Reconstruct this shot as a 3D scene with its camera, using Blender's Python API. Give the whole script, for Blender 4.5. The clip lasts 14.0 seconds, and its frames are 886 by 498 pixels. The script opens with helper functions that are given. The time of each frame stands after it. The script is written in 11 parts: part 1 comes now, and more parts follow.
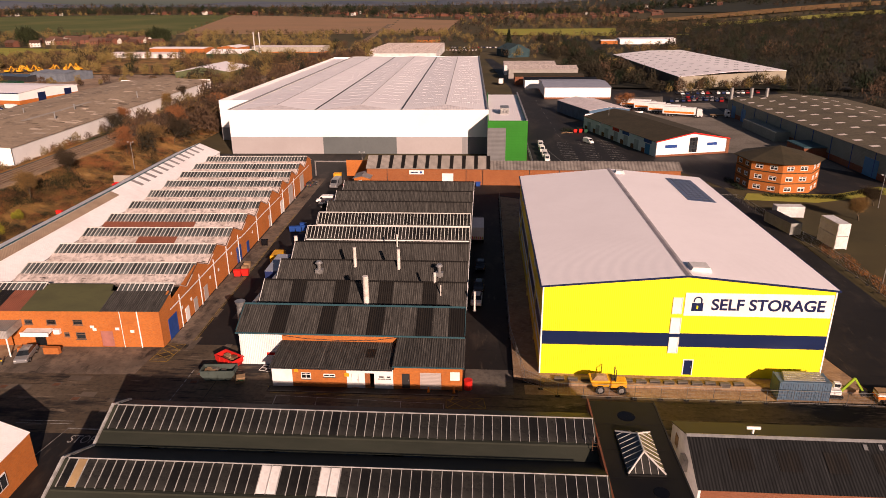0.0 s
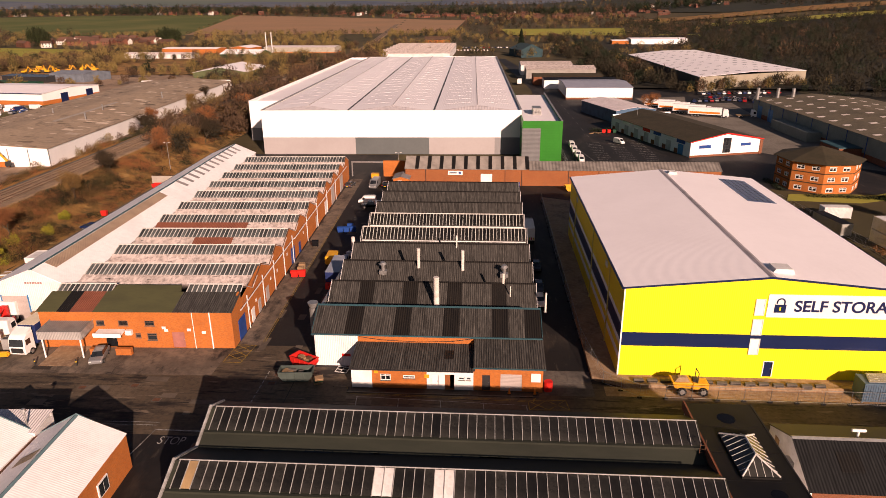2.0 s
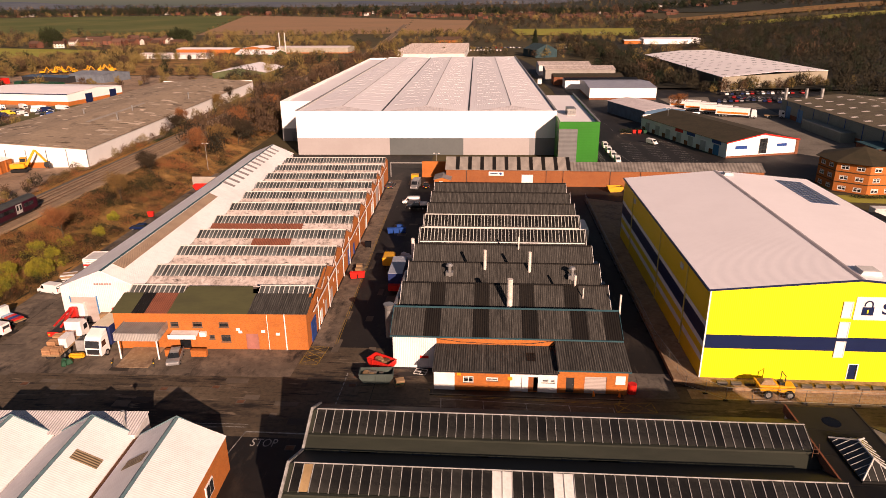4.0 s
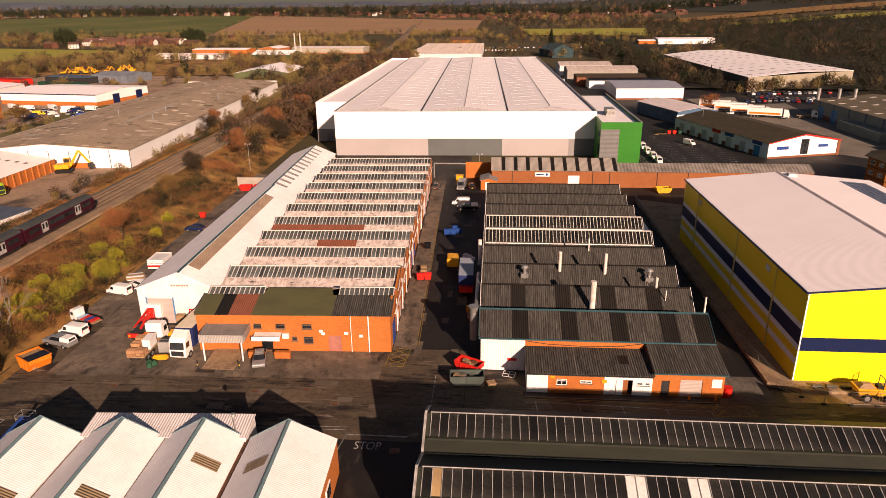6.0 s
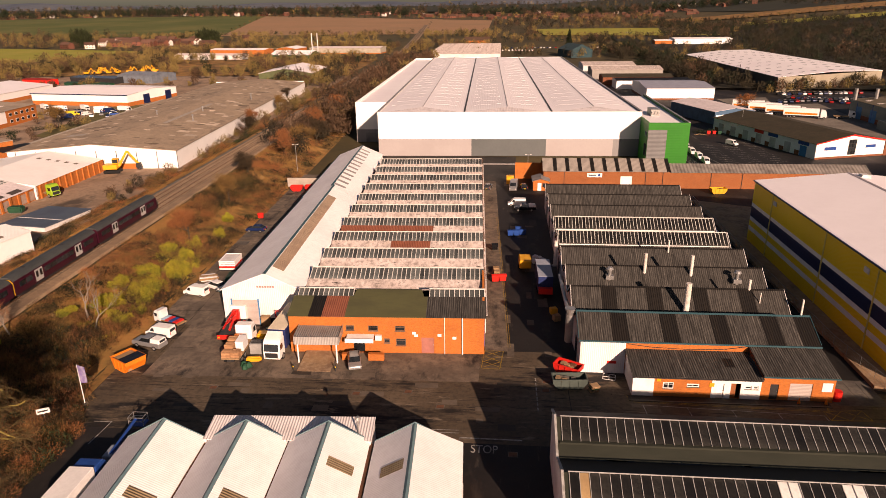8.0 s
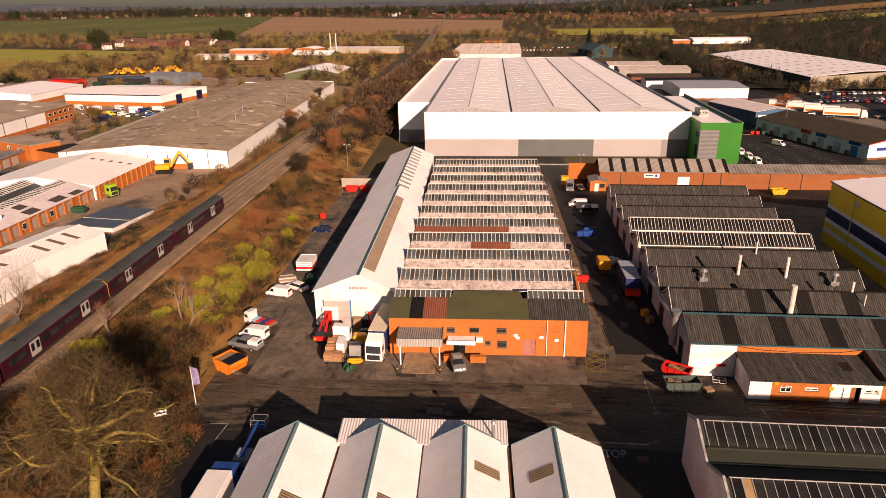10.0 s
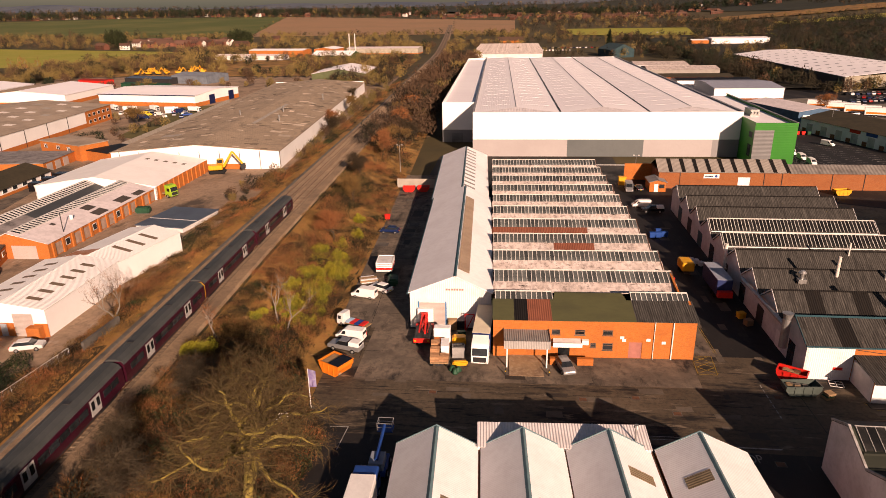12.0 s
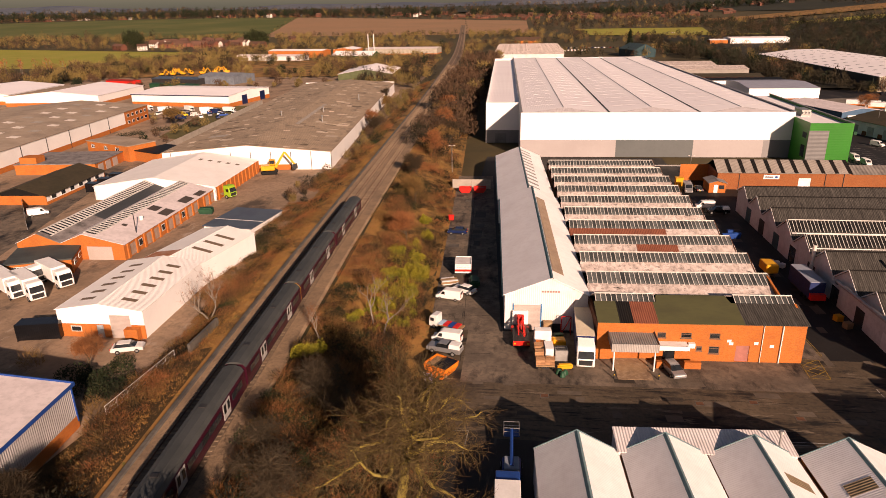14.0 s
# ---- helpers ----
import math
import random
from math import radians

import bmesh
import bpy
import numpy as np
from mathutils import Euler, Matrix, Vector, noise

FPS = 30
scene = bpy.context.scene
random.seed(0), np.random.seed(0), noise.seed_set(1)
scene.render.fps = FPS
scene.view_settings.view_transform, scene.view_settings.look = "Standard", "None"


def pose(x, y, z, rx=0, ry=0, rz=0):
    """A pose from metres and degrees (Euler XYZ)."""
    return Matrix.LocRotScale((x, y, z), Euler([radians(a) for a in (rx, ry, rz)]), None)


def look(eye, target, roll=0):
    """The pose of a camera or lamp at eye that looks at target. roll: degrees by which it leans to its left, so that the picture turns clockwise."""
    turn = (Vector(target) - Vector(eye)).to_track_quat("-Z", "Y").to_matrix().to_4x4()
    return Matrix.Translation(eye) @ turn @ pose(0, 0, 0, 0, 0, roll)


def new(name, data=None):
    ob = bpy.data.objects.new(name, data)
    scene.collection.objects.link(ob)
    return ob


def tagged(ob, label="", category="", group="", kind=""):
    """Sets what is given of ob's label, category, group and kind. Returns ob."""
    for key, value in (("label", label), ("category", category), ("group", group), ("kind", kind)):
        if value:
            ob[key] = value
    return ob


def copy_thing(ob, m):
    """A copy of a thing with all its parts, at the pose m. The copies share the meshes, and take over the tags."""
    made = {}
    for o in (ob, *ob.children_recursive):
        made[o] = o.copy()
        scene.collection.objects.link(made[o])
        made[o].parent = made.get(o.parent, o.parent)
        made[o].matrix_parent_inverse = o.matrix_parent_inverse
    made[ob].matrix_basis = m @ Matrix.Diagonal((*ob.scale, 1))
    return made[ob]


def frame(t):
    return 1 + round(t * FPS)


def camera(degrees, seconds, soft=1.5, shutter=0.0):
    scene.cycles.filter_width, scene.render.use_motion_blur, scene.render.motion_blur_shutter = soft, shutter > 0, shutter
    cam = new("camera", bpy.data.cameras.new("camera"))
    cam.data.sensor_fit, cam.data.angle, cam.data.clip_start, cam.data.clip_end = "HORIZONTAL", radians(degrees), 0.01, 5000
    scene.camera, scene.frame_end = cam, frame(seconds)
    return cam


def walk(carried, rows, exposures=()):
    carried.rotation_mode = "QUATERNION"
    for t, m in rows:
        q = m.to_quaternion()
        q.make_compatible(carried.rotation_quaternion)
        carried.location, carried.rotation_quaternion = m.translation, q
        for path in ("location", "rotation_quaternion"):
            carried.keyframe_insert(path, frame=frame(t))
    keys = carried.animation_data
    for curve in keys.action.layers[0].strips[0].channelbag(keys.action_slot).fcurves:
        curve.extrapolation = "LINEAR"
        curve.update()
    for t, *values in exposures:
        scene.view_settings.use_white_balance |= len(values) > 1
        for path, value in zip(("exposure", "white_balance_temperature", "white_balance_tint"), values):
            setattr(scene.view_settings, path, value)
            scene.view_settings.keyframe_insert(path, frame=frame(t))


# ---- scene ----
cam = camera(67.7, 14.0, 0.75)
# seconds, eye x, y, z, heading (degrees left of +y), pitch, roll
PATH = [
    (0.0, -1.608, 3.511, 45.554, 3.622, -20.137, -0.431),
    (0.5, -4.113, 3.388, 45.591, 3.673, -20.136, -0.446),
    (1.0, -6.559, 3.272, 45.637, 3.731, -20.136, -0.461),
    (1.5, -8.978, 3.162, 45.689, 3.794, -20.136, -0.476),
    (2.0, -11.397, 3.058, 45.745, 3.863, -20.135, -0.492),
    (2.5, -13.837, 2.958, 45.804, 3.938, -20.135, -0.508),
    (3.0, -16.319, 2.863, 45.864, 4.018, -20.134, -0.525),
    (3.5, -18.857, 2.770, 45.924, 4.103, -20.133, -0.542),
    (4.0, -21.463, 2.680, 45.983, 4.192, -20.132, -0.559),
    (4.5, -24.146, 2.592, 46.040, 4.286, -20.131, -0.577),
    (5.0, -26.911, 2.505, 46.093, 4.385, -20.129, -0.596),
    (5.5, -29.762, 2.418, 46.143, 4.487, -20.127, -0.614),
    (6.0, -32.699, 2.331, 46.188, 4.593, -20.125, -0.634),
    (6.5, -35.722, 2.243, 46.228, 4.703, -20.123, -0.653),
    (7.0, -38.825, 2.155, 46.263, 4.817, -20.121, -0.673),
    (7.5, -42.004, 2.065, 46.293, 4.933, -20.118, -0.694),
    (8.0, -45.253, 1.973, 46.318, 5.052, -20.114, -0.714),
    (8.5, -48.562, 1.879, 46.338, 5.174, -20.111, -0.736),
    (9.0, -51.924, 1.782, 46.354, 5.298, -20.107, -0.757),
    (9.5, -55.328, 1.683, 46.367, 5.424, -20.102, -0.779),
    (10.0, -58.764, 1.580, 46.376, 5.553, -20.098, -0.802),
    (10.5, -62.221, 1.475, 46.383, 5.683, -20.092, -0.825),
    (11.0, -65.688, 1.366, 46.390, 5.814, -20.087, -0.848),
    (11.5, -69.155, 1.253, 46.396, 5.947, -20.081, -0.872),
    (12.0, -72.610, 1.136, 46.405, 6.080, -20.074, -0.896),
    (12.5, -76.045, 1.017, 46.417, 6.215, -20.067, -0.921),
    (13.0, -79.450, 0.893, 46.434, 6.350, -20.059, -0.946),
    (13.5, -82.818, 0.766, 46.458, 6.485, -20.050, -0.971),
    (14.0, -86.142, 0.635, 46.491, 6.620, -20.042, -0.997),
]


def flown(x, y, z, yaw, pitch, roll):
    a, b = radians(yaw), radians(pitch)
    way = (-math.sin(a) * math.cos(b), math.cos(a) * math.cos(b), math.sin(b))
    return look((x, y, z), (x + way[0], y + way[1], z + way[2]), roll)


EXPOSURE = 0.22
walk(cam, [(row[0], flown(*row[1:])) for row in PATH], [(0.0, EXPOSURE - 0.24, 6550, 27), (3.0, EXPOSURE - 0.12, 6800, 28), (6.0, EXPOSURE - 0.06, 7050, 26), (10.5, EXPOSURE - 0.06, 7050, 26), (14.0, EXPOSURE - 0.08, 7050, 26)])

# ---- light: low winter sun from behind the camera's right ----
SUN_WAY = Vector((0.426, -0.837, 0.352)).normalized()
world = bpy.data.worlds.new("sky_world")
scene.world = world
world.use_nodes = True
wn = world.node_tree.nodes
sky = wn.new("ShaderNodeTexSky")
sky.sky_type, sky.sun_disc = "NISHITA", False
sky.sun_elevation = math.asin(SUN_WAY.z)
sky.sun_rotation = math.atan2(SUN_WAY.x, SUN_WAY.y)
sky.air_density, sky.dust_density, sky.ozone_density = 1.0, 1.5, 1.0
world.node_tree.links.new(sky.outputs[0], wn["Background"].inputs[0])
wn["Background"].inputs[1].default_value = 0.042
sun = new("sun", bpy.data.lights.new("sun", "SUN"))
sun.data.energy, sun.data.angle, sun.data.color = 7.2, radians(0.6), (1.0, 0.78, 0.59)
sun.matrix_world = look((0, 0, 0), -SUN_WAY)

# ---- materials ----


# light balance put into the colours: factor for every material that isn't pale
TONE_SCALE = 0.76


def M(name, c1, c2=None, scale=0.4, c3=None, fine=6.0, rough=0.8, metal=0.0, bump=0.15, stretch=(1, 1, 1), corr=None,
      amount=0.5, fine_amount=0.35, stain=None, spec=0.3, per_object=0.0, island=False, depth=0.03, brick=None):
    """A weathered surface: base c1 with large patches of c2 and fine grain of c3; corr = (axis, pitch) adds corrugation relief."""
    m = bpy.data.materials.new(name)
    m.use_nodes = True
    n, l = m.node_tree.nodes, m.node_tree.links
    b = n["Principled BSDF"]
    b.inputs["Roughness"].default_value, b.inputs["Metallic"].default_value = rough, metal
    b.inputs["Specular IOR Level"].default_value = spec
    c2 = c2 or tuple(v * 0.7 for v in c1)
    c3 = c3 or tuple(v * 0.6 for v in c1)
    if max(c1) < 0.62:
        # darkens all but the palest colours, so sunlit pale roofs stand out brighter
        c1, c2, c3 = [tuple(v * TONE_SCALE for v in c) for c in (c1, c2, c3)]
        stain = [(tuple(v * TONE_SCALE for v in q[0]), *q[1:]) for q in stain or ()]
    tc = n.new("ShaderNodeTexCoord")
    mp = n.new("ShaderNodeMapping")
    mp.inputs["Scale"].default_value = stretch
    l.new(tc.outputs["Object"], mp.inputs["Vector"])

    def noise_tex(sc, detail, rgh, vec):
        t = n.new("ShaderNodeTexNoise")
        t.inputs["Scale"].default_value, t.inputs["Detail"].default_value, t.inputs["Roughness"].default_value = sc, detail, rgh
        l.new(vec, t.inputs["Vector"])
        return t

    def ramp(src, lo, hi):
        r = n.new("ShaderNodeMapRange")
        r.inputs["From Min"].default_value, r.inputs["From Max"].default_value = lo, hi
        l.new(src, r.inputs["Value"])
        return r.outputs[0]

    def mixc(fac, a, c, f=1.0):
        x = n.new("ShaderNodeMix")
        x.data_type = "RGBA"
        if f != 1.0:
            q = n.new("ShaderNodeMath")
            q.operation = "MULTIPLY"
            q.inputs[1].default_value = f
            l.new(fac, q.inputs[0])
            fac = q.outputs[0]
        l.new(fac, x.inputs[0])
        for s, v in ((x.inputs[6], a), (x.inputs[7], c)):
            if isinstance(v, tuple):
                s.default_value = (*v, 1)
            else:
                l.new(v, s)
        return x.outputs[2]

    big = noise_tex(scale, 5, 0.6, mp.outputs[0])
    small = noise_tex(fine, 4, 0.65, mp.outputs[0])
    col = mixc(ramp(big.outputs["Fac"], 0.42, 0.66), c1, c2, amount * 2 if amount < 0.5 else 1.0)
    col = mixc(ramp(small.outputs["Fac"], 0.45, 0.72), col, c3, fine_amount)
    if stain:
        for st_c, st_s, st_v, lo, hi in stain:
            m2 = n.new("ShaderNodeMapping")
            m2.inputs["Scale"].default_value = st_v
            l.new(tc.outputs["Object"], m2.inputs["Vector"])
            tx = noise_tex(st_s, 6, 0.7, m2.outputs[0])
            col = mixc(ramp(tx.outputs["Fac"], lo, hi), col, st_c)
    if brick:
        cb = n.new("ShaderNodeCombineXYZ")
        sp = n.new("ShaderNodeSeparateXYZ")
        ad = n.new("ShaderNodeMath")
        l.new(tc.outputs["Object"], sp.inputs[0])
        l.new(sp.outputs[0], ad.inputs[0])
        l.new(sp.outputs[1], ad.inputs[1])
        l.new(ad.outputs[0], cb.inputs[0])
        l.new(sp.outputs[2], cb.inputs[1])
        bt = n.new("ShaderNodeTexBrick")
        bt.inputs["Scale"].default_value, bt.inputs["Brick Width"].default_value = 1.0, 0.24
        bt.inputs["Row Height"].default_value, bt.inputs["Mortar Size"].default_value = 0.085, 0.009
        bt.inputs["Color1"].default_value = (*[v * 1.12 for v in c1], 1)
        bt.inputs["Color2"].default_value = (*[v * 0.72 for v in c1], 1)
        bt.inputs["Mortar"].default_value = (*brick, 1)
        l.new(cb.outputs[0], bt.inputs["Vector"])
        col = mixc(ramp(big.outputs["Fac"], 0.2, 0.9), bt.outputs["Color"], col, 0.7)
    if per_object or island:
        if island:
            oi = n.new("ShaderNodeNewGeometry").outputs["Random Per Island"]
        else:
            oi = n.new("ShaderNodeObjectInfo").outputs["Random"]
        hs = n.new("ShaderNodeHueSaturation")
        l.new(ramp(oi, 0, 1), hs.inputs["Value"])
        v = per_object or 0.35
        rr = hs.inputs["Value"].links[0].from_node
        rr.inputs["To Min"].default_value, rr.inputs["To Max"].default_value = 1 - v, 1 + v
        l.new(col, hs.inputs["Color"])
        col = hs.outputs["Color"]
    l.new(col, b.inputs["Base Color"])
    hsrc = small.outputs["Fac"]
    bp = n.new("ShaderNodeBump")
    bp.inputs["Strength"].default_value, bp.inputs["Distance"].default_value = bump, depth
    l.new(hsrc, bp.inputs["Height"])
    last = bp.outputs[0]
    if corr:
        w = n.new("ShaderNodeTexWave")
        w.wave_type, w.bands_direction = "BANDS", corr[0]
        w.inputs["Scale"].default_value = 0.31416 / corr[1]
        l.new(tc.outputs["Object"], w.inputs["Vector"])
        b2 = n.new("ShaderNodeBump")
        b2.inputs["Strength"].default_value, b2.inputs["Distance"].default_value = 1.0, corr[2] if len(corr) > 2 else corr[1] * 0.18
        l.new(w.outputs["Fac"], b2.inputs["Height"])
        l.new(last, b2.inputs["Normal"])
        last = b2.outputs[0]
    l.new(last, b.inputs["Normal"])
    return m


def glass_mat(name, tint, rough=0.12):
    m = M(name, tint, tuple(v * 0.5 for v in tint), 0.8, rough=rough, spec=0.6, bump=0.02, per_object=0.5)
    return m


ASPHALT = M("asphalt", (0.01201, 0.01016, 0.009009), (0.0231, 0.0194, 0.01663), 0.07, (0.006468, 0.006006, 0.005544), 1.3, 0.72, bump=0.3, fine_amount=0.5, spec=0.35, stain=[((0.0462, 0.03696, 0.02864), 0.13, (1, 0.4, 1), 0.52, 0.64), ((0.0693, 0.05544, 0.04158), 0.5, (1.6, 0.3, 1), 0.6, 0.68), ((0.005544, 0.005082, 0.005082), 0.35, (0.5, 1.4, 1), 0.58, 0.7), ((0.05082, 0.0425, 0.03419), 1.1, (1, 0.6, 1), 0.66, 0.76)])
YARD = M("worn_yard_surface", (0.15, 0.118, 0.088), (0.28, 0.215, 0.155), 0.22, (0.07, 0.058, 0.047), 0.9, 0.85, bump=0.4, fine_amount=0.7, stain=[((0.02, 0.018, 0.017), 0.25, (1, 0.4, 1), 0.52, 0.66), ((0.24, 0.19, 0.14), 0.8, (1, 0.5, 1), 0.62, 0.72), ((0.014, 0.013, 0.012), 1.6, (1, 1, 1), 0.62, 0.72)])
CONCRETE = M("old_concrete", (0.17, 0.15, 0.125), (0.09, 0.08, 0.07), 0.3, (0.06, 0.055, 0.05), 1.5, 0.9, fine_amount=0.6)
PALE_YARD = M("pale_worn_concrete_yard", (0.26, 0.225, 0.18), (0.18, 0.155, 0.125), 0.12, (0.1, 0.085, 0.07), 1.2, 0.9, fine_amount=0.6)
EARTH = M("bare_earth", (0.405, 0.2625, 0.1425), (0.24, 0.15, 0.09), 0.3, (0.54, 0.405, 0.27), 1.6, 0.95, bump=0.6, fine_amount=0.6, depth=0.1)
SCRUB_GROUND = M("rough_grass", (0.42, 0.22, 0.06), (0.15, 0.105, 0.03), 0.06, (0.3, 0.12, 0.04), 0.7, 0.95, bump=0.7, fine_amount=0.6, depth=0.2, stain=[((0.1187, 0.07, 0.025), 0.12, (1, 1, 1), 0.5, 0.62), ((0.4649, 0.2989, 0.1107), 0.3, (1, 1, 1), 0.58, 0.7), ((0.1661, 0.155, 0.03875), 0.5, (1, 1, 1), 0.6, 0.7)])
LAND = M("winter_land", (0.1018, 0.07497, 0.02677), (0.0589, 0.05088, 0.01767), 0.008, (0.03748, 0.02999, 0.01392), 0.05, 0.95, bump=0.3, fine_amount=0.6, depth=0.5)
GRASS = M("meadow_grass", (0.34, 0.33, 0.035), (0.42, 0.36, 0.06), 0.02, (0.24, 0.24, 0.03), 0.5, 0.95, bump=0.4, fine_amount=0.5)
CROP = M("winter_crop", (0.09, 0.112, 0.02), (0.17, 0.16, 0.04), 0.006, (0.1, 0.12, 0.025), 0.12, 0.95, fine_amount=0.5)
TILLED = M("tilled_field", (0.4, 0.23, 0.12), (0.34, 0.21, 0.11), 0.006, (0.3, 0.18, 0.09), 0.12, 0.95, fine_amount=0.5)
BALLAST = M("track_ballast", (0.4158, 0.2835, 0.1701), (0.2772, 0.189, 0.1197), 0.25, (0.1638, 0.1197, 0.08194), 3.5, 0.95, bump=0.9, fine_amount=0.7, depth=0.12)
BRICK = M("orange_brick", (0.6, 0.178, 0.028), (0.42, 0.118, 0.024), 0.3, (0.24, 0.07, 0.022), 1.8, 0.88, brick=(0.38, 0.16, 0.06), fine_amount=0.5, stain=[((0.22, 0.075, 0.03), 0.5, (1, 1, 0.4), 0.6, 0.74), ((0.6, 0.24, 0.08), 1.2, (1, 1, 1), 0.64, 0.74)])
BRICK_DARK = M("brown_brick", (0.26, 0.085, 0.035), (0.19, 0.065, 0.03), 0.35, (0.13, 0.05, 0.03), 2.5, 0.88, brick=(0.22, 0.12, 0.08), fine_amount=0.3)
BRICK_MID = M("weathered_brick", (0.36, 0.115, 0.034), (0.27, 0.085, 0.03), 0.3, (0.2, 0.065, 0.026), 2.0, 0.88, brick=(0.28, 0.13, 0.06), fine_amount=0.4)
SIGN_NAVY = M("navy_sign_letter", (0.01, 0.016, 0.085), (0.009, 0.014, 0.075), 0.5, rough=0.45)
YELLOW = M("yellow_cladding", (0.86, 0.72, 0.012), (0.83, 0.68, 0.012), 0.15, (0.8, 0.66, 0.012), 3, 0.42, bump=0.03, corr=("X", 0.25, 0.02), fine_amount=0.2)
# same yellow as the front, the shaded side's amber tone put into the colour
YELLOW_SIDE = M("yellow_shade_side_cladding", (0.8904, 0.6148, 0.01272), (0.848, 0.583, 0.01272), 0.15, (0.8056, 0.5512, 0.01272), 3, 0.42, bump=0.03, corr=("Y", 0.25, 0.02), fine_amount=0.2)
NAVY = M("navy_cladding", (0.008, 0.018, 0.075), (0.01, 0.022, 0.085), 0.2, rough=0.4, bump=0.03)
WHITE_CLAD = M("white_cladding", (0.82, 0.8, 0.78), (0.76, 0.74, 0.72), 0.1, (0.72, 0.7, 0.68), 1.2, 0.5, bump=0.04, fine_amount=0.3)
PALE_ROOF = M("pale_metal_roof", (0.93, 0.87, 0.87), (0.89, 0.83, 0.83), 0.08, (0.84, 0.78, 0.78), 0.8, 0.48, corr=("Y", 0.33, 0.006), bump=0.04, fine_amount=0.25)
PALE_ROOF_X = M("pale_sheet_roof", (0.92, 0.88, 0.86), (0.84, 0.79, 0.77), 0.15, (0.76, 0.7, 0.68), 1.2, 0.5, corr=("Y", 0.25, 0.012), bump=0.06, fine_amount=0.35)
WH_ROOF = M("warehouse_roof_sheet", (0.9, 0.85, 0.84), (0.86, 0.8, 0.8), 0.04, (0.82, 0.77, 0.77), 0.4, 0.5, corr=("X", 0.6, 0.012), bump=0.05, stretch=(0.25, 1, 1), fine_amount=0.35)
GREY_CLAD = M("grey_cladding", (0.3, 0.29, 0.29), (0.27, 0.26, 0.26), 0.1, (0.25, 0.24, 0.24), 1.2, 0.5, bump=0.04)
PINKGREY = M("pale_grey_cladding", (0.47, 0.43, 0.42), (0.43, 0.39, 0.38), 0.1, (0.4, 0.37, 0.36), 1.2, 0.5, bump=0.04)
SLATE_CLAD = M("slate_grey_cladding", (0.14, 0.155, 0.155), (0.12, 0.135, 0.135), 0.1, (0.11, 0.12, 0.12), 1.2, 0.5, bump=0.04)
GREEN_CLAD = M("green_cladding", (0.0216, 0.2304, 0.0144), (0.018, 0.1944, 0.01296), 0.12, (0.0144, 0.18, 0.0108), 1.5, 0.45, corr=("Z", 0.5, 0.008), bump=0.04)
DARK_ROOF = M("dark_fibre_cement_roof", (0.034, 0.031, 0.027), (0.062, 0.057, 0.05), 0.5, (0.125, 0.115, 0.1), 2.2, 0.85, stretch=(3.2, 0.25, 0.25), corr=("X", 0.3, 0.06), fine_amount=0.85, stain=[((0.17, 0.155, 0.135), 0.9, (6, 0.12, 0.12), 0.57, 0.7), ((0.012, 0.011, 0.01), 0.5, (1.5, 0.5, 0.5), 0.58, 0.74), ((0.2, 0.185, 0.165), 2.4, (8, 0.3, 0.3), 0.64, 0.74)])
BLACK_SHEET_ROOF = M("black_corrugated_sheet_roof", (0.0066, 0.0069, 0.0072), (0.0114, 0.0117, 0.012), 0.5, (0.03, 0.03, 0.03), 2.2, 0.8, stretch=(3.2, 0.25, 0.25), corr=("X", 0.3, 0.06), fine_amount=0.5, stain=[((0.042, 0.042, 0.0408), 1.2, (6, 0.2, 0.2), 0.62, 0.74)])
DARK_ROOF2 = M("dark_rooflight_sheet", (0.0126, 0.0105, 0.0084), (0.0196, 0.0154, 0.0112), 0.5, rough=0.6, stretch=(3, 0.3, 0.3), corr=("X", 0.3, 0.06))
OLD_ROOF = M("weathered_fibre_cement_roof", (0.66, 0.56, 0.51), (0.44, 0.37, 0.33), 0.45, (0.15, 0.12, 0.105), 1.6, 0.9, stretch=(1, 0.6, 0.6), bump=0.4, fine_amount=0.85, stain=[((0.46, 0.38, 0.32), 0.7, (1.2, 0.5, 0.5), 0.54, 0.68), ((0.045, 0.036, 0.03), 1.1, (0.6, 1.5, 1.5), 0.58, 0.68), ((0.06, 0.05, 0.043), 2.6, (0.5, 1.6, 1.6), 0.6, 0.68), ((0.74, 0.66, 0.61), 1.7, (0.8, 1, 1), 0.64, 0.72)])
OLIVE_ROOF = M("olive_felt_roof", (0.1, 0.1, 0.042), (0.08, 0.078, 0.036), 0.3, (0.062, 0.062, 0.032), 2, 0.85, stretch=(0.4, 1, 1))
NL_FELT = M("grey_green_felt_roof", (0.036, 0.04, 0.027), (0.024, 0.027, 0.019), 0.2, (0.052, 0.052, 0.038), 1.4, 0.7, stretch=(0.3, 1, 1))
RUST_ROOF = M("rust_red_sheet", (0.3, 0.1, 0.055), (0.24, 0.08, 0.045), 0.5, rough=0.8, corr=("X", 0.3, 0.05))
BROWN_ROOF = M("mossy_brown_roof", (0.5, 0.375, 0.255), (0.4, 0.3, 0.205), 0.1, (0.29, 0.22, 0.155), 0.8, 0.92, fine_amount=0.6, corr=("X", 0.5, 0.05), stain=[((0.24, 0.185, 0.13), 0.25, (1, 0.4, 1), 0.54, 0.68), ((0.6, 0.48, 0.36), 0.5, (0.4, 1.2, 1), 0.6, 0.7), ((0.13, 0.1, 0.075), 1.4, (1, 1, 1), 0.62, 0.72)])
MOSS_ROOF = M("dark_mossy_tile_roof", (0.068, 0.052, 0.028), (0.048, 0.04, 0.02), 0.2, (0.032, 0.028, 0.016), 1.0, 0.92, fine_amount=0.6)
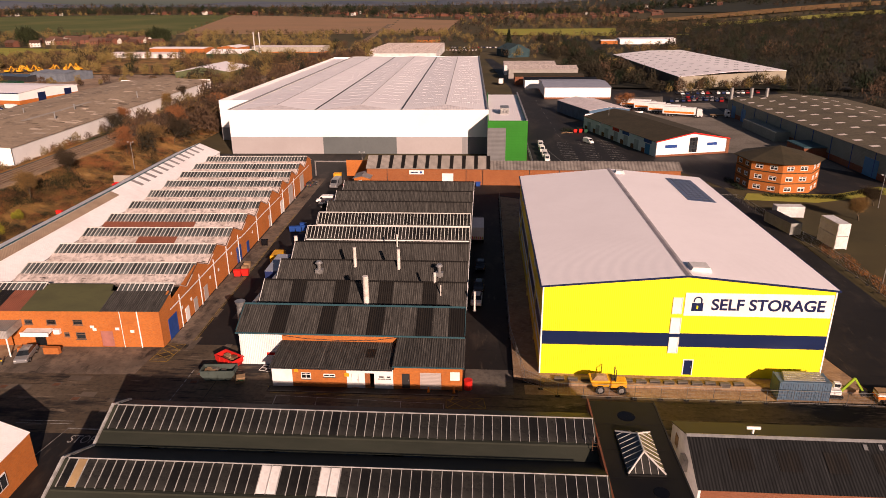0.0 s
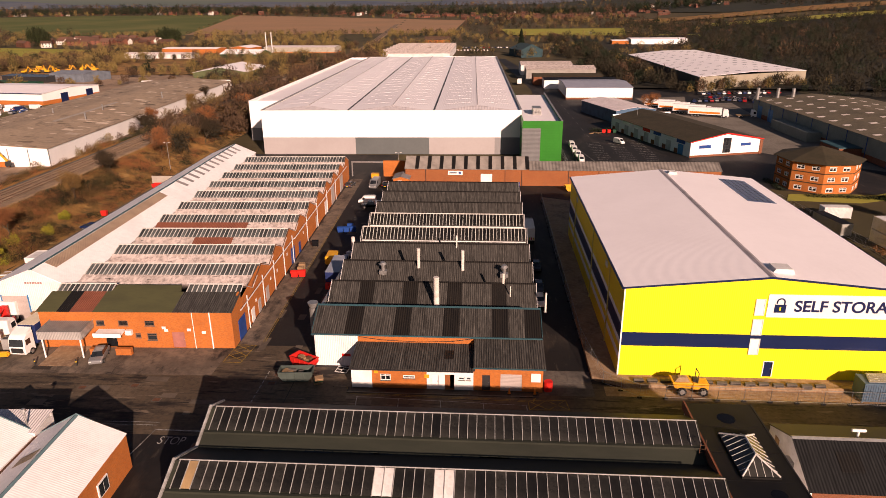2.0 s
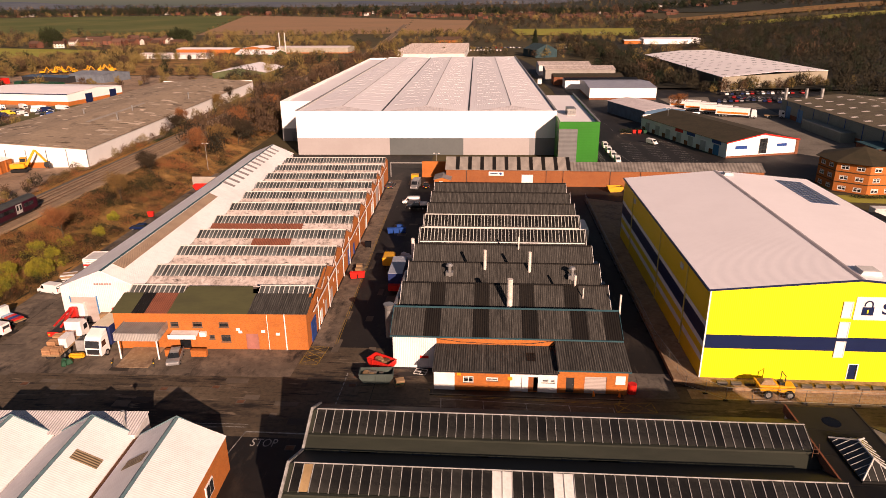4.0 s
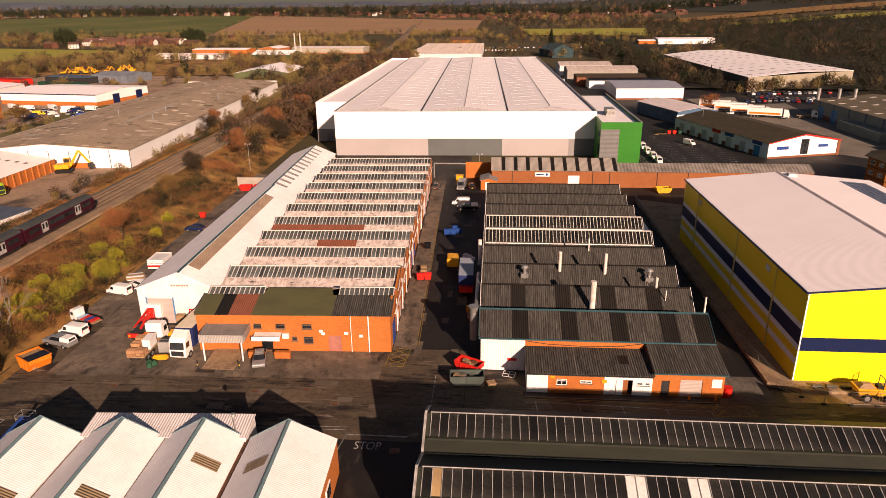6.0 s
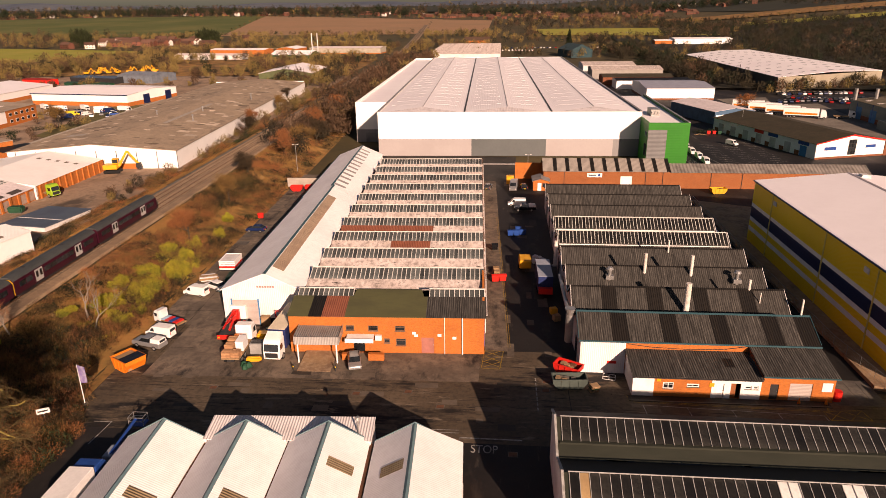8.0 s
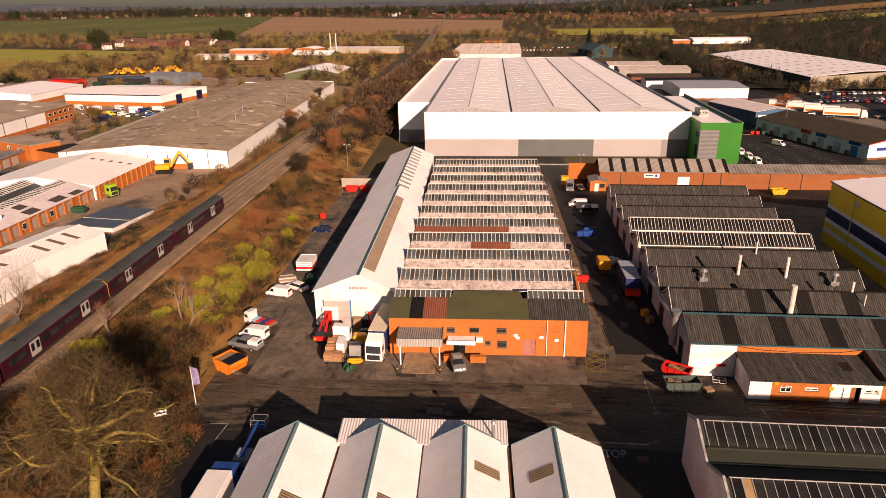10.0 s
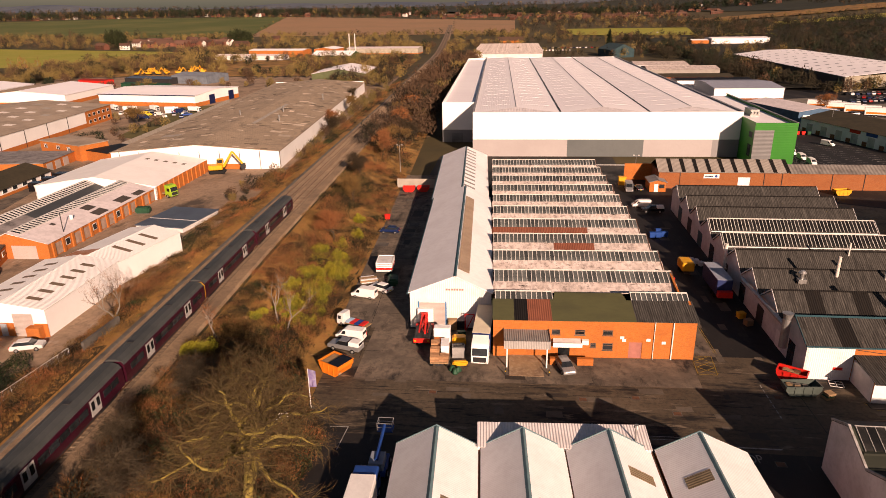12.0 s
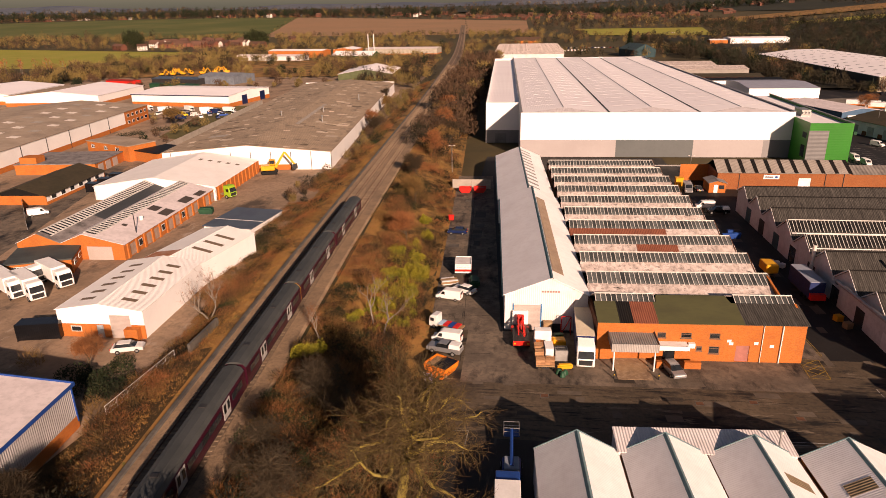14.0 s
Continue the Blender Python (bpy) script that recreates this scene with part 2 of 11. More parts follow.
# real black felt, and also back slopes with their shade put into the colour
BLACK_ROOF = M("black_felt_and_shaded_slope", (0.005775, 0.00539, 0.005005), (0.01078, 0.009625, 0.00847), 0.4, (0.00385, 0.003465, 0.003465), 1.2, 0.6, fine_amount=0.6)
GLAZING = glass_mat("patent_glazing", (0.16, 0.17, 0.16), 0.25)
GLAZING_DARK = glass_mat("dirty_dark_glazing", (0.035, 0.033, 0.028), 0.25)
WINDOW = glass_mat("window_glass", (0.03, 0.035, 0.04), 0.06)
BAR_GREY = M("dull_grey_glazing_bar", (0.5, 0.49, 0.47), (0.3, 0.29, 0.27), 1.2, (0.2, 0.19, 0.17), 3.0, 0.6, fine_amount=0.6)
BAR_WHITE = M("pale_glazing_bar", (0.62, 0.6, 0.56), (0.45, 0.42, 0.38), 1.0, rough=0.6)
DULL_FRAME = M("dull_brown_window_frame", (0.2, 0.13, 0.09), (0.14, 0.09, 0.06), 1.0, rough=0.7)
WHITE = M("white_paint", (0.8, 0.78, 0.75), (0.7, 0.68, 0.65), 0.5, (0.62, 0.6, 0.57), 3, 0.5, fine_amount=0.3)
OFFWHITE = M("grey_white_render", (0.68, 0.66, 0.64), (0.54, 0.52, 0.5), 0.3, (0.42, 0.4, 0.38), 1.8, 0.75, fine_amount=0.5)
TEAL = M("teal_trim", (0.04, 0.11, 0.13), (0.035, 0.09, 0.11), 1.0, rough=0.5)
TEAL_PALE = M("pale_teal_trim", (0.15, 0.25, 0.27), (0.12, 0.2, 0.22), 1.0, rough=0.5)
STEEL = M("galvanised_steel", (0.5, 0.49, 0.47), (0.38, 0.37, 0.35), 1.5, rough=0.38, metal=0.6)
RUSTY = M("rusty_steel", (0.18, 0.08, 0.04), (0.1, 0.05, 0.03), 1.0, rough=0.8)
DARK_STEEL = M("dark_steel", (0.03, 0.03, 0.032), (0.05, 0.047, 0.045), 1.0, rough=0.55)
RUBBER = M("tyre_rubber", (0.015, 0.015, 0.015), rough=0.85)
RED = M("red_paint", (0.62, 0.025, 0.015), (0.5, 0.02, 0.015), 1.0, rough=0.4)
ORANGE = M("orange_paint", (0.75, 0.2, 0.015), (0.62, 0.16, 0.015), 1.0, rough=0.45)
AMBER = M("amber_paint", (0.72, 0.36, 0.015), (0.6, 0.28, 0.015), 1.0, rough=0.45)
YELLOW_PAINT = M("yellow_paint", (0.72, 0.5, 0.02), (0.55, 0.36, 0.02), 1.2, (0.2, 0.15, 0.05), 4, 0.6, fine_amount=0.5)
BLUE = M("blue_paint", (0.02, 0.08, 0.33), (0.015, 0.06, 0.26), 1.0, rough=0.45)
SKYBLUE = M("light_blue_paint", (0.05, 0.24, 0.5), (0.04, 0.2, 0.42), 1.0, rough=0.5)
TARP_BLUE = M("dark_blue_tarpaulin", (0.018, 0.035, 0.14), (0.014, 0.026, 0.1), 1.2, rough=0.55, bump=0.3, depth=0.1)
SILVER = M("silver_car_paint", (0.42, 0.42, 0.42), (0.38, 0.38, 0.38), 1.0, rough=0.28, metal=0.5)
BLACKPAINT = M("black_car_paint", (0.012, 0.012, 0.014), rough=0.2)
GREYPAINT = M("grey_car_paint", (0.1, 0.1, 0.105), rough=0.25, metal=0.3)
GREEN_BIN = M("dark_green_plastic", (0.02, 0.09, 0.045), rough=0.55)
LIME = M("lime_green_paint", (0.35, 0.55, 0.03), rough=0.45)
LINE_WHITE = M("worn_white_line", (0.5, 0.48, 0.44), (0.12, 0.11, 0.1), 0.9, (0.1, 0.09, 0.08), 4, 0.8, fine_amount=0.7)
LINE_YELLOW = M("worn_yellow_line", (0.42, 0.27, 0.03), (0.12, 0.09, 0.04), 0.9, (0.08, 0.07, 0.05), 4, 0.8, fine_amount=0.7)
WOOD = M("pale_timber", (0.42, 0.27, 0.14), (0.3, 0.19, 0.1), 1.2, rough=0.8)
FENCE_PALE = M("pale_fence_sheet", (0.5, 0.44, 0.37), (0.4, 0.35, 0.29), 0.5, rough=0.85)
PALE_DOOR = M("pale_roller_door", (0.55, 0.47, 0.43), (0.5, 0.43, 0.39), 0.4, rough=0.6, corr=("Z", 0.2, 0.02))
BARK = M("bare_bark", (0.1, 0.074, 0.042), (0.065, 0.05, 0.032), 1.0, (0.045, 0.036, 0.024), 5, 0.9)
MOSS_BARK = M("mossy_bark", (0.33, 0.25, 0.05), (0.23, 0.18, 0.055), 0.7, (0.11, 0.085, 0.032), 5, 0.9)
BIRCH = M("pale_birch_bark", (0.31, 0.2604, 0.2108), (0.186, 0.1488, 0.1116), 1.5, rough=0.85)
TWIG = M("brown_twigs", (0.2507, 0.1432, 0.04296), (0.1551, 0.09786, 0.03341), 0.15, rough=0.95, island=True)
TWIG_RED = M("russet_twigs", (0.3415, 0.1328, 0.04551), (0.2023, 0.09103, 0.03794), 0.15, rough=0.95, island=True)
TWIG_GREY = M("grey_brown_twigs", (0.05577, 0.03752, 0.01825), (0.03549, 0.02535, 0.0142), 0.15, rough=0.95, island=True)
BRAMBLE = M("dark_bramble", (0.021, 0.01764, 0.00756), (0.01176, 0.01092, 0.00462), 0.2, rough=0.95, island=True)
OAK_BRANCH = M("olive_brown_branches", (0.15, 0.105, 0.036), (0.09, 0.064, 0.024), 0.5, rough=0.95)
OAK_TWIG = M("russet_brown_oak_twigs", (0.102, 0.0624, 0.0264), (0.066, 0.0432, 0.0204), 0.15, rough=0.95, island=True)
# brown wear on asphalt, with the sunlit tone also put into the colour
WORN = M("sunlit_brown_worn_asphalt", (0.105, 0.078, 0.05), (0.175, 0.13, 0.084), 0.11, (0.045, 0.035, 0.026), 1.6, 0.8, bump=0.35, fine_amount=0.7, stain=[((0.018, 0.0155, 0.013), 0.13, (0.45, 1.5, 1), 0.52, 0.6), ((0.26, 0.2, 0.14), 0.4, (0.4, 2.0, 1), 0.58, 0.66), ((0.016, 0.0135, 0.012), 0.55, (0.25, 3.0, 1), 0.57, 0.64), ((0.3, 0.235, 0.165), 1.6, (0.35, 1.8, 1), 0.65, 0.74), ((0.012, 0.0105, 0.0095), 1.1, (1, 1, 1), 0.66, 0.72)])
# woodland floor with cloud shade put into the colour
FOREST_FLOOR = M("cloud_shaded_woodland_floor", (0.0252, 0.02184, 0.01008), (0.0168, 0.01596, 0.00756), 0.02, (0.0378, 0.03024, 0.01344), 0.3, 0.95, bump=0.4, fine_amount=0.5)
BANK_DARK = M("dark_bank_litter", (0.0952, 0.05712, 0.02285), (0.0476, 0.03427, 0.01428), 0.2, (0.1523, 0.08568, 0.03332), 1.5, 0.95, bump=0.6, fine_amount=0.6, stain=[((0.2666, 0.1618, 0.05712), 0.14, (1, 1, 1), 0.58, 0.7)])
# bank grass with tree shade put into its colour
SHADED_GRASS = M("shaded_bank_grass", (0.066, 0.0408, 0.0132), (0.036, 0.0252, 0.009), 0.2, (0.102, 0.06, 0.018), 1.5, 0.95, bump=0.6, fine_amount=0.6)
SLEEPER = M("dusty_sleeper", (0.3, 0.215, 0.14), (0.2, 0.145, 0.098), 0.8, rough=0.9, per_object=0.2)
# far hills, also darkened in colour for the cloud's shade
FAR_HILL = M("cloud_shaded_far_hill", (0.028, 0.03, 0.014), (0.018, 0.02, 0.01), 0.004, (0.055, 0.05, 0.02), 0.02, 0.95, bump=0.2, fine_amount=0.5)
# leaf litter, its dark colour also holding the trees' shade
SHADED_LITTER = M("shaded_leaf_litter", (0.0315, 0.021, 0.01008), (0.0189, 0.01512, 0.00672), 0.3, (0.0462, 0.0294, 0.0126), 2.0, 0.95, bump=0.6, fine_amount=0.6)
WEST_GROUND = M("worn_tan_yard", (0.44, 0.3, 0.195), (0.27, 0.185, 0.12), 0.09, (0.18, 0.125, 0.085), 1.2, 0.92, bump=0.4, fine_amount=0.55, stain=[((0.1, 0.075, 0.055), 0.13, (1, 0.5, 1), 0.54, 0.66), ((0.5, 0.4, 0.31), 0.4, (1, 0.4, 1), 0.6, 0.7)])
LEAF = M("yellow_green_leaves", (0.34, 0.2975, 0.0204), (0.1445, 0.153, 0.017), 0.3, rough=0.8, island=True)
# leaf green, lowered in part to stand for cloud shade on the woods
EVERGREEN = M("evergreen_leaves", (0.0156, 0.0252, 0.0078), (0.0102, 0.018, 0.006), 0.3, rough=0.85, per_object=0.14, island=True)
IVY = M("ivy_green_leaves", (0.0315, 0.042, 0.0105), (0.02363, 0.02887, 0.00945), 0.3, rough=0.8, island=True)
# bare twigs, lowered in part for cloud shade over the eastern woods
WOODLAND = M("far_woodland_twigs", (0.0416, 0.03315, 0.01755), (0.026, 0.0221, 0.0117), 0.01, rough=0.95, per_object=0.14, island=True)

# ---- helpers for meshes ----


def part(name, bm, material, parent=None, label=""):
    me = bpy.data.meshes.new(name)
    bm.to_mesh(me)
    bm.free()
    me.materials.append(material)
    ob = new(name, me)
    if parent:
        ob.parent = parent
    if label:
        ob["label"] = label
    return ob


def share(name, ob, m, parent=None):
    """One more object on the mesh of ob, at the pose m."""
    o = new(name, ob.data)
    o.matrix_basis = m
    if parent:
        o.parent = parent
    return o


def thing(name, label, category, m=None, group="", kind=""):
    e = tagged(new(name), label, category, group, kind)
    if m is not None:
        e.matrix_basis = m
    return e


def add_box(bm, x0, x1, y0, y1, z0, z1):
    v = [bm.verts.new((x, y, z)) for z in (z0, z1) for x, y in ((x0, y0), (x1, y0), (x1, y1), (x0, y1))]
    for f in ((3, 2, 1, 0), (4, 5, 6, 7), (0, 1, 5, 4), (1, 2, 6, 5), (2, 3, 7, 6), (3, 0, 4, 7)):
        bm.faces.new([v[i] for i in f])
    return v


def box(*b):
    bm = bmesh.new()
    add_box(bm, *b)
    return bm


def add_prism(bm, pts, axis, a, b):
    """A polygon pts in the two other axes, drawn out along axis from a to b."""
    def at(p, c):
        return {"x": (c, p[0], p[1]), "y": (p[0], c, p[1]), "z": (p[0], p[1], c)}[axis]
    lo = [bm.verts.new(at(p, a)) for p in pts]
    hi = [bm.verts.new(at(p, b)) for p in pts]
    n = len(pts)
    bm.faces.new(lo)
    bm.faces.new(hi[::-1])
    for i in range(n):
        bm.faces.new((lo[i], hi[i], hi[(i + 1) % n], lo[(i + 1) % n]))
    bmesh.ops.recalc_face_normals(bm, faces=bm.faces[:])


def prism(pts, axis, a, b):
    bm = bmesh.new()
    add_prism(bm, pts, axis, a, b)
    return bm


def add_slab(bm, p, th):
    """A plate with the corners p on top and the thickness th downwards along its normal."""
    p = [Vector(q) for q in p]
    nrm = (p[1] - p[0]).cross(p[2] - p[0]).normalized()
    if nrm.z < 0:
        nrm = -nrm
    hi = [bm.verts.new(q) for q in p]
    lo = [bm.verts.new(q - nrm * th) for q in p]
    n = len(p)
    fs = [bm.faces.new(hi), bm.faces.new(lo[::-1])]
    for i in range(n):
        fs.append(bm.faces.new((lo[i], lo[(i + 1) % n], hi[(i + 1) % n], hi[i])))
    bmesh.ops.recalc_face_normals(bm, faces=fs)


def slab(p, th=0.08):
    bm = bmesh.new()
    add_slab(bm, p, th)
    return bm


def add_tube(bm, a, b, r0, r1=None, n=8, caps=True):
    a, b = Vector(a), Vector(b)
    r1 = r0 if r1 is None else r1
    z = (b - a).normalized()
    x = z.orthogonal().normalized()
    y = z.cross(x)
    rings = []
    for c, r in ((a, r0), (b, r1)):
        rings.append([bm.verts.new(c + (x * math.cos(i * 2 * math.pi / n) + y * math.sin(i * 2 * math.pi / n)) * r) for i in range(n)])
    for i in range(n):
        bm.faces.new((rings[0][i], rings[0][(i + 1) % n], rings[1][(i + 1) % n], rings[1][i]))
    if caps:
        bm.faces.new(rings[0][::-1])
        bm.faces.new(rings[1])


def tube(a, b, r0, r1=None, n=10):
    bm = bmesh.new()
    add_tube(bm, a, b, r0, r1, n)
    return bm


def path_tube(pts, r, n=6):
    bm = bmesh.new()
    for a, b in zip(pts, pts[1:]):
        add_tube(bm, a, b, r, r, n)
    return bm


def lerp(a, b, t):
    return a + (b - a) * t

# ---- ground ----
RAIL = [(-400, -93), (-50, -113.2), (63, -119.4), (106, -121.4), (216, -124.9), (314, -128), (456, -134.4), (704, -149.5), (1000, -170), (1600, -215), (5000, -500)]


def rail_x(y):
    for (a, p), (b, q) in zip(RAIL, RAIL[1:]):
        if y <= b:
            return p + (q - p) * (y - a) / (b - a)
    return RAIL[-1][1]


def smooth(t):
    t = min(1.0, max(0.0, t))
    return t * t * (3 - 2 * t)


def steps(t, pts):
    for (a, p), (b, q) in zip(pts, pts[1:]):
        if t <= b:
            return p + (q - p) * max(0.0, (t - a) / (b - a))
    return pts[-1][1]


def land(x, y):
    """Height of the ground."""
    d = x - rail_x(y)
    side = 0.0 if d > 0 else lerp(2.0, 0.0, smooth((y - 500) / 400))
    bank = lerp(5.0, 0.6, smooth((y - 420) / 300))
    t = (d - 5.5) / 16 if d > 0 else (-d - 5.5) / 8
    z = lerp(bank, side, smooth(t)) if bank > side else side
    z += steps(y, [(0, 0), (800, 0), (1100, 4), (2000, 21), (2400, 27), (3200, 36), (4000, 44), (4900, 58)])
    z += 34 * smooth((x - 230) / 700) * smooth((y - 520) / 900)
    z += 6 * smooth((y - 1000) / 800) * math.sin(x / 420 + 1.0) * math.cos(y / 610)
    return z - 0.06


def grid_sheet(name, xs, ys, material, lift=0.0):
    verts = [(x, y, land(x, y) + lift) for y in ys for x in xs]
    nx = len(xs)
    faces = [(j * nx + i, j * nx + i + 1, (j + 1) * nx + i + 1, (j + 1) * nx + i) for j in range(len(ys) - 1) for i in range(nx - 1)]
    me = bpy.data.meshes.new(name)
    me.from_pydata(verts, [], faces)
    me.materials.append(material)
    return new(name, me)


def axis_points(stops):
    out = []
    for (a, b, st) in stops:
        n = max(1, round((b - a) / st))
        out += [a + (b - a) * i / n for i in range(n)]
    return out + [stops[-1][1]]


ground = grid_sheet("ground", axis_points([(-4800, -1200, 300), (-1200, -260, 60), (-260, -160, 10), (-160, -92, 2), (-92, 240, 16), (240, 1200, 60), (1200, 4800, 300)]),
                    axis_points([(-300, 20, 40), (20, 260, 6), (260, 800, 20), (800, 2400, 50), (2400, 4900, 125)]), LAND)
tagged(ground, "rolling winter land with rough grass and scrub", "ground", kind="structure")


def patch(name, quad, material, label, n=12, m=12, lift=0.12, category="field", kind="structure"):
    """A sheet with four corners laid over the land."""
    a, b, c, d = [Vector(q) for q in quad]
    verts = []
    for j in range(m + 1):
        for i in range(n + 1):
            p = a.lerp(b, i / n).lerp(d.lerp(c, i / n), j / m)
            verts.append((p.x, p.y, land(p.x, p.y) + lift))
    faces = [(j * (n + 1) + i, j * (n + 1) + i + 1, (j + 1) * (n + 1) + i + 1, (j + 1) * (n + 1) + i) for j in range(m) for i in range(n)]
    me = bpy.data.meshes.new(name)
    me.from_pydata(verts, [], faces)
    me.materials.append(material)
    return tagged(new(name, me), label, category, kind=kind)


def sheet(name, pts, material, z, label="", category="paving", kind="structure", th=0.05):
    bm = bmesh.new()
    add_slab(bm, [(x, y, z) for x, y in pts], th)
    return tagged(part(name, bm, material), label, category, kind=kind)


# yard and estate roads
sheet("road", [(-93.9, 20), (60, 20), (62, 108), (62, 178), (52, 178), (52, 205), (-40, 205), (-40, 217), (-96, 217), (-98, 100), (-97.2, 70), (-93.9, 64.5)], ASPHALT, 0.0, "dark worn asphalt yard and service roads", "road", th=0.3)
# worn sheets over the sunlit strip, coloured lighter than the asphalt below
sheet("pavement", [(-93.8, 64.6), (-36.0, 64.5), (-36.0, 86), (-47.3, 86), (-98.0, 92), (-97.1, 70.2)], WORN, 0.004, "brown worn asphalt yard with sunlight in its colour", "pavement", th=0.003)
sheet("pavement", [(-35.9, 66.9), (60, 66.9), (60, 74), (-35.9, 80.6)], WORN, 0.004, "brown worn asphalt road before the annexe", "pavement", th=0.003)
sheet("pavement", [(-93, 76.5), (-47.5, 77.5), (-47.3, 84.9), (-75, 84.6), (-75, 91.5), (-93, 91.5)], YARD, 0.012, "worn patched yard surface before the brick works", "pavement", th=0.01)
sheet("pavement", [(-99, 91.5), (-88, 91.5), (-93, 190), (-103, 190)], YARD, 0.012, "worn patched strip of yard beside the white shed", "pavement", th=0.01)
sheet("pavement", [(-46.8, 86), (-43.4, 86), (-46.2, 184), (-49.6, 184)], YARD, 0.012, "worn strip along the brick wall", "pavement", th=0.01)
sheet("pavement", [(-3.6, 75), (2.6, 75), (2.6, 81), (-3.6, 81)], CONCRETE, 0.014, "stained concrete slabs beside the works", "pavement", th=0.01)
sheet("ground_pad", [(2.7, 79), (6.5, 77.4), (52, 77.4), (52, 90), (47, 145), (2.7, 165)], EARTH, 0.55, "bare earth pad of the unfinished site", "ground", th=0.6)
sheet("ground_strip", [(4, 75.2), (52, 75.2), (52, 77.4), (4, 77.4)], EARTH, 0.03, "bare sandy earth in front of the storage building", "ground", th=0.02)
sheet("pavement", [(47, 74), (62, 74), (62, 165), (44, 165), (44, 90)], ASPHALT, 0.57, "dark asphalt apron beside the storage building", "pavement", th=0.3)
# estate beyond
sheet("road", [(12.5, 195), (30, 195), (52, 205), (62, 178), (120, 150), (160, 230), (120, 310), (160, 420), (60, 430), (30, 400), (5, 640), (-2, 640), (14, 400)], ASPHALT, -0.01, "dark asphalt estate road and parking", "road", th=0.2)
sheet("pavement", [(70, 232), (105, 196), (106, 310), (112, 372), (66, 360)], PALE_YARD, 0.01, "pale worn concrete lorry yard", "pavement", th=0.015)
sheet("ground", [(62, 90), (250, 60), (250, 178), (100, 172), (64, 165)], LAND, 0.0, "scrubby verge", "ground", th=0.1)

# west estate yard
patch("pavement", [(-345, 52), (rail_x(52) - 13.8, 52), (rail_x(470) - 15.0, 470), (-400, 470)], WEST_GROUND, "worn tan concrete and earth estate yard", 24, 60, 0.07, "paving")
patch("field", [(-222, 238), (-194, 226), (-199, 330), (-236, 320)], M("rough_olive_grass", (0.15, 0.125, 0.04), (0.1, 0.09, 0.03), 0.1, (0.22, 0.16, 0.06), 1.0, 0.95, fine_amount=0.5), "rough olive grass before the wide warehouse", 6, 10, 0.11, "grass")
patch("pavement", [(-215, 96), (-184, 100), (-206, 190), (-226, 188)], YARD, "dark worn asphalt lane between the works", 6, 12, 0.1, "paving")

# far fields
# the hill and woodland floor sheets below carry cloud shade in their colour
patch("field", [(-4700, 2500), (4700, 2500), (4700, 4850), (-4700, 4850)], FAR_HILL, "wooded far hills, darkened for cloud shade", 64, 24, 4.0, "hill")
patch("field", [(700, 1340), (2600, 1340), (3000, 2480), (300, 2480)], FAR_HILL, "wooded hillside, darkened for cloud shade", 24, 16, 1.4, "hill")
patch("field", [(760, 330), (1900, 500), (2400, 2300), (1100, 1260)], FOREST_FLOOR, "wooded hillside floor, darkened for cloud shade", 24, 24, 1.5, "ground")
patch("field", [(240, 1020), (1000, 1120), (1000, 1240), (380, 1240)], FOREST_FLOOR, "wooded hillside floor, darkened for cloud shade", 12, 8, 1.0, "ground")
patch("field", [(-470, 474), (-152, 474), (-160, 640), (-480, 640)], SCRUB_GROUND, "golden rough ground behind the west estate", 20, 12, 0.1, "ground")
patch("field", [(66, 400), (760, 330), (1500, 1240), (110, 1010)], FOREST_FLOOR, "woodland floor east of the estate, darkened for cloud shade", 30, 30, 1.2, "ground")
patch("field", [(170, 60), (700, 60), (760, 330), (165, 400)], FOREST_FLOOR, "woodland floor east of the estate, darkened for cloud shade", 16, 12, 0.1, "ground")
patch("field", [(-1250, 1140), (-520, 1140), (-760, 2080), (-1900, 2080)], CROP, "wide dark green winter crop field", 16, 20)
patch("field", [(-520, 1140), (-70, 1150), (-70, 1800), (-760, 2080)], TILLED, "wide tan tilled field", 16, 20)
patch("field", [(-860, 560), (-500, 560), (-470, 800), (-960, 940)], GRASS, "bright green meadow behind birches", 8, 10)
patch("field", [(20, 1060), (190, 1030), (230, 1260), (10, 1260)], GRASS, "small yellow green pasture", 8, 8, 1.2)
patch("field", [(380, 1250), (1000, 1250), (1000, 1330), (400, 1330)], GRASS, "bright green hillside pasture", 12, 6, 1.2)
patch("field", [(250, 1500), (1300, 1450), (1400, 1700), (300, 1650)], SCRUB_GROUND, "golden hillside field", 16, 8, 2.2)
patch("field", [(200, 1000), (300, 980), (330, 1040), (210, 1060)], GRASS, "small yellow green pasture", 8, 8, 1.2)

# far hills, with the distance haze painted as a blue grey base colour
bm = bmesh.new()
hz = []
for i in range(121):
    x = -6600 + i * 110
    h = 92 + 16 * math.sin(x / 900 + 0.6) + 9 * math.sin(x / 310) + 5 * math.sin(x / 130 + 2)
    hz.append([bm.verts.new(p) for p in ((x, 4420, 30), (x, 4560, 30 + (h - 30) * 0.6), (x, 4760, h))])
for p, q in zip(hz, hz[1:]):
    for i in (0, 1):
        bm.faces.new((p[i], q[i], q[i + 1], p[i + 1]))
tagged(part("backdrop", bm, M("hazy_blue_grey_distance", (0.085, 0.105, 0.145), (0.14, 0.15, 0.165), 0.0025, (0.06, 0.075, 0.1), 0.012, 0.95, bump=0.0, fine_amount=0.6)), "far horizon hills with blue grey haze in their colour", "hills", kind="structure")

# ---- railway ----
YS = axis_points([(-60, 300, 12), (300, 1500, 60)])


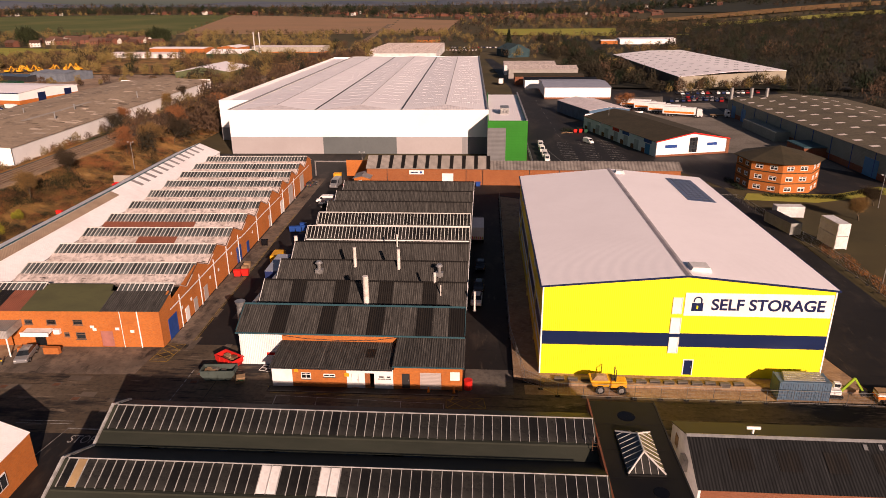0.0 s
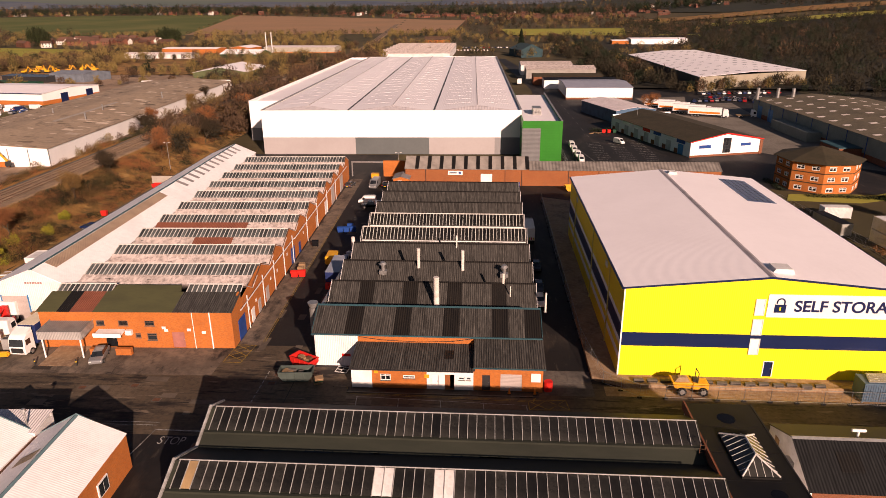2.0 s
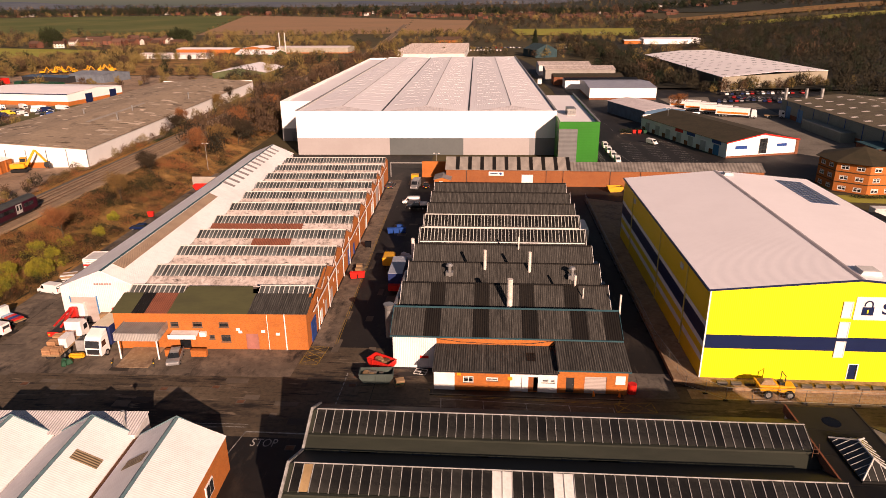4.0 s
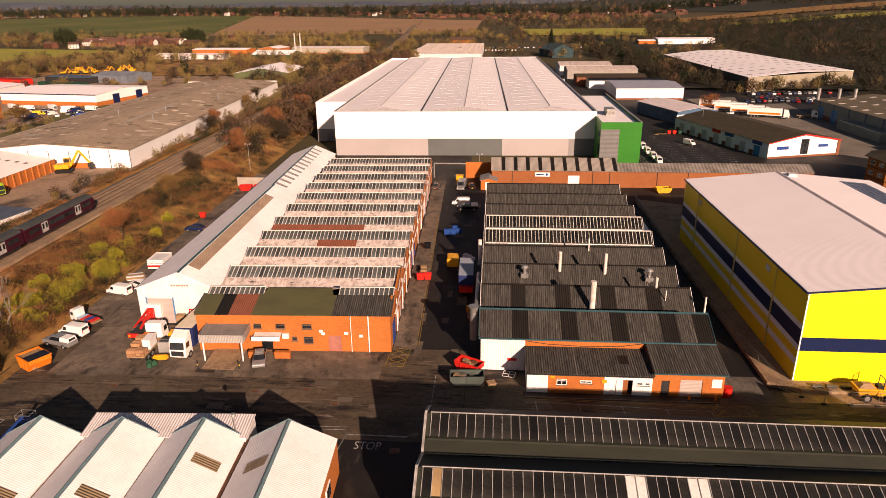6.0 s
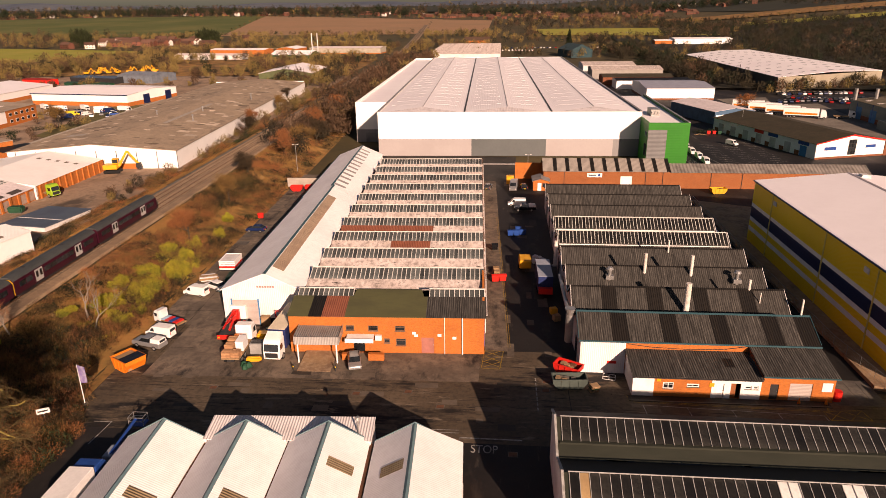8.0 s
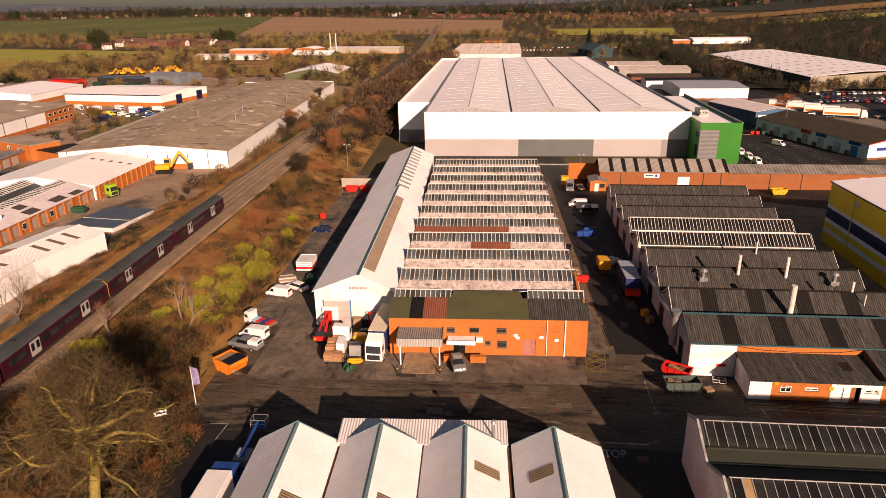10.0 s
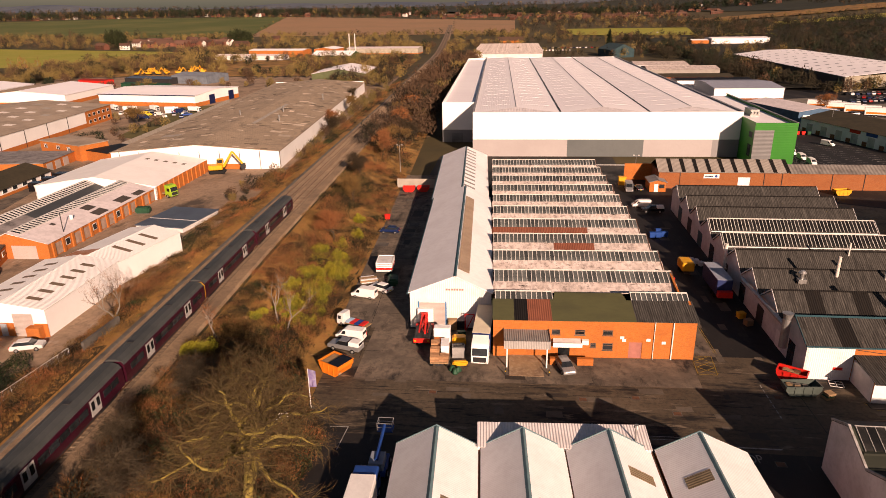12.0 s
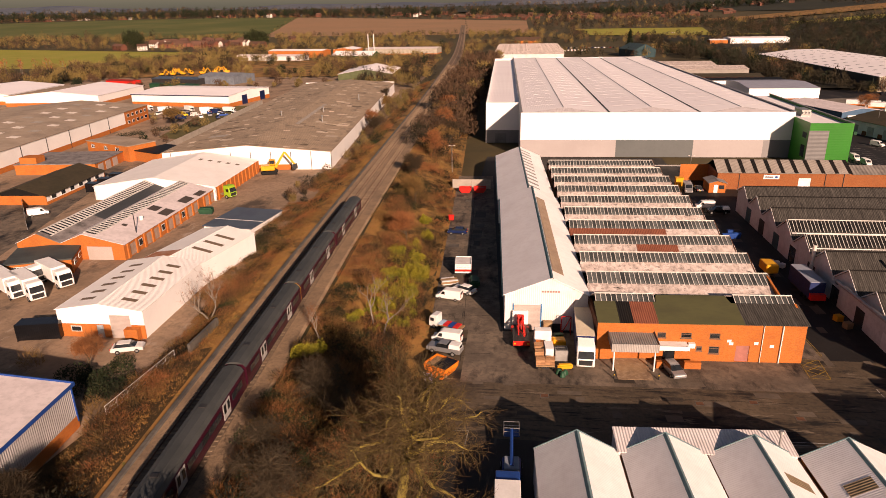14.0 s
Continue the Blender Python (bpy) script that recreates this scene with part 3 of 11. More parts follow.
def ribbon(name, off, width, z0, z1, material, parent, label=""):
    """A strip along the line: bottom wider than top."""
    bm = bmesh.new()
    rows = []
    for y in YS:
        x = rail_x(y) + off
        g = land(rail_x(y), y) + 0.06
        rows.append([bm.verts.new(p) for p in ((x - width / 2 - (z1 - z0) * 0.9, y, g + z0), (x - width / 2, y, g + z1), (x + width / 2, y, g + z1), (x + width / 2 + (z1 - z0) * 0.9, y, g + z0))])
    for a, b in zip(rows, rows[1:]):
        for i in range(3):
            bm.faces.new((a[i], a[i + 1], b[i + 1], b[i]))
    return part(name, bm, material, parent, label)


railway = thing("railway", "double railway track on stone ballast along an embankment", "railway", kind="structure")
ribbon("ballast", 0.45, 9.4, -0.4, 0.28, BALLAST, railway, "pale brown stone ballast")
for off in (-1.72, 1.86):
    ribbon("track_bed", off, 2.7, 0.1, 0.3, M("sleeper_stained_ballast", (0.2475, 0.1733, 0.1155), (0.165, 0.1188, 0.0825), 0.3, (0.099, 0.07425, 0.0561), 3.0, 0.95, bump=0.8, fine_amount=0.7), railway, "dark oily track bed")
    for r in (-0.752, 0.752):
        bm = bmesh.new()
        for a, b in zip(YS, YS[1:]):
            pa, pb = [Vector((rail_x(y) + off + r, y, land(rail_x(y), y) + 0.5)) for y in (a, b)]
            add_tube(bm, pa, pb, 0.07, 0.07, 4)
        part("rail", bm, RUSTY, railway, "rusty steel rail")
sleeper = None
for off in (-1.72, 1.86):
    for k in range(150):
        y = 44 + 0.8 * k
        x = rail_x(y) + off
        m = Matrix.Translation((x, y, land(rail_x(y), y) + 0.36))
        if sleeper is None:
            sleeper = part("sleeper", box(-1.25, 1.25, -0.13, 0.13, 0, 0.07), SLEEPER, railway)
            sleeper.matrix_basis = m
        else:
            share("sleeper", sleeper, m, railway)

bm = bmesh.new()
for off in (-1.72, 1.86):
    for k in range(480):
        y = 164 + 0.8 * k
        x, z = rail_x(y) + off, land(rail_x(y), y) + 0.36
        add_box(bm, x - 1.25, x + 1.25, y - 0.13, y + 0.13, z, z + 0.07)
tagged(part("sleeper_row", bm, SLEEPER, railway), kind="stuff")

# ---- buildings: shared builders ----


def wall_bm(w, h, th, holes=(), top=None):
    """A wall along x from 0 to w, standing on z 0, its face at y 0 and its back at y th, with holes (x0, x1, z0, z1) through it."""
    bm = bmesh.new()
    xs = sorted({0.0, w, *[v for q in holes for v in q[:2]]})
    zs = sorted({0.0, h, *[v for q in holes for v in q[2:]]})
    for x0, x1 in zip(xs, xs[1:]):
        z_run = None
        for z0, z1 in zip(zs, zs[1:]):
            cx, cz = (x0 + x1) / 2, (z0 + z1) / 2
            inside = any(q[0] < cx < q[1] and q[2] < cz < q[3] for q in holes)
            if inside:
                if z_run is not None:
                    add_box(bm, x0, x1, 0, th, z_run, z0)
                z_run = None
            elif z_run is None:
                z_run = z0
        if z_run is not None:
            add_box(bm, x0, x1, 0, th, z_run, h)
    return bm


def add_window(parent, x0, x1, z0, z1, y=0.0, bars=1, frame_mat=None, glass=None, rail=True):
    """A framed window in a hole of a wall that faces -y."""
    fm, gm = frame_mat or WHITE, glass or WINDOW
    w = tagged(new("window"), "", "")
    w.parent = parent
    f = 0.09
    bm = bmesh.new()
    for b in ((x0, x0 + f, z0, z1), (x1 - f, x1, z0, z1), (x0 + f, x1 - f, z0, z0 + f), (x0 + f, x1 - f, z1 - f, z1)):
        add_box(bm, b[0], b[1], y + 0.03, y + 0.12, b[2], b[3])
    for i in range(bars):
        c = lerp(x0, x1, (i + 1) / (bars + 1))
        add_box(bm, c - 0.035, c + 0.035, y + 0.035, y + 0.11, z0 + f, z1 - f)
    if rail:
        c = lerp(z0, z1, 0.68)
        add_box(bm, x0 + f, x1 - f, y + 0.04, y + 0.1, c - 0.03, c + 0.03)
    part("frame", bm, fm, w)
    part("pane", box(x0 + f, x1 - f, y + 0.085, y + 0.1, z0 + f, z1 - f), gm, w)
    part("sill", box(x0 - 0.06, x1 + 0.06, y - 0.08, y + 0.03, z0 - 0.09, z0 - 0.004), CONCRETE, w)
    return w


def add_door(parent, x0, x1, z0, z1, y=0.0, material=None, handle=True, label=""):
    d = part("door", box(x0, x1, y + 0.08, y + 0.14, z0, z1), material or NAVY, parent, label)
    if handle:
        part("handle", box(x1 - 0.16, x1 - 0.1, y + 0.03, y + 0.08, (z0 + z1) / 2, (z0 + z1) / 2 + 0.14), STEEL, d)
    return d


def gable_house(root, w, d, ze, zr, wall, roof, ridge="y", over=0.25, rx=None, trim=None, zb=0.0, low=None, low_h=1.2, roof2=None, th=0.1):
    """Walls and a pitched roof under root: x 0..w, y 0..d, eaves ze, ridge zr."""
    t = 0.25
    c = rx if rx is not None else (w / 2 if ridge == "y" else d / 2)
    if ridge == "y":
        gab = [(0, zb), (w, zb), (w, ze), (c, zr), (0, ze)]
        for y0 in (0, d - t):
            part("wall", prism(gab, "y", y0, y0 + t), wall, root)
        for x0 in (0, w - t):
            part("wall", box(x0, x0 + t, t, d - t, zb, ze), wall, root)
        s0, s1 = (zr - ze) / c, (zr - ze) / (w - c)
        part("roof", slab([(-over, -over, ze - over * s0 + th), (c, -over, zr + th), (c, d + over, zr + th), (-over, d + over, ze - over * s0 + th)], th), roof, root)
        part("roof", slab([(c, -over, zr + th), (w + over, -over, ze - over * s1 + th), (w + over, d + over, ze - over * s1 + th), (c, d + over, zr + th)], th), roof2 or roof, root)
        part("ridge_cap", prism([(c - 0.25, zr + th - 0.25 * s0 + 0.01), (c, zr + th + 0.05), (c + 0.25, zr + th - 0.25 * s1 + 0.01)], "y", -over, d + over), trim or roof, root)
    else:
        gab = [(0, zb), (d, zb), (d, ze), (c, zr), (0, ze)]
        for x0 in (0, w - t):
            part("wall", prism(gab, "x", x0, x0 + t), wall, root)
        for y0 in (0, d - t):
            part("wall", box(t, w - t, y0, y0 + t, zb, ze), wall, root)
        s0, s1 = (zr - ze) / c, (zr - ze) / (d - c)
        part("roof", slab([(-over, -over, ze - over * s0 + th), (w + over, -over, ze - over * s0 + th), (w + over, c, zr + th), (-over, c, zr + th)], th), roof, root)
        part("roof", slab([(-over, c, zr + th), (w + over, c, zr + th), (w + over, d + over, ze - over * s1 + th), (-over, d + over, ze - over * s1 + th)], th), roof2 or roof, root)
        part("ridge_cap", prism([(c - 0.25, zr + th - 0.25 * s0 + 0.01), (c, zr + th + 0.05), (c + 0.25, zr + th - 0.25 * s1 + 0.01)], "x", -over, w + over), trim or roof, root)
    if low:
        for b in ((-0.03, w + 0.03, -0.03, -0.004), (-0.03, w + 0.03, d + 0.004, d + 0.03), (-0.03, -0.004, -0.004, d + 0.004), (w + 0.004, w + 0.03, -0.004, d + 0.004)):
            part("plinth", box(b[0], b[1], b[2], b[3], zb, zb + low_h), low, root)


def lattice(root, x0, x1, ya, za, yb, zb_, n, pane_mat, bar_mat, th=0.05, skip=(), special=None, bar=0.05, kerb=0.1):
    """A strip of patent glazing: n panes between bars, from the low edge (ya, za) to the high edge (yb, zb_), x from x0 to x1."""
    ly, lz = yb - ya, zb_ - za
    ln = math.hypot(ly, lz)
    uy, uz = ly / ln, lz / ln
    ny, nz = -uz, uy
    w = (x1 - x0) / n
    bm = bmesh.new()
    hw = w / 2 - 0.01
    vs = [bm.verts.new((sx * hw, t * ly + ny * h, t * lz + nz * h)) for h in (0.03, 0.05) for sx, t in ((-1, 0.02), (1, 0.02), (1, 0.98), (-1, 0.98))]
    for f in ((3, 2, 1, 0), (4, 5, 6, 7), (0, 1, 5, 4), (1, 2, 6, 5), (2, 3, 7, 6), (3, 0, 4, 7)):
        bm.faces.new([vs[i] for i in f])
    first = part("pane", bm, pane_mat, root)
    first.matrix_basis = Matrix.Translation((x0 + w / 2, ya, za))
    for i in range(1, n):
        if special and i in special:
            bm = bmesh.new()
            bm.from_mesh(first.data)
            o = part("pane", bm, special[i], root, "replaced opaque roof pane")
            o.matrix_basis = Matrix.Translation((x0 + w * (i + 0.5), ya, za))
        else:
            share("pane", first, Matrix.Translation((x0 + w * (i + 0.5), ya, za)), root)
    bm = bmesh.new()
    for i in range(n + 1):
        x = x0 + w * i
        p = [(x + s * bar, ya + ly * t + ny * h, za + lz * t + nz * h) for h in (0.0, 0.13) for s, t in ((-1, -0.01), (1, -0.01), (1, 1.0), (-1, 1.0))]
        v = [bm.verts.new(q) for q in p]
        for f in ((3, 2, 1, 0), (4, 5, 6, 7), (0, 1, 5, 4), (1, 2, 6, 5), (2, 3, 7, 6), (3, 0, 4, 7)):
            bm.faces.new([v[k] for k in f])
    part("glazing_bar", bm, bar_mat, root, "row of pale glazing bars")
    bm = bmesh.new()
    add_tube(bm, (x0 - 0.1, yb, zb_ + 0.1), (x1 + 0.1, yb, zb_ + 0.1), kerb, kerb, 6)
    part("ridge_flashing", bm, bar_mat, root)


# ---- the yellow storage building ----
SX, SY = 6.0, 79.6
store = thing("self_storage_building", "large yellow clad storage building with navy band and pale roof", "warehouse", Matrix.Translation((SX, SY, 0.5)))
SW, SD, SE, SR, SC = 35.5, 56.2, 12.4, 14.05, 17.6
holes = [(18.35, 19.4, 0.3, 2.45), (16.15, 17.3, 3.5, 5.7), (16.1, 17.3, 6.27, 8.4), (16.1, 17.2, 9.0, 11.15)]
bm = wall_bm(SW, SE, 0.25, [holes[0]])
add_prism(bm, [(0, SE), (SW, SE), (SC, SR)], "y", 0, 0.25)
part("wall", bm, YELLOW, store, "bright yellow front cladding")
part("wall", box(0, 0.25, 0.25, SD - 0.25, 0, SE), YELLOW_SIDE, store)
part("wall", box(SW - 0.25, SW, 0.25, SD - 0.25, 0, SE), YELLOW_SIDE, store)
part("wall", prism([(0, 0), (SW, 0), (SW, SE), (SC, SR), (0, SE)], "y", SD - 0.25, SD), YELLOW, store)
part("roof", slab([(-0.15, -0.2, SE + 0.1), (SC, -0.2, SR + 0.1), (SC, SD + 0.2, SR + 0.1), (-0.15, SD + 0.2, SE + 0.1)], 0.1), PALE_ROOF, store)
part("roof", slab([(SC, -0.2, SR + 0.1), (SW + 0.15, -0.2, SE + 0.1), (SW + 0.15, SD + 0.2, SE + 0.1), (SC, SD + 0.2, SR + 0.1)], 0.1), PALE_ROOF, store)
part("ridge_cap", prism([(SC - 0.4, SR + 0.09), (SC, SR + 0.2), (SC + 0.4, SR + 0.09)], "y", -0.2, SD + 0.2), M("pinkish_ridge_metal", (0.5, 0.44, 0.45), rough=0.5), store)
part("band", box(0.12, SW - 0.12, -0.03, -0.004, 4.35, 6.25), NAVY, store, "navy blue band")
for x in (0.0, SW - 0.16):
    part("corner_trim", box(x - 0.02, x + 0.16, -0.05, -0.031, 0, SE), WHITE, store, "white corner trim")
part("verge_trim", prism([(-0.2, SE - 0.12), (SC, SR - 0.1), (SW + 0.2, SE - 0.12), (SW + 0.2, SE + 0.12), (SC, SR + 0.16), (-0.2, SE + 0.12)], "y", -0.24, -0.2), NAVY, store, "navy verge trim")
add_door(store, *holes[0][:2], 0.3, 2.45, 0, NAVY)
part("door_frame", wall_bm(1.29, 2.27, 0.06, [(0.12, 1.17, 0, 2.15)]), WHITE, store).matrix_basis = Matrix.Translation((18.23, -0.06, 0.3))
for (x0, x1, z0, z1) in holes[1:]:
    w = part("window", box(x0, x1, -0.07, -0.032, z0, z1), WHITE, store, "white blank window panel")
    part("frame", wall_bm(x1 - x0 + 0.1, z1 - z0 + 0.1, 0.04, [(0.12, x1 - x0 - 0.02, 0.12, z1 - z0 - 0.02)]), OFFWHITE, w).matrix_basis = Matrix.Translation((x0 - 0.05, -0.11, z0 - 0.05))
# side stripes on the west wall
for z0, z1, mt in ((7.25, 7.95, WHITE), (5.15, 7.25, NAVY), (4.35, 5.15, WHITE), (2.35, 3.2, WHITE)):
    part("stripe", box(-0.03, -0.004, 0.05, SD - 0.05, z0, z1), mt, store)
for y in (9.2, 24.6, 46.2):
    part("downpipe", box(-0.2, -0.04, y, y + 0.16, 0, SE), M("yellow_pipe", (0.8, 0.66, 0.2), rough=0.5), store)
for y in (11.5, 44.5):
    part("wall_vent", box(-0.16, -0.035, y, y + 1.3, 10.4, 11.2), OFFWHITE, store)
part("gutter", box(-0.36, -0.16, -0.2, SD + 0.2, SE - 0.12, SE + 0.06), NAVY, store)
part("gutter", box(SW + 0.16, SW + 0.36, -0.2, SD + 0.2, SE - 0.12, SE + 0.06), NAVY, store)
SOLZ = lambda x: SR + 0.16 - (x - SC) * (SR - SE) / (SW - SC)
bm = slab([(28.0, 37.0, SOLZ(28.0)), (32.9, 37.0, SOLZ(32.9)), (32.9, 52.8, SOLZ(32.9)), (28.0, 52.8, SOLZ(28.0))], 0.05)
solar = part("solar_panel", bm, M("slate_blue_solar_glass", (0.09, 0.12, 0.22), (0.1, 0.135, 0.24), 0.5, rough=0.3, spec=0.6), store, "dark blue rooftop solar array")
bm = bmesh.new()
for i in range(1, 5):
    x = 28.0 + 4.9 * i / 5
    add_box(bm, x - 0.03, x + 0.03, 37, 52.8, SOLZ(x) - 0.02, SOLZ(x) + 0.03)
for j in range(1, 10):
    y = 37 + 15.8 * j / 10
    add_slab(bm, [(28.0, y - 0.03, SOLZ(28.0) + 0.03), (32.9, y - 0.03, SOLZ(32.9) + 0.03), (32.9, y + 0.03, SOLZ(32.9) + 0.03), (28.0, y + 0.03, SOLZ(28.0) + 0.03)], 0.04)
part("panel_frame", bm, GREYPAINT, solar)
for y, s in ((1.6, 1.25), (52.8, 0.9)):
    v = part("roof_vent", prism([(SC + 0.6, 13.9), (SC + 0.6 + 2.2 * s, 13.75), (SC + 0.5 + 2.0 * s, 14.5), (SC + 0.9, 14.55)], "y", y, y + 1.6 * s), OFFWHITE, store, "pale ridge vent box")
# sign board and lettering
sign = part("sign_board", box(17.5, 35.2, -0.08, -0.032, 8.75, 11.85), WHITE, store, "white sign board")


def letters(text, size, x, z, y, material, parent, width, name="lettering"):
    cu = bpy.data.curves.new(name, "FONT")
    cu.body, cu.size, cu.extrude, cu.align_x = text, size, 0.01, "CENTER"
    cu.offset = 0.024 * size
    tmp = new(name + "_curve", cu)
    bpy.context.view_layer.update()
    me = bpy.data.meshes.new_from_object(tmp.evaluated_get(bpy.context.evaluated_depsgraph_get()))
    bpy.data.objects.remove(tmp)
    me.materials.clear()
    me.materials.append(material)
    o = new(name, me)
    o.parent = parent
    xs_ = [v.co.x for v in me.vertices]
    ys_ = [v.co.y for v in me.vertices]
    sx, sy = width / (max(xs_) - min(xs_)), size / (max(ys_) - min(ys_))
    o.matrix_basis = Matrix.Translation((x - min(xs_) * sx, y, z - min(ys_) * sy)) @ Matrix.Rotation(math.pi / 2, 4, "X") @ Matrix.Diagonal((sx, sy, 1, 1))
    return o


letters("SELF STORAGE", 1.55, 20.75, 9.55, -0.1, SIGN_NAVY, sign, 13.6)
lock = part("padlock_mark", box(18.35, 19.75, -0.1, -0.081, 9.4, 10.5), NAVY, sign, "navy padlock shape")
bm = bmesh.new()
arc = [(19.05 + 0.45 * math.cos(a), 10.85 + 0.45 * math.sin(a)) for a in [math.pi * i / 10 for i in range(11)]]
arc = [(19.5, 10.5)] + arc + [(18.6, 10.62)]
for p, q in zip(arc, arc[1:]):
    add_tube(bm, (p[0], -0.09, p[1]), (q[0], -0.09, q[1]), 0.09, 0.09, 6)
part("shackle", bm, NAVY, lock)
part("keyhole", box(18.96, 19.14, -0.115, -0.101, 9.7, 10.15), YELLOW, lock)

# ---- the grey works with nine dark pitched bays ----
works = thing("works_building", "long low works with nine dark ridged roof bays", "factory")
WX0, WX1, WY0, BAY, NB, VAL, TOP = -34.1, -4.0, 81.0, 8.6, 9, 5.0, 7.0
LOW = 4.15
for i in range(NB):
    y = WY0 + i * BAY
    va, vb = VAL if i == 0 else LOW, VAL if i == NB - 1 else LOW
    pts = [(y, 0), (y + BAY, 0), (y + BAY, vb), (y + BAY / 2, TOP), (y, va)]
    part("gable_wall", prism(pts, "x", WX0, WX0 + 0.25), OFFWHITE, works, "grey white rendered gable wall")
    part("gable_wall", prism(pts, "x", WX1 - 0.25, WX1), BRICK_DARK, works)
part("wall", box(WX0 + 0.25, WX1 - 0.25, WY0 + NB * BAY - 0.25, WY0 + NB * BAY, 0, VAL), BRICK_DARK, works)
part("wall", box(WX0 + 5.9, WX1 - 0.25, WY0, WY0 + 0.25, 0, VAL), BRICK, works, "orange brick front wall")
part("wall", box(WX0 + 0.25, WX0 + 5.9, WY0 - 0.02, WY0 + 0.25, 0, VAL), M("white_front_sheeting", (0.78, 0.76, 0.74), (0.68, 0.66, 0.64), 0.4, rough=0.55, corr=("X", 0.25, 0.03)), works, "white sheeted front corner")
for i in range(NB):
    y = WY0 + i * BAY
    lap = 0.3 if i == 0 else 0.0
    glazed = i in (4, 5)
    va, vb = VAL if i == 0 else LOW, VAL if i == NB - 1 else LOW
    n_sh = 14
    # front slope laid in sheets
    for k in range(n_sh):
        xa, xb = lerp(WX0 - 0.25, WX1 + 0.25, k / n_sh), lerp(WX0 - 0.25, WX1 + 0.25, (k + 1) / n_sh)
        lit = i in (0, 1) and k in (2, 5, 8, 11) or (i == 0 and k == 13)
        y0, z0 = y - lap, va - lap * (TOP - va) / (BAY / 2)
        zj = 0.012 * (k % 2)
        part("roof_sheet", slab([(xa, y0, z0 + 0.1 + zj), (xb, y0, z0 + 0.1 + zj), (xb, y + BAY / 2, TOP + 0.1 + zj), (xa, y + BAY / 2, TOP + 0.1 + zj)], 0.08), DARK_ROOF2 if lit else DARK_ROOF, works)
    # back slope coloured near black to stand for its shade
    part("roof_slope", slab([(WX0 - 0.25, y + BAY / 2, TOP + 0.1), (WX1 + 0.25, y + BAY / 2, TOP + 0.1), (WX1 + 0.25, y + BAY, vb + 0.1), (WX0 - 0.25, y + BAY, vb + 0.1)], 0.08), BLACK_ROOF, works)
    part("ridge_cap", prism([(y + BAY / 2 - 0.25, TOP + 0.03), (y + BAY / 2, TOP + 0.19), (y + BAY / 2 + 0.25, TOP + 0.03)], "x", WX0 - 0.25, WX1 + 0.25), TEAL if i == 0 else DARK_ROOF2, works)
    for x in (WX0 - 0.32, WX1 + 0.25):
        part("verge_trim", prism([(y, va - 0.05), (y + BAY / 2, TOP - 0.05), (y + BAY, vb - 0.05), (y + BAY, vb + 0.18), (y + BAY / 2, TOP + 0.2), (y, va + 0.18)], "x", x, x + 0.07), (TEAL if i == 0 else OFFWHITE), works)
    if glazed:
        lattice(works, WX0, WX1, y + 1.9, LOW + 0.14 + 1.9 * 0.663, y + BAY / 2 - 0.05, TOP + 0.12, 46, GLAZING_DARK, BAR_WHITE, bar=0.04)
        part("gutter", box(WX0, WX1, y + 1.6, y + 1.85, LOW + 0.95, LOW + 1.3), WHITE, works, "white gutter rail")
part("gutter", box(WX0 - 0.3, WX1 + 0.3, WY0 - 0.45, WY0 - 0.3, VAL - 0.22, VAL - 0.03), TEAL, works, "teal gutter")

# flues and ventilators on the works roof
FLUE = M("pale_weathered_flue", (0.72, 0.66, 0.6), (0.5, 0.45, 0.4), 0.8, (0.3, 0.25, 0.2), 2.0, 0.55, fine_amount=0.4)


def flue(x, y, z0, z1, r, parent, cowl=False):
    f = part("flue", tube((x, y, z0), (x, y, z1), r, r, 14), FLUE, parent, "pale weathered steel flue")
    part("flange", tube((x, y, z0), (x, y, z0 + 0.12), r * 1.7, r * 1.7, 14), STEEL, f)
    if cowl:
        part("cowl", tube((x, y, z1 - 0.05), (x, y, z1 + 0.35), r * 1.5, r * 1.2, 14), STEEL, f)
    return f


flue(-18.3, 90.2, 4.3, 9.4, 0.42, works)
flue(-22.0, 101.5, 5.0, 9.6, 0.26, works)
flue(-14.9, 101.2, 5.0, 9.5, 0.26, works)
flue(-8.6, 93.9, 5.1, 8.6, 0.2, works)
flue(-7.6, 92.0, 4.6, 7.4, 0.09, works)
flue(-0.4 - 2.2, 89.9, 4.4, 7.4, 0.14, works)
flue(-16.3, 110.4, 5.5, 8.8, 0.14, works)
for x, y in ((-27.6, 100.3), (-8.3, 99.8)):
    v = part("roof_ventilator", tube((x, y, 5.4), (x, y, 7.3), 0.28, 0.28, 12), STEEL, works, "mushroom roof ventilator")
    part("cap", tube((x, y, 7.3), (x, y, 7.65), 0.62, 0.35, 12), STEEL, v)
    part("base_plate", box(x - 0.6, x + 0.6, y - 0.5, y + 0.5, 5.7, 6.3), STEEL, v)
# big duct on the west wall
duct = part("duct", path_tube([(-35.2, 85.5, 2.2), (-35.2, 85.5, 6.4)], 0.55, 14), STEEL, works, "galvanised cyclone duct")
part("cowl", tube((-35.2, 85.5, 6.4), (-35.2, 85.5, 7.3), 0.45, 0.75, 14), STEEL, duct)
part("pipe_run", path_tube([(-35.0, 86, 5.0), (-35.0, 104, 4.6), (-34.6, 104.5, 4.0)], 0.3, 10), STEEL, duct)
flue(-35.0, 113.5, 2.5, 7.2, 0.32, works)
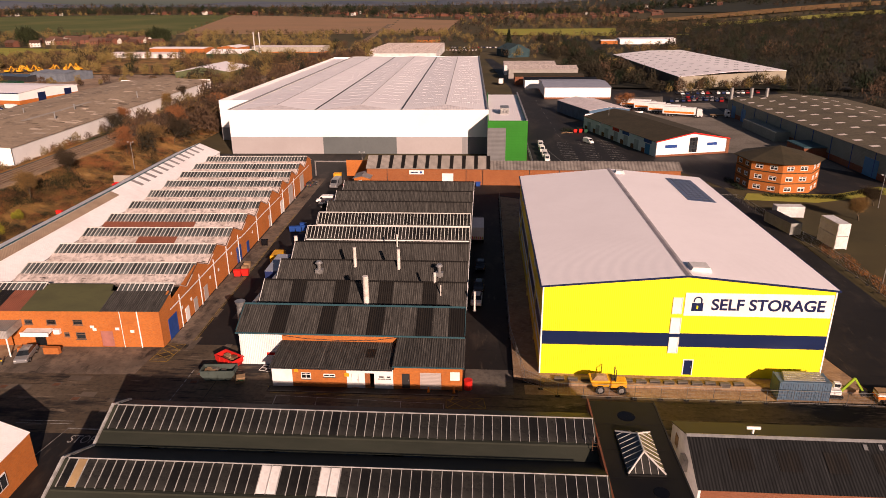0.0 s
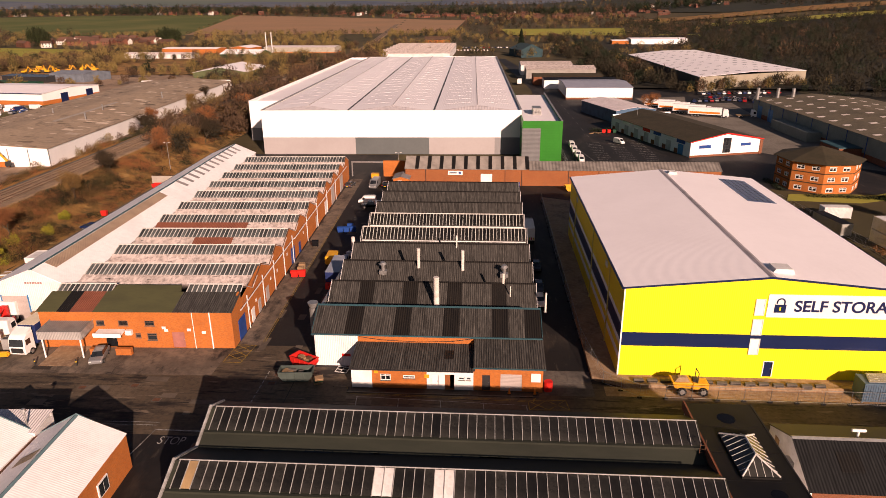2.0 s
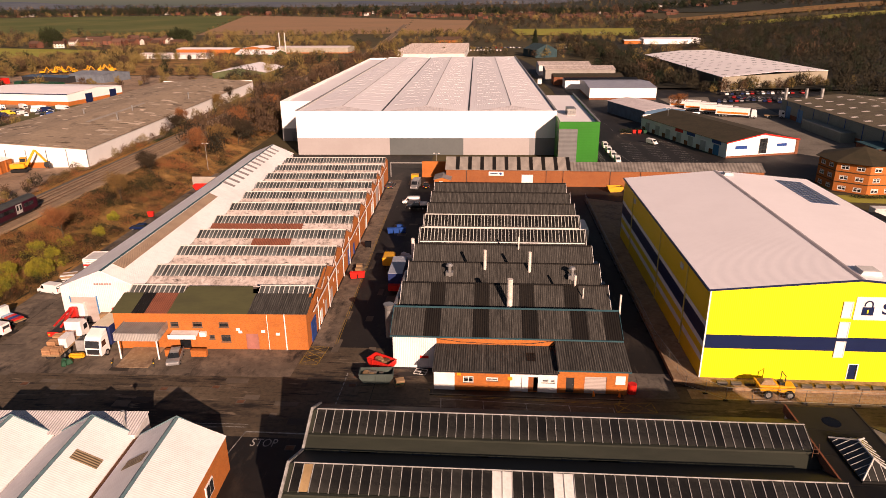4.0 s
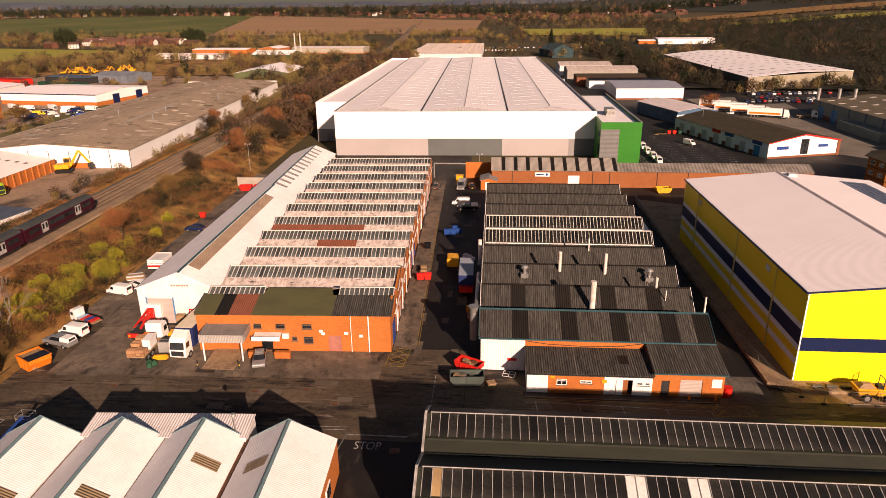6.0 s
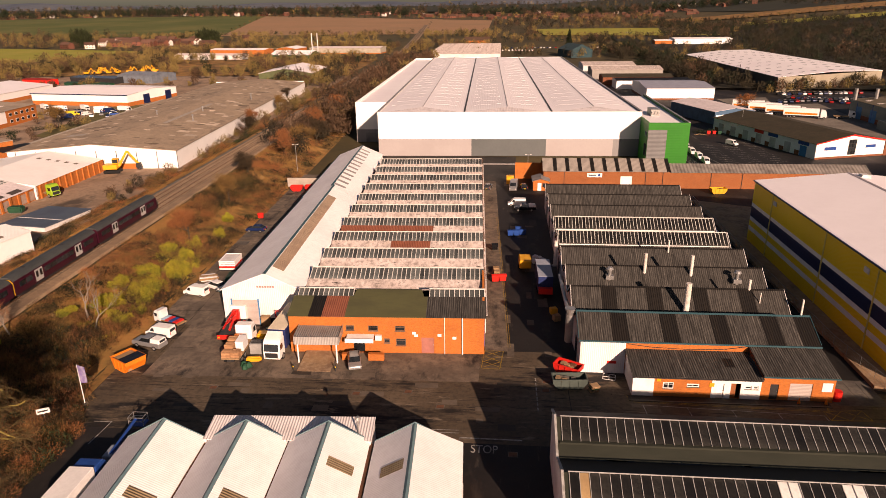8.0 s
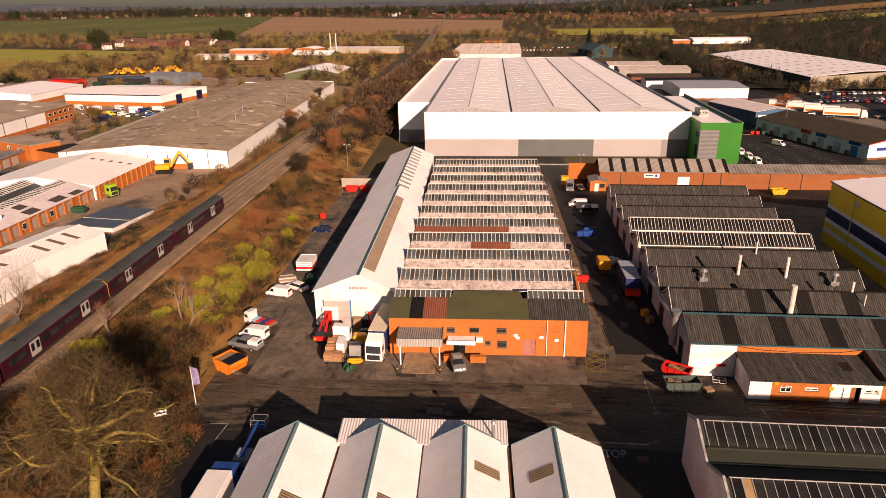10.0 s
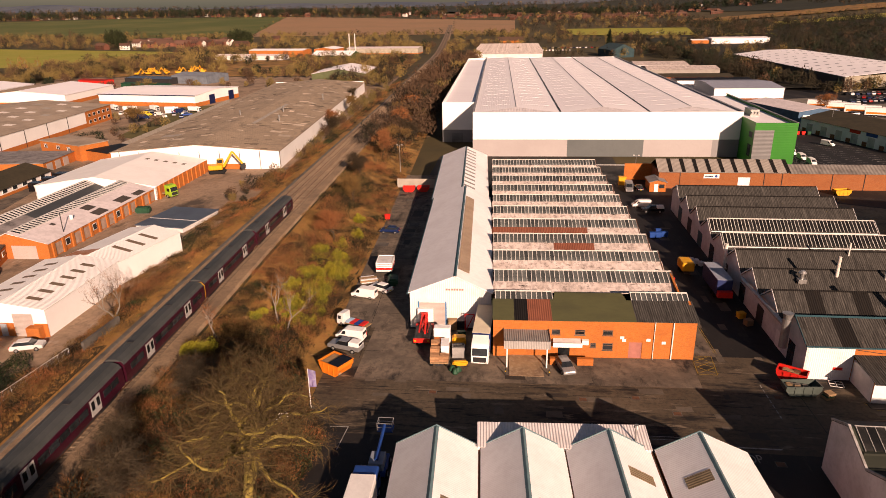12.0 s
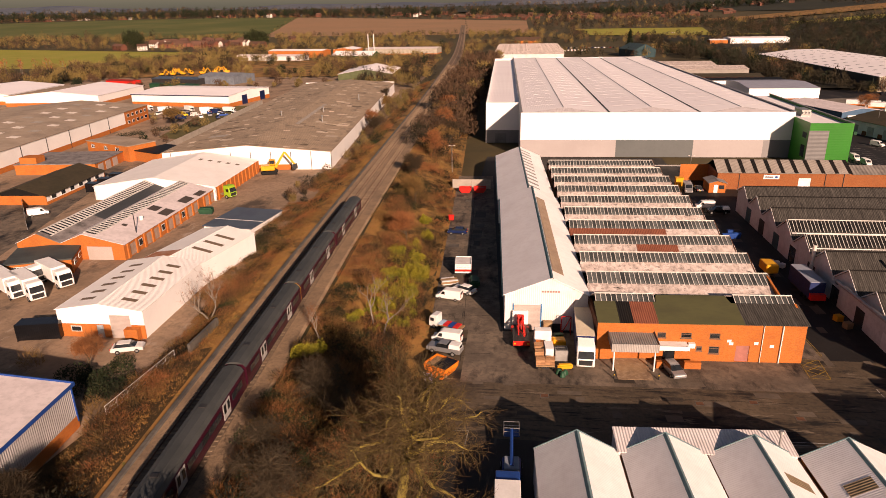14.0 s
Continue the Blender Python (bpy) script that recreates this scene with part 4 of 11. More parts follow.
# doors in the west wall
for y0, y1, h, mt in ((84.2, 86.2, 3.2, GREYPAINT), (88.5, 90.6, 2.4, WHITE), (96, 98.6, 2.8, DARK_STEEL), (104.5, 107, 2.8, GREYPAINT), (114, 117, 3.0, DARK_STEEL), (122.6, 125.4, 3.2, GREYPAINT), (131, 134, 3.0, TEAL), (139.5, 142.5, 3.2, DARK_STEEL), (148, 151, 3.2, TEAL)):
    part("door", box(WX0 - 0.06, WX0 - 0.005, y0, y1, 0, h), mt, works)
part("notice", box(-30.5, -29.3, WY0 - 0.06, WY0 - 0.025, 1.45, 1.85), RED, works, "small red and white notice")

# ---- the office annexe before the works ----
annexe = thing("office_annexe", "single storey brick annexe with low corrugated roof", "office")
AX0, AX1, AX2, AY = -28.1, -12.4, -3.9, 75.6
h1 = [(3.7, 5.0, 1.2, 2.1), (6.6, 8.1, 1.55, 2.0), (10.2, 11.1, 0.1, 2.15), (11.9, 13.1, 0.1, 2.25), (13.6, 14.4, 1.5, 2.0), (14.6, 15.2, 1.5, 2.0)]
part("wall", wall_bm(AX1 - AX0, 3.0, 0.25, h1), BRICK, annexe).matrix_basis = Matrix.Translation((AX0, AY, 0))
h2 = [(0.9, 1.9, 0.1, 2.3), (3.2, 5.9, 0.1, 2.5)]
part("wall", wall_bm(AX2 - AX1, 3.5, 0.25, h2), BRICK, annexe).matrix_basis = Matrix.Translation((AX1, AY, 0))
part("wall", box(AX0, AX0 + 0.25, AY + 0.25, WY0, 0, 3.0), OFFWHITE, annexe)
part("wall", box(AX2 - 0.25, AX2, AY + 0.25, WY0, 0, 3.5), BRICK, annexe)
part("white_panel", box(AX0 - 0.03, AX0 + 2.6, AY - 0.04, AY - 0.005, 0, 2.75), WHITE, annexe, "white painted wall panel")
part("white_panel", wall_bm(5.9, 2.85, 0.035, [(q[0] - 9.6, q[1] - 9.6, q[2], q[3]) for q in h1[2:]]), WHITE, annexe, "white entrance panelling").matrix_basis = Matrix.Translation((AX0 + 9.6, AY - 0.04, 0))
for q in h1[:2]:
    add_window(annexe, AX0 + q[0], AX0 + q[1], q[2], q[3], AY)
for q in h1[4:]:
    add_window(annexe, AX0 + q[0], AX0 + q[1], q[2], q[3], AY, 0)
add_door(annexe, AX0 + 10.2, AX0 + 11.1, 0.1, 2.15, AY, WHITE)
add_door(annexe, AX0 + 11.9, AX0 + 12.55, 0.1, 2.25, AY, M("brown_door", (0.35, 0.12, 0.04), rough=0.6))
add_door(annexe, AX1 + 0.9, AX1 + 1.9, 0.1, 2.3, AY, DARK_STEEL)
add_door(annexe, AX1 + 3.2, AX1 + 5.9, 0.1, 2.5, AY, PALE_DOOR, False, "pale roller shutter")
for k in range(8):
    xa, xb = lerp(AX0 - 0.2, AX1, k / 8), lerp(AX0 - 0.2, AX1, (k + 1) / 8)
    part("roof_sheet", slab([(xa, AY - 0.35, 3.05 + 0.01 * (k % 2)), (xb, AY - 0.35, 3.05 + 0.01 * (k % 2)), (xb, WY0, 3.75 + 0.01 * (k % 2)), (xa, WY0, 3.75 + 0.01 * (k % 2))], 0.08), DARK_ROOF, annexe)
part("rooflight", slab([(-16.4, 77.6, 3.36), (-15.2, 77.6, 3.36), (-15.2, 79.4, 3.58), (-16.4, 79.4, 3.58)], 0.03), DARK_ROOF2, annexe)
for k in range(5):
    xa, xb = lerp(AX1 - 0.2, AX2 + 0.3, k / 5), lerp(AX1 - 0.2, AX2 + 0.3, (k + 1) / 5)
    part("roof_sheet", slab([(xa, AY - 0.35, 3.62 + 0.01 * (k % 2)), (xb, AY - 0.35, 3.62 + 0.01 * (k % 2)), (xb, WY0, 4.6 + 0.01 * (k % 2)), (xa, WY0, 4.6 + 0.01 * (k % 2))], 0.08), DARK_ROOF, annexe)
part("wall", prism([(AY + 0.2, 3.0), (WY0, 3.5), (WY0, 4.5), (AY + 0.2, 3.5)], "x", AX1 - 0.12, AX1 - 0.01), BRICK_DARK, annexe)
part("gutter", box(AX1 - 0.2, AX2 + 0.3, AY - 0.5, AY - 0.36, 3.4, 3.55), TEAL, annexe)
part("gutter", box(AX0 - 0.2, AX1 - 0.21, AY - 0.5, AY - 0.36, 2.85, 3.0), DARK_STEEL, annexe)
part("cable", path_tube([(-28, 80.9, 4.5), (-25, 80.9, 4.1), (-20, 80.9, 3.9), (-15.5, 80.9, 4.1), (-12.6, 80.9, 4.6)], 0.04, 4), DARK_STEEL, annexe)
for x, z, w, h in ((2.9, 2.2, 0.5, 0.4), (9.3, 1.7, 0.6, 0.5)):
    part("notice", box(AX0 + x, AX0 + x + w, AY - 0.05, AY - 0.01, z, z + h), AMBER, annexe)
part("notice", box(AX1 + 7.0, AX1 + 8.2, AY - 0.05, AY - 0.01, 1.5, 2.7), WHITE, annexe, "white notice board with grey bars")
part("barrel", tube((AX2 + 0.75, AY + 0.6, 0), (AX2 + 0.75, AY + 0.6, 1.3), 0.55, 0.55, 14), RED, annexe, "red drum against the corner")

# ---- the brick works with twelve glazed ridges ----
brick = thing("brick_works", "long orange brick works with glazed ridged roofs", "factory", pose(-46.9, 85.0, 0, 0, 0, 1.9))
BW, BE, BV, BT, BB = 27.7, 5.8, 5.3, 7.1, 8.95
FR = 10
fh = [(-19.6, -18.4, 3.5, 4.3), (-16.4, -15.0, 3.5, 4.3), (-12.6, -11.2, 3.5, 4.3), (-14.2, -13.4, 1.6, 2.3), (-12.5, -11.1, 1.2, 2.3), (-8.9, -7.1, 0.05, 2.5), (-18.6, -17.0, 0.1, 2.2)]
part("wall", wall_bm(BW, BE, 0.3, [(BW + q[0], BW + q[1], q[2], q[3]) for q in fh]), BRICK, brick, "orange brick front wall").matrix_basis = Matrix.Translation((-BW, 0, 0))
for q in fh[:5]:
    add_window(brick, *q, 0.0, 0, DULL_FRAME)
add_door(brick, *fh[5], 0.0, M("faded_pink_door", (0.5, 0.2, 0.16), rough=0.6), True, "faded pink double door")
add_door(brick, *fh[6], 0.0, WINDOW, False)
part("gable_wall", prism([(0.3, 0), (4.6, 0), (4.6, 5.4), (4.2, 7.0), (0.3, BE)], "x", -0.3, 0), BRICK, brick)
y = 4.6
RID = []
for i in range(FR):
    yr = 14.9 + (i) * BB
    y1 = yr + BB * 0.46
    part("gable_wall", prism([(y, 0), (y1, 0), (y1, BV), (yr, BT), (y, BV)], "x", -0.3, 0), BRICK, brick, "orange brick gable wall")
    RID.append((y, yr, y1))
    y = y1
YEND = y
part("wall", box(-BW, -BW + 0.3, 0.3, YEND, 0, BV), BRICK_DARK, brick)
part("wall", box(-BW + 0.3, -0.3, YEND - 0.3, YEND, 0, BV), BRICK_DARK, brick)
# front block roof: a long slope in several coverings, glazed at its ridge
for xa, xb, mt in ((-BW - 0.1, -24.8, OLIVE_ROOF), (-24.8, -22.9, DARK_ROOF2), (-22.9, -19.6, RUST_ROOF), (-19.6, -8.2, OLIVE_ROOF), (-8.2, 0.25, DARK_ROOF)):
    part("roof_sheet", slab([(xa, -0.35, BE + 0.02), (xb, -0.35, BE + 0.02), (xb, 4.2, 6.95), (xa, 4.2, 6.95)], 0.08), mt, brick)
part("roof_sheet", slab([(-19.4, 3.0, 6.55), (-8.4, 3.0, 6.55), (-9.2, 6.1, 7.25), (-18.8, 6.1, 7.25)], 0.3), OLIVE_ROOF, brick)
part("roof_slope", slab([(-BW, 6.2, 7.2), (0.2, 6.2, 7.2), (0.2, 9.6, BV + 0.05), (-BW, 9.6, BV + 0.05)], 0.08), OLD_ROOF, brick)
lattice(brick, -BW + 0.3, -19.2, 4.1, 6.4, 6.2, 7.25, 11, GLAZING, BAR_WHITE)
lattice(brick, -8.0, 0.0, 4.1, 6.4, 6.2, 7.25, 11, GLAZING, BAR_WHITE)
for i, (ya, yr, yb) in enumerate(RID):
    if i == 0:
        ya = 9.6
    ym = lerp(ya, yr, 0.5)
    zm = lerp(BV, BT, 0.5)
    cuts = [(-BW, 0.25, OLD_ROOF)]
    if i == 3:
        cuts = [(-BW, -9.6, RUST_ROOF), (-9.6, 0.25, OLD_ROOF)]
    if i == 2:
        cuts = [(-BW, -16.8, OLD_ROOF), (-16.8, -9.6, RUST_ROOF), (-9.6, 0.25, OLD_ROOF)]
    for xa, xb, mt in cuts:
        n = max(1, round((xb - xa) / 2.4))
        for k in range(n):
            x0, x1 = lerp(xa, xb, k / n), lerp(xa, xb, (k + 1) / n)
            dz = 0.012 * (k % 2)
            part("roof_sheet", slab([(x0, ya, BV + 0.08 + dz), (x1, ya, BV + 0.08 + dz), (x1, ym, zm + 0.08 + dz), (x0, ym, zm + 0.08 + dz)], 0.07), mt, brick)
    part("roof_slope", slab([(-BW, yr, BT + 0.06), (0.2, yr, BT + 0.06), (0.2, yb, BV + 0.06), (-BW, yb, BV + 0.06)], 0.07), OLD_ROOF, brick)
    lattice(brick, -BW + 0.2, 0.0, ym, zm + 0.02, yr, BT + 0.02, 38 - (i > 5) * 4, GLAZING, BAR_WHITE)
    part("verge_trim", prism([(ya, BV + 0.02), (yr, BT + 0.02), (yb, BV + 0.02), (yb, BV + 0.2), (yr, BT + 0.22), (ya, BV + 0.2)], "x", 0.01, 0.12), RUSTY, brick)
# front wall fittings
for x, r in ((-3.1, 0.09), (-5.6, 0.05)):
    part("downpipe", tube((x, -0.12, 0), (x, -0.12, BE), r, r, 8), WHITE, brick, "white downpipe")
for x, z in ((-4.5, 2.3), (-8.4 - 1.5, 2.6), (-6.6, 2.7), (-10.2, 3.0)):
    part("notice", box(x, x + 0.55, -0.05, -0.01, z, z + 0.4), WHITE, brick)
porch = part("porch_roof", slab([(-19.4, -1.5, 2.75), (-15.6, -1.5, 2.75), (-15.6, 0, 2.95), (-19.4, 0, 2.95)], 0.25), OFFWHITE, brick, "flat white entrance porch")
part("fascia", box(-19.5, -15.5, -1.58, -1.5, 2.35, 3.0), WHITE, porch)
for x in (-19.9, -16.2):
    part("planter_wall", box(x, x + 2.2, -2.3, -1.7, 0, 1.0), BRICK, brick, "low brick planter wall")
part("air_unit", box(-15.4, -14.5, -0.5, -0.02, 2.2, 2.9), WHITE, brick, "white air conditioning unit")
# loading canopy
canopy = thing("loading_canopy", "corrugated steel loading canopy on pale posts", "canopy", pose(-72.9, 80.9, 0, 0, 0, 1.9))
part("roof", slab([(0, 0, 4.0), (6.0, 0, 4.0), (6.2, 5.2, 4.35), (-0.2, 5.2, 4.35)], 0.07), M("grey_canopy_sheet", (0.3, 0.29, 0.27), (0.22, 0.21, 0.2), 0.5, rough=0.6, corr=("X", 0.3, 0.06)), canopy)
part("fascia", box(-0.1, 6.1, -0.12, 0.0, 2.95, 4.12), M("pale_ribbed_fascia", (0.5, 0.47, 0.44), (0.4, 0.38, 0.36), 0.5, rough=0.6, corr=("X", 0.22, 0.04)), canopy)
for x in (-0.12, 6.1):
    part("side_fascia", prism([(0.0, 3.0), (4.0, 3.4), (4.0, 4.5), (0.0, 4.15)], "x", x, x + 0.06), STEEL, canopy)
for x in (0.3, 5.7):
    part("post", tube((x, 0.15, 0), (x, 0.15, 3.9), 0.11, 0.11, 8), WHITE, canopy)
part("ramp", slab([(0.6, -2.2, 0.06), (5.2, -2.2, 0.06), (5.2, 4.2, 0.25), (0.6, 4.2, 0.25)], 0.05), EARTH, canopy, "worn brown loading ramp")
for x in (0.1, 5.9):
    b = part("bollard", tube((x, -2.0, 0), (x, -2.0, 1.0), 0.09, 0.09, 8), DARK_STEEL, canopy)
    part("band", tube((x, -2.0, 0.55), (x, -2.0, 0.72), 0.095, 0.095, 8), YELLOW_PAINT, b)

# ---- the long white shed ----
shed = thing("white_shed", "long white sheeted shed with pale pitched roof", "shed", pose(-87.5, 92.1, 0, 0, 0, 2.2))
gable_house(shed, 12.4, 53.0, 5.9, 8.6, M("white_shed_sheeting", (0.74, 0.72, 0.7), (0.62, 0.6, 0.58), 0.3, (0.55, 0.53, 0.51), 1.5, 0.55, corr=("X", 0.3, 0.03)), PALE_ROOF_X, rx=6.9, trim=TEAL)
for x0, x1, z0, z1 in ((6.95, 8.6, 8.55, 7.79),):
    part("rooflight", slab([(7.3, 3, 8.62), (9.0, 3, 7.78), (9.0, 45, 7.78), (7.3, 45, 8.62)], 0.02), M("stained_rooflight", (0.5, 0.36, 0.24), (0.4, 0.28, 0.19), 0.4, rough=0.6, corr=("Y", 0.3, 0.04)), shed, "stained brown rooflight sheets")
part("door", box(1.4, 5.4, -0.06, -0.01, 0, 4.2), PALE_DOOR, shed, "pale sliding loading door")
part("door_frame", box(1.2, 1.4, -0.08, -0.01, 0, 4.4), SKYBLUE, shed)
part("door_frame", box(5.4, 5.6, -0.08, -0.01, 0, 4.4), SKYBLUE, shed)
for k in range(7):
    part("lettering_bar", box(5.5 + k * 0.4, 5.78 + k * 0.4, -0.05, -0.01, 6.25, 6.55), M("dull_red_letter", (0.5, 0.3, 0.27)), shed)
shed2 = thing("white_shed", "white sheeted shed with a rounded pale roof", "shed", pose(-90.0, 145.2, 0, 0, 0, 2.6))
gable_house(shed2, 12.4, 47.0, 5.6, 8.2, WHITE_CLAD, PALE_ROOF_X, rx=6.6, trim=TEAL)
for k in range(12):
    y = 2.5 + k * 3.6
    part("rooflight", slab([(6.9, y, 8.2), (9.4, y, 7.08), (9.4, y + 1.3, 7.08), (6.9, y + 1.3, 8.2)], 0.02), M("grey_rooflight", (0.42, 0.38, 0.36), rough=0.5), shed2)
part("gutter", box(-0.45, -0.27, -0.2, 47, 5.4, 5.6), TEAL, shed2)
part("gutter", box(-0.45, -0.27, -0.2, 53, 5.6, 5.82), TEAL, shed)

# ---- white gabled sheds in a row ----
row_trim = TEAL
GS = [(-82.1, 57.5), (-73.4, 57.8), (-64.8, 58.2), (-55.9, 58.5)]
for i, (x, y) in enumerate(GS):
    g = thing("gabled_shed", "white gabled shed with teal verge and ribbed roof", "shed", pose(x + 0.2, y - 40, 0, 0, 0, 2.6), "row of gabled sheds")
    gable_house(g, 8.3 if i < 3 else 9.0, 40.0, 4.1, 6.35, BRICK if i == 3 else WHITE_CLAD, PALE_ROOF_X, trim=TEAL_PALE, over=0.08, rx=4.15)
    part("verge_trim", prism([(-0.1, 4.0), (4.15, 6.3), (8.4, 4.0), (8.4, 4.22), (4.15, 6.58), (-0.1, 4.22)], "y", 40.1, 40.17), TEAL_PALE, g)
    if i < 3:
        part("valley_gutter", box(8.31, 8.69, 0, 39.9, 3.75, 3.95), RUSTY, g, "dark rusty valley gutter")
    for y0 in ((27.9,) if i in (2, 3) else (23.2,)):
        part("rooflight", slab([(5.1, y0 + 6, 5.95), (7.5, y0 + 6, 4.65), (7.5, y0 + 7.4, 4.65), (5.1, y0 + 7.4, 5.95)] if i != 3 else [(1.3, y0 + 5.5, 4.96), (3.5, y0 + 5.5, 6.14), (3.5, y0 + 7.0, 6.14), (1.3, y0 + 7.0, 4.96)], 0.01), M("tan_rooflight", (0.36, 0.26, 0.15), (0.28, 0.2, 0.11), 0.6, rough=0.6, corr=("Y", 0.3, 0.05)), g, "tan rooflight panel")
    if i == 3:
        for y0 in (33.5, 28.5, 23.0):
            w = part("window", box(9.0, 9.12, y0, y0 + 1.9, 1.3, 2.9), WHITE, g, "white framed window")
            part("pane", box(9.13, 9.15, y0 + 0.15, y0 + 0.9, 1.42, 2.78), WINDOW, w)
            part("pane", box(9.13, 9.15, y0 + 1.0, y0 + 1.75, 1.42, 2.78), WINDOW, w)
flat = thing("lean_to_roof", "low ribbed lean-to roof behind the gabled sheds", "canopy", pose(-75.45, 57.3, 0, 0, 0, 2.6))
part("roof", slab([(0, 0, 4.45), (17.6, 0, 4.45), (17.6, 3.6, 4.95), (0, 3.6, 4.95)], 0.08), M("pale_lean_to_sheet", (0.72, 0.67, 0.65), (0.6, 0.56, 0.54), 0.5, rough=0.55, corr=("X", 0.3, 0.06)), flat)
part("wall", box(0.1, 17.5, 3.25, 3.45, 0, 4.7), OFFWHITE, flat)
for x in (0.1, 17.3):
    part("wall", box(x, x + 0.2, 0.1, 3.25, 0, 4.4), OFFWHITE, flat)
vent = part("flue", tube((16.1, 1.2, 4.5), (16.1, 1.2, 6.4), 0.1, 0.1, 8), STEEL, flat)
part("cowl", tube((16.1, 1.2, 6.3), (16.1, 1.2, 6.6), 0.3, 0.2, 10), STEEL, vent)

# ---- the dark works with two glazed ridges in the foreground ----
nl = thing("northlight_works", "dark felted works with two long glazed ridges", "factory")
NX0, NX1 = -39.2, 9.6
for k, (yr, yf, yb) in enumerate(((59.5, 55.2, 62.6), (51.0, 46.6, 55.2))):
    zr, zv = 7.3, 5.4
    zb = zr - (yb - yr) * 0.44
    part("gable_wall", prism([(yf, 0), (yb, 0), (yb, zb), (yr, zr), (yf, zv)], "x", NX0, NX0 + 0.3), OFFWHITE, nl)
    part("gable_wall", prism([(yf, 0), (yb, 0), (yb, zb), (yr, zr), (yf, zv)], "x", NX1 - 0.3, NX1), BRICK_DARK, nl)
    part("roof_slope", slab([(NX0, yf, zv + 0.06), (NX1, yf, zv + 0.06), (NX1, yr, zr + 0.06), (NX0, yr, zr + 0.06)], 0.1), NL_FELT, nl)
    # the slope away from the sun is blackened, shade put into its colour
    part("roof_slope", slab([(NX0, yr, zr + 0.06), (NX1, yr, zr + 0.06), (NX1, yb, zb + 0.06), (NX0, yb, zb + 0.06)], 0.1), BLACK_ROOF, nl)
    t = 0.43
    ym, zm = lerp(yf, yr, t), lerp(zv, zr, t)
    sp = {1: M("tan_replaced_sheet", (0.5, 0.33, 0.16), rough=0.7), 20: OFFWHITE, 21: OFFWHITE, 26: OFFWHITE, 27: OFFWHITE} if k else None
    lattice(nl, NX0 + 0.6, NX1 - 0.2, ym, zm + 0.08, yr, zr + 0.08, 54, GLAZING_DARK, BAR_GREY, special=sp, bar=0.028, kerb=0.06)
    part("glazing_kerb", box(NX0 + 0.3, NX1 - 0.2, ym - 0.35, ym - 0.05, zm - 0.1, zm + 0.12), NL_FELT, nl)
    part("verge_trim", prism([(yf, zv + 0.1), (yr, zr + 0.1), (yb, zb + 0.1), (yb, zb + 0.3), (yr, zr + 0.32), (yf, zv + 0.3)], "x", NX0 - 0.12, NX0 + 0.12), BAR_GREY, nl)
part("valley_gutter", box(NX0 + 0.3, NX1, 54.7, 55.6, 5.42, 5.5), BLACK_ROOF, nl)
part("wall", box(NX0 + 0.3, NX1 - 0.3, 62.3, 62.6, 0, 5.9), BRICK_DARK, nl)

# flat roofed link and dark shed on its east side
link = thing("flat_roofed_link", "two storey block with flat black felt roof and glazed lantern", "outbuilding")
LZ = 6.3
# off-white chosen so the wall bounces pale light onto the dark shed's gable
part("wall", box(9.9, 16.4, 38, 64.2, 0, LZ), OFFWHITE, link)
for k in range(13):
    y0 = 38 + k * 2.02
    part("roof_felt", box(9.8, 16.5, y0, y0 + 2.0 + 0.03 * (k % 2), LZ, LZ + 0.1 + 0.012 * (k % 2)), BLACK_ROOF, link)
part("roof_edge", box(16.5, 16.62, 38, 64.3, LZ - 0.1, LZ + 0.16), DARK_STEEL, link)
part("parapet", box(9.62, 9.8, 38, 64.3, LZ - 0.6, LZ + 0.35), BRICK_DARK, link)
for x, y, r in ((14.0, 50.4, 0.7), (13.2, 61.6, 0.9), (11.2, 48.6, 0.4)):
    part("puddle", tube((x, y, LZ + 0.1), (x, y, LZ + 0.118), r, r, 14), M("wet_black_felt", (0.006, 0.006, 0.006), rough=0.12, bump=0.0), link, "black wet patch on the felt")
lant = part("lantern", box(11.55, 14.95, 52.4, 58.9, LZ + 0.1, LZ + 0.3), BLACK_ROOF, link, "hipped glazed roof lantern")
LB, LR = LZ + 0.31, LZ + 1.35
rp0, rp1 = (13.25, 54.3, LR), (13.25, 57.0, LR)
cs = [(11.6, 52.5, LB), (14.9, 52.5, LB), (14.9, 58.8, LB), (11.6, 58.8, LB)]
for q in ([cs[0], cs[1], rp0], [cs[1], cs[2], rp1, rp0], [cs[2], cs[3], rp1], [cs[3], cs[0], rp0, rp1]):
    part("pane", slab(q, 0.03), GLAZING_DARK, lant)
bm = bmesh.new()
for c, r in ((cs[0], rp0), (cs[1], rp0), (cs[2], rp1), (cs[3], rp1), (rp0, rp1)):
    add_tube(bm, c, r, 0.09, 0.09, 6)
part("hip_flashing", bm, BAR_WHITE, lant, "pale lead hips and ridge")
for x in (11.6, 14.9):
    for i in range(1, 9):
        y = 52.5 + 6.3 * i / 9
        t = min(1.0, (y - 52.5) / 1.8, (58.8 - y) / 1.8)
        part("glazing_bar", tube((x, y, LB + 0.02), (lerp(x, 13.25, t), y, lerp(LB, LR, t) + 0.02), 0.03, 0.03, 4), BAR_WHITE, lant)
for y, sg in ((52.5, 1), (58.8, -1)):
    for i in range(1, 5):
        x = 11.6 + 3.3 * i / 5
        t = 1 - abs(x - 13.25) / 1.65
        part("glazing_bar", tube((x, y, LB + 0.02), (x, y + sg * 1.8 * t, lerp(LB, LR, t) + 0.02), 0.03, 0.03, 4), BAR_WHITE, lant)
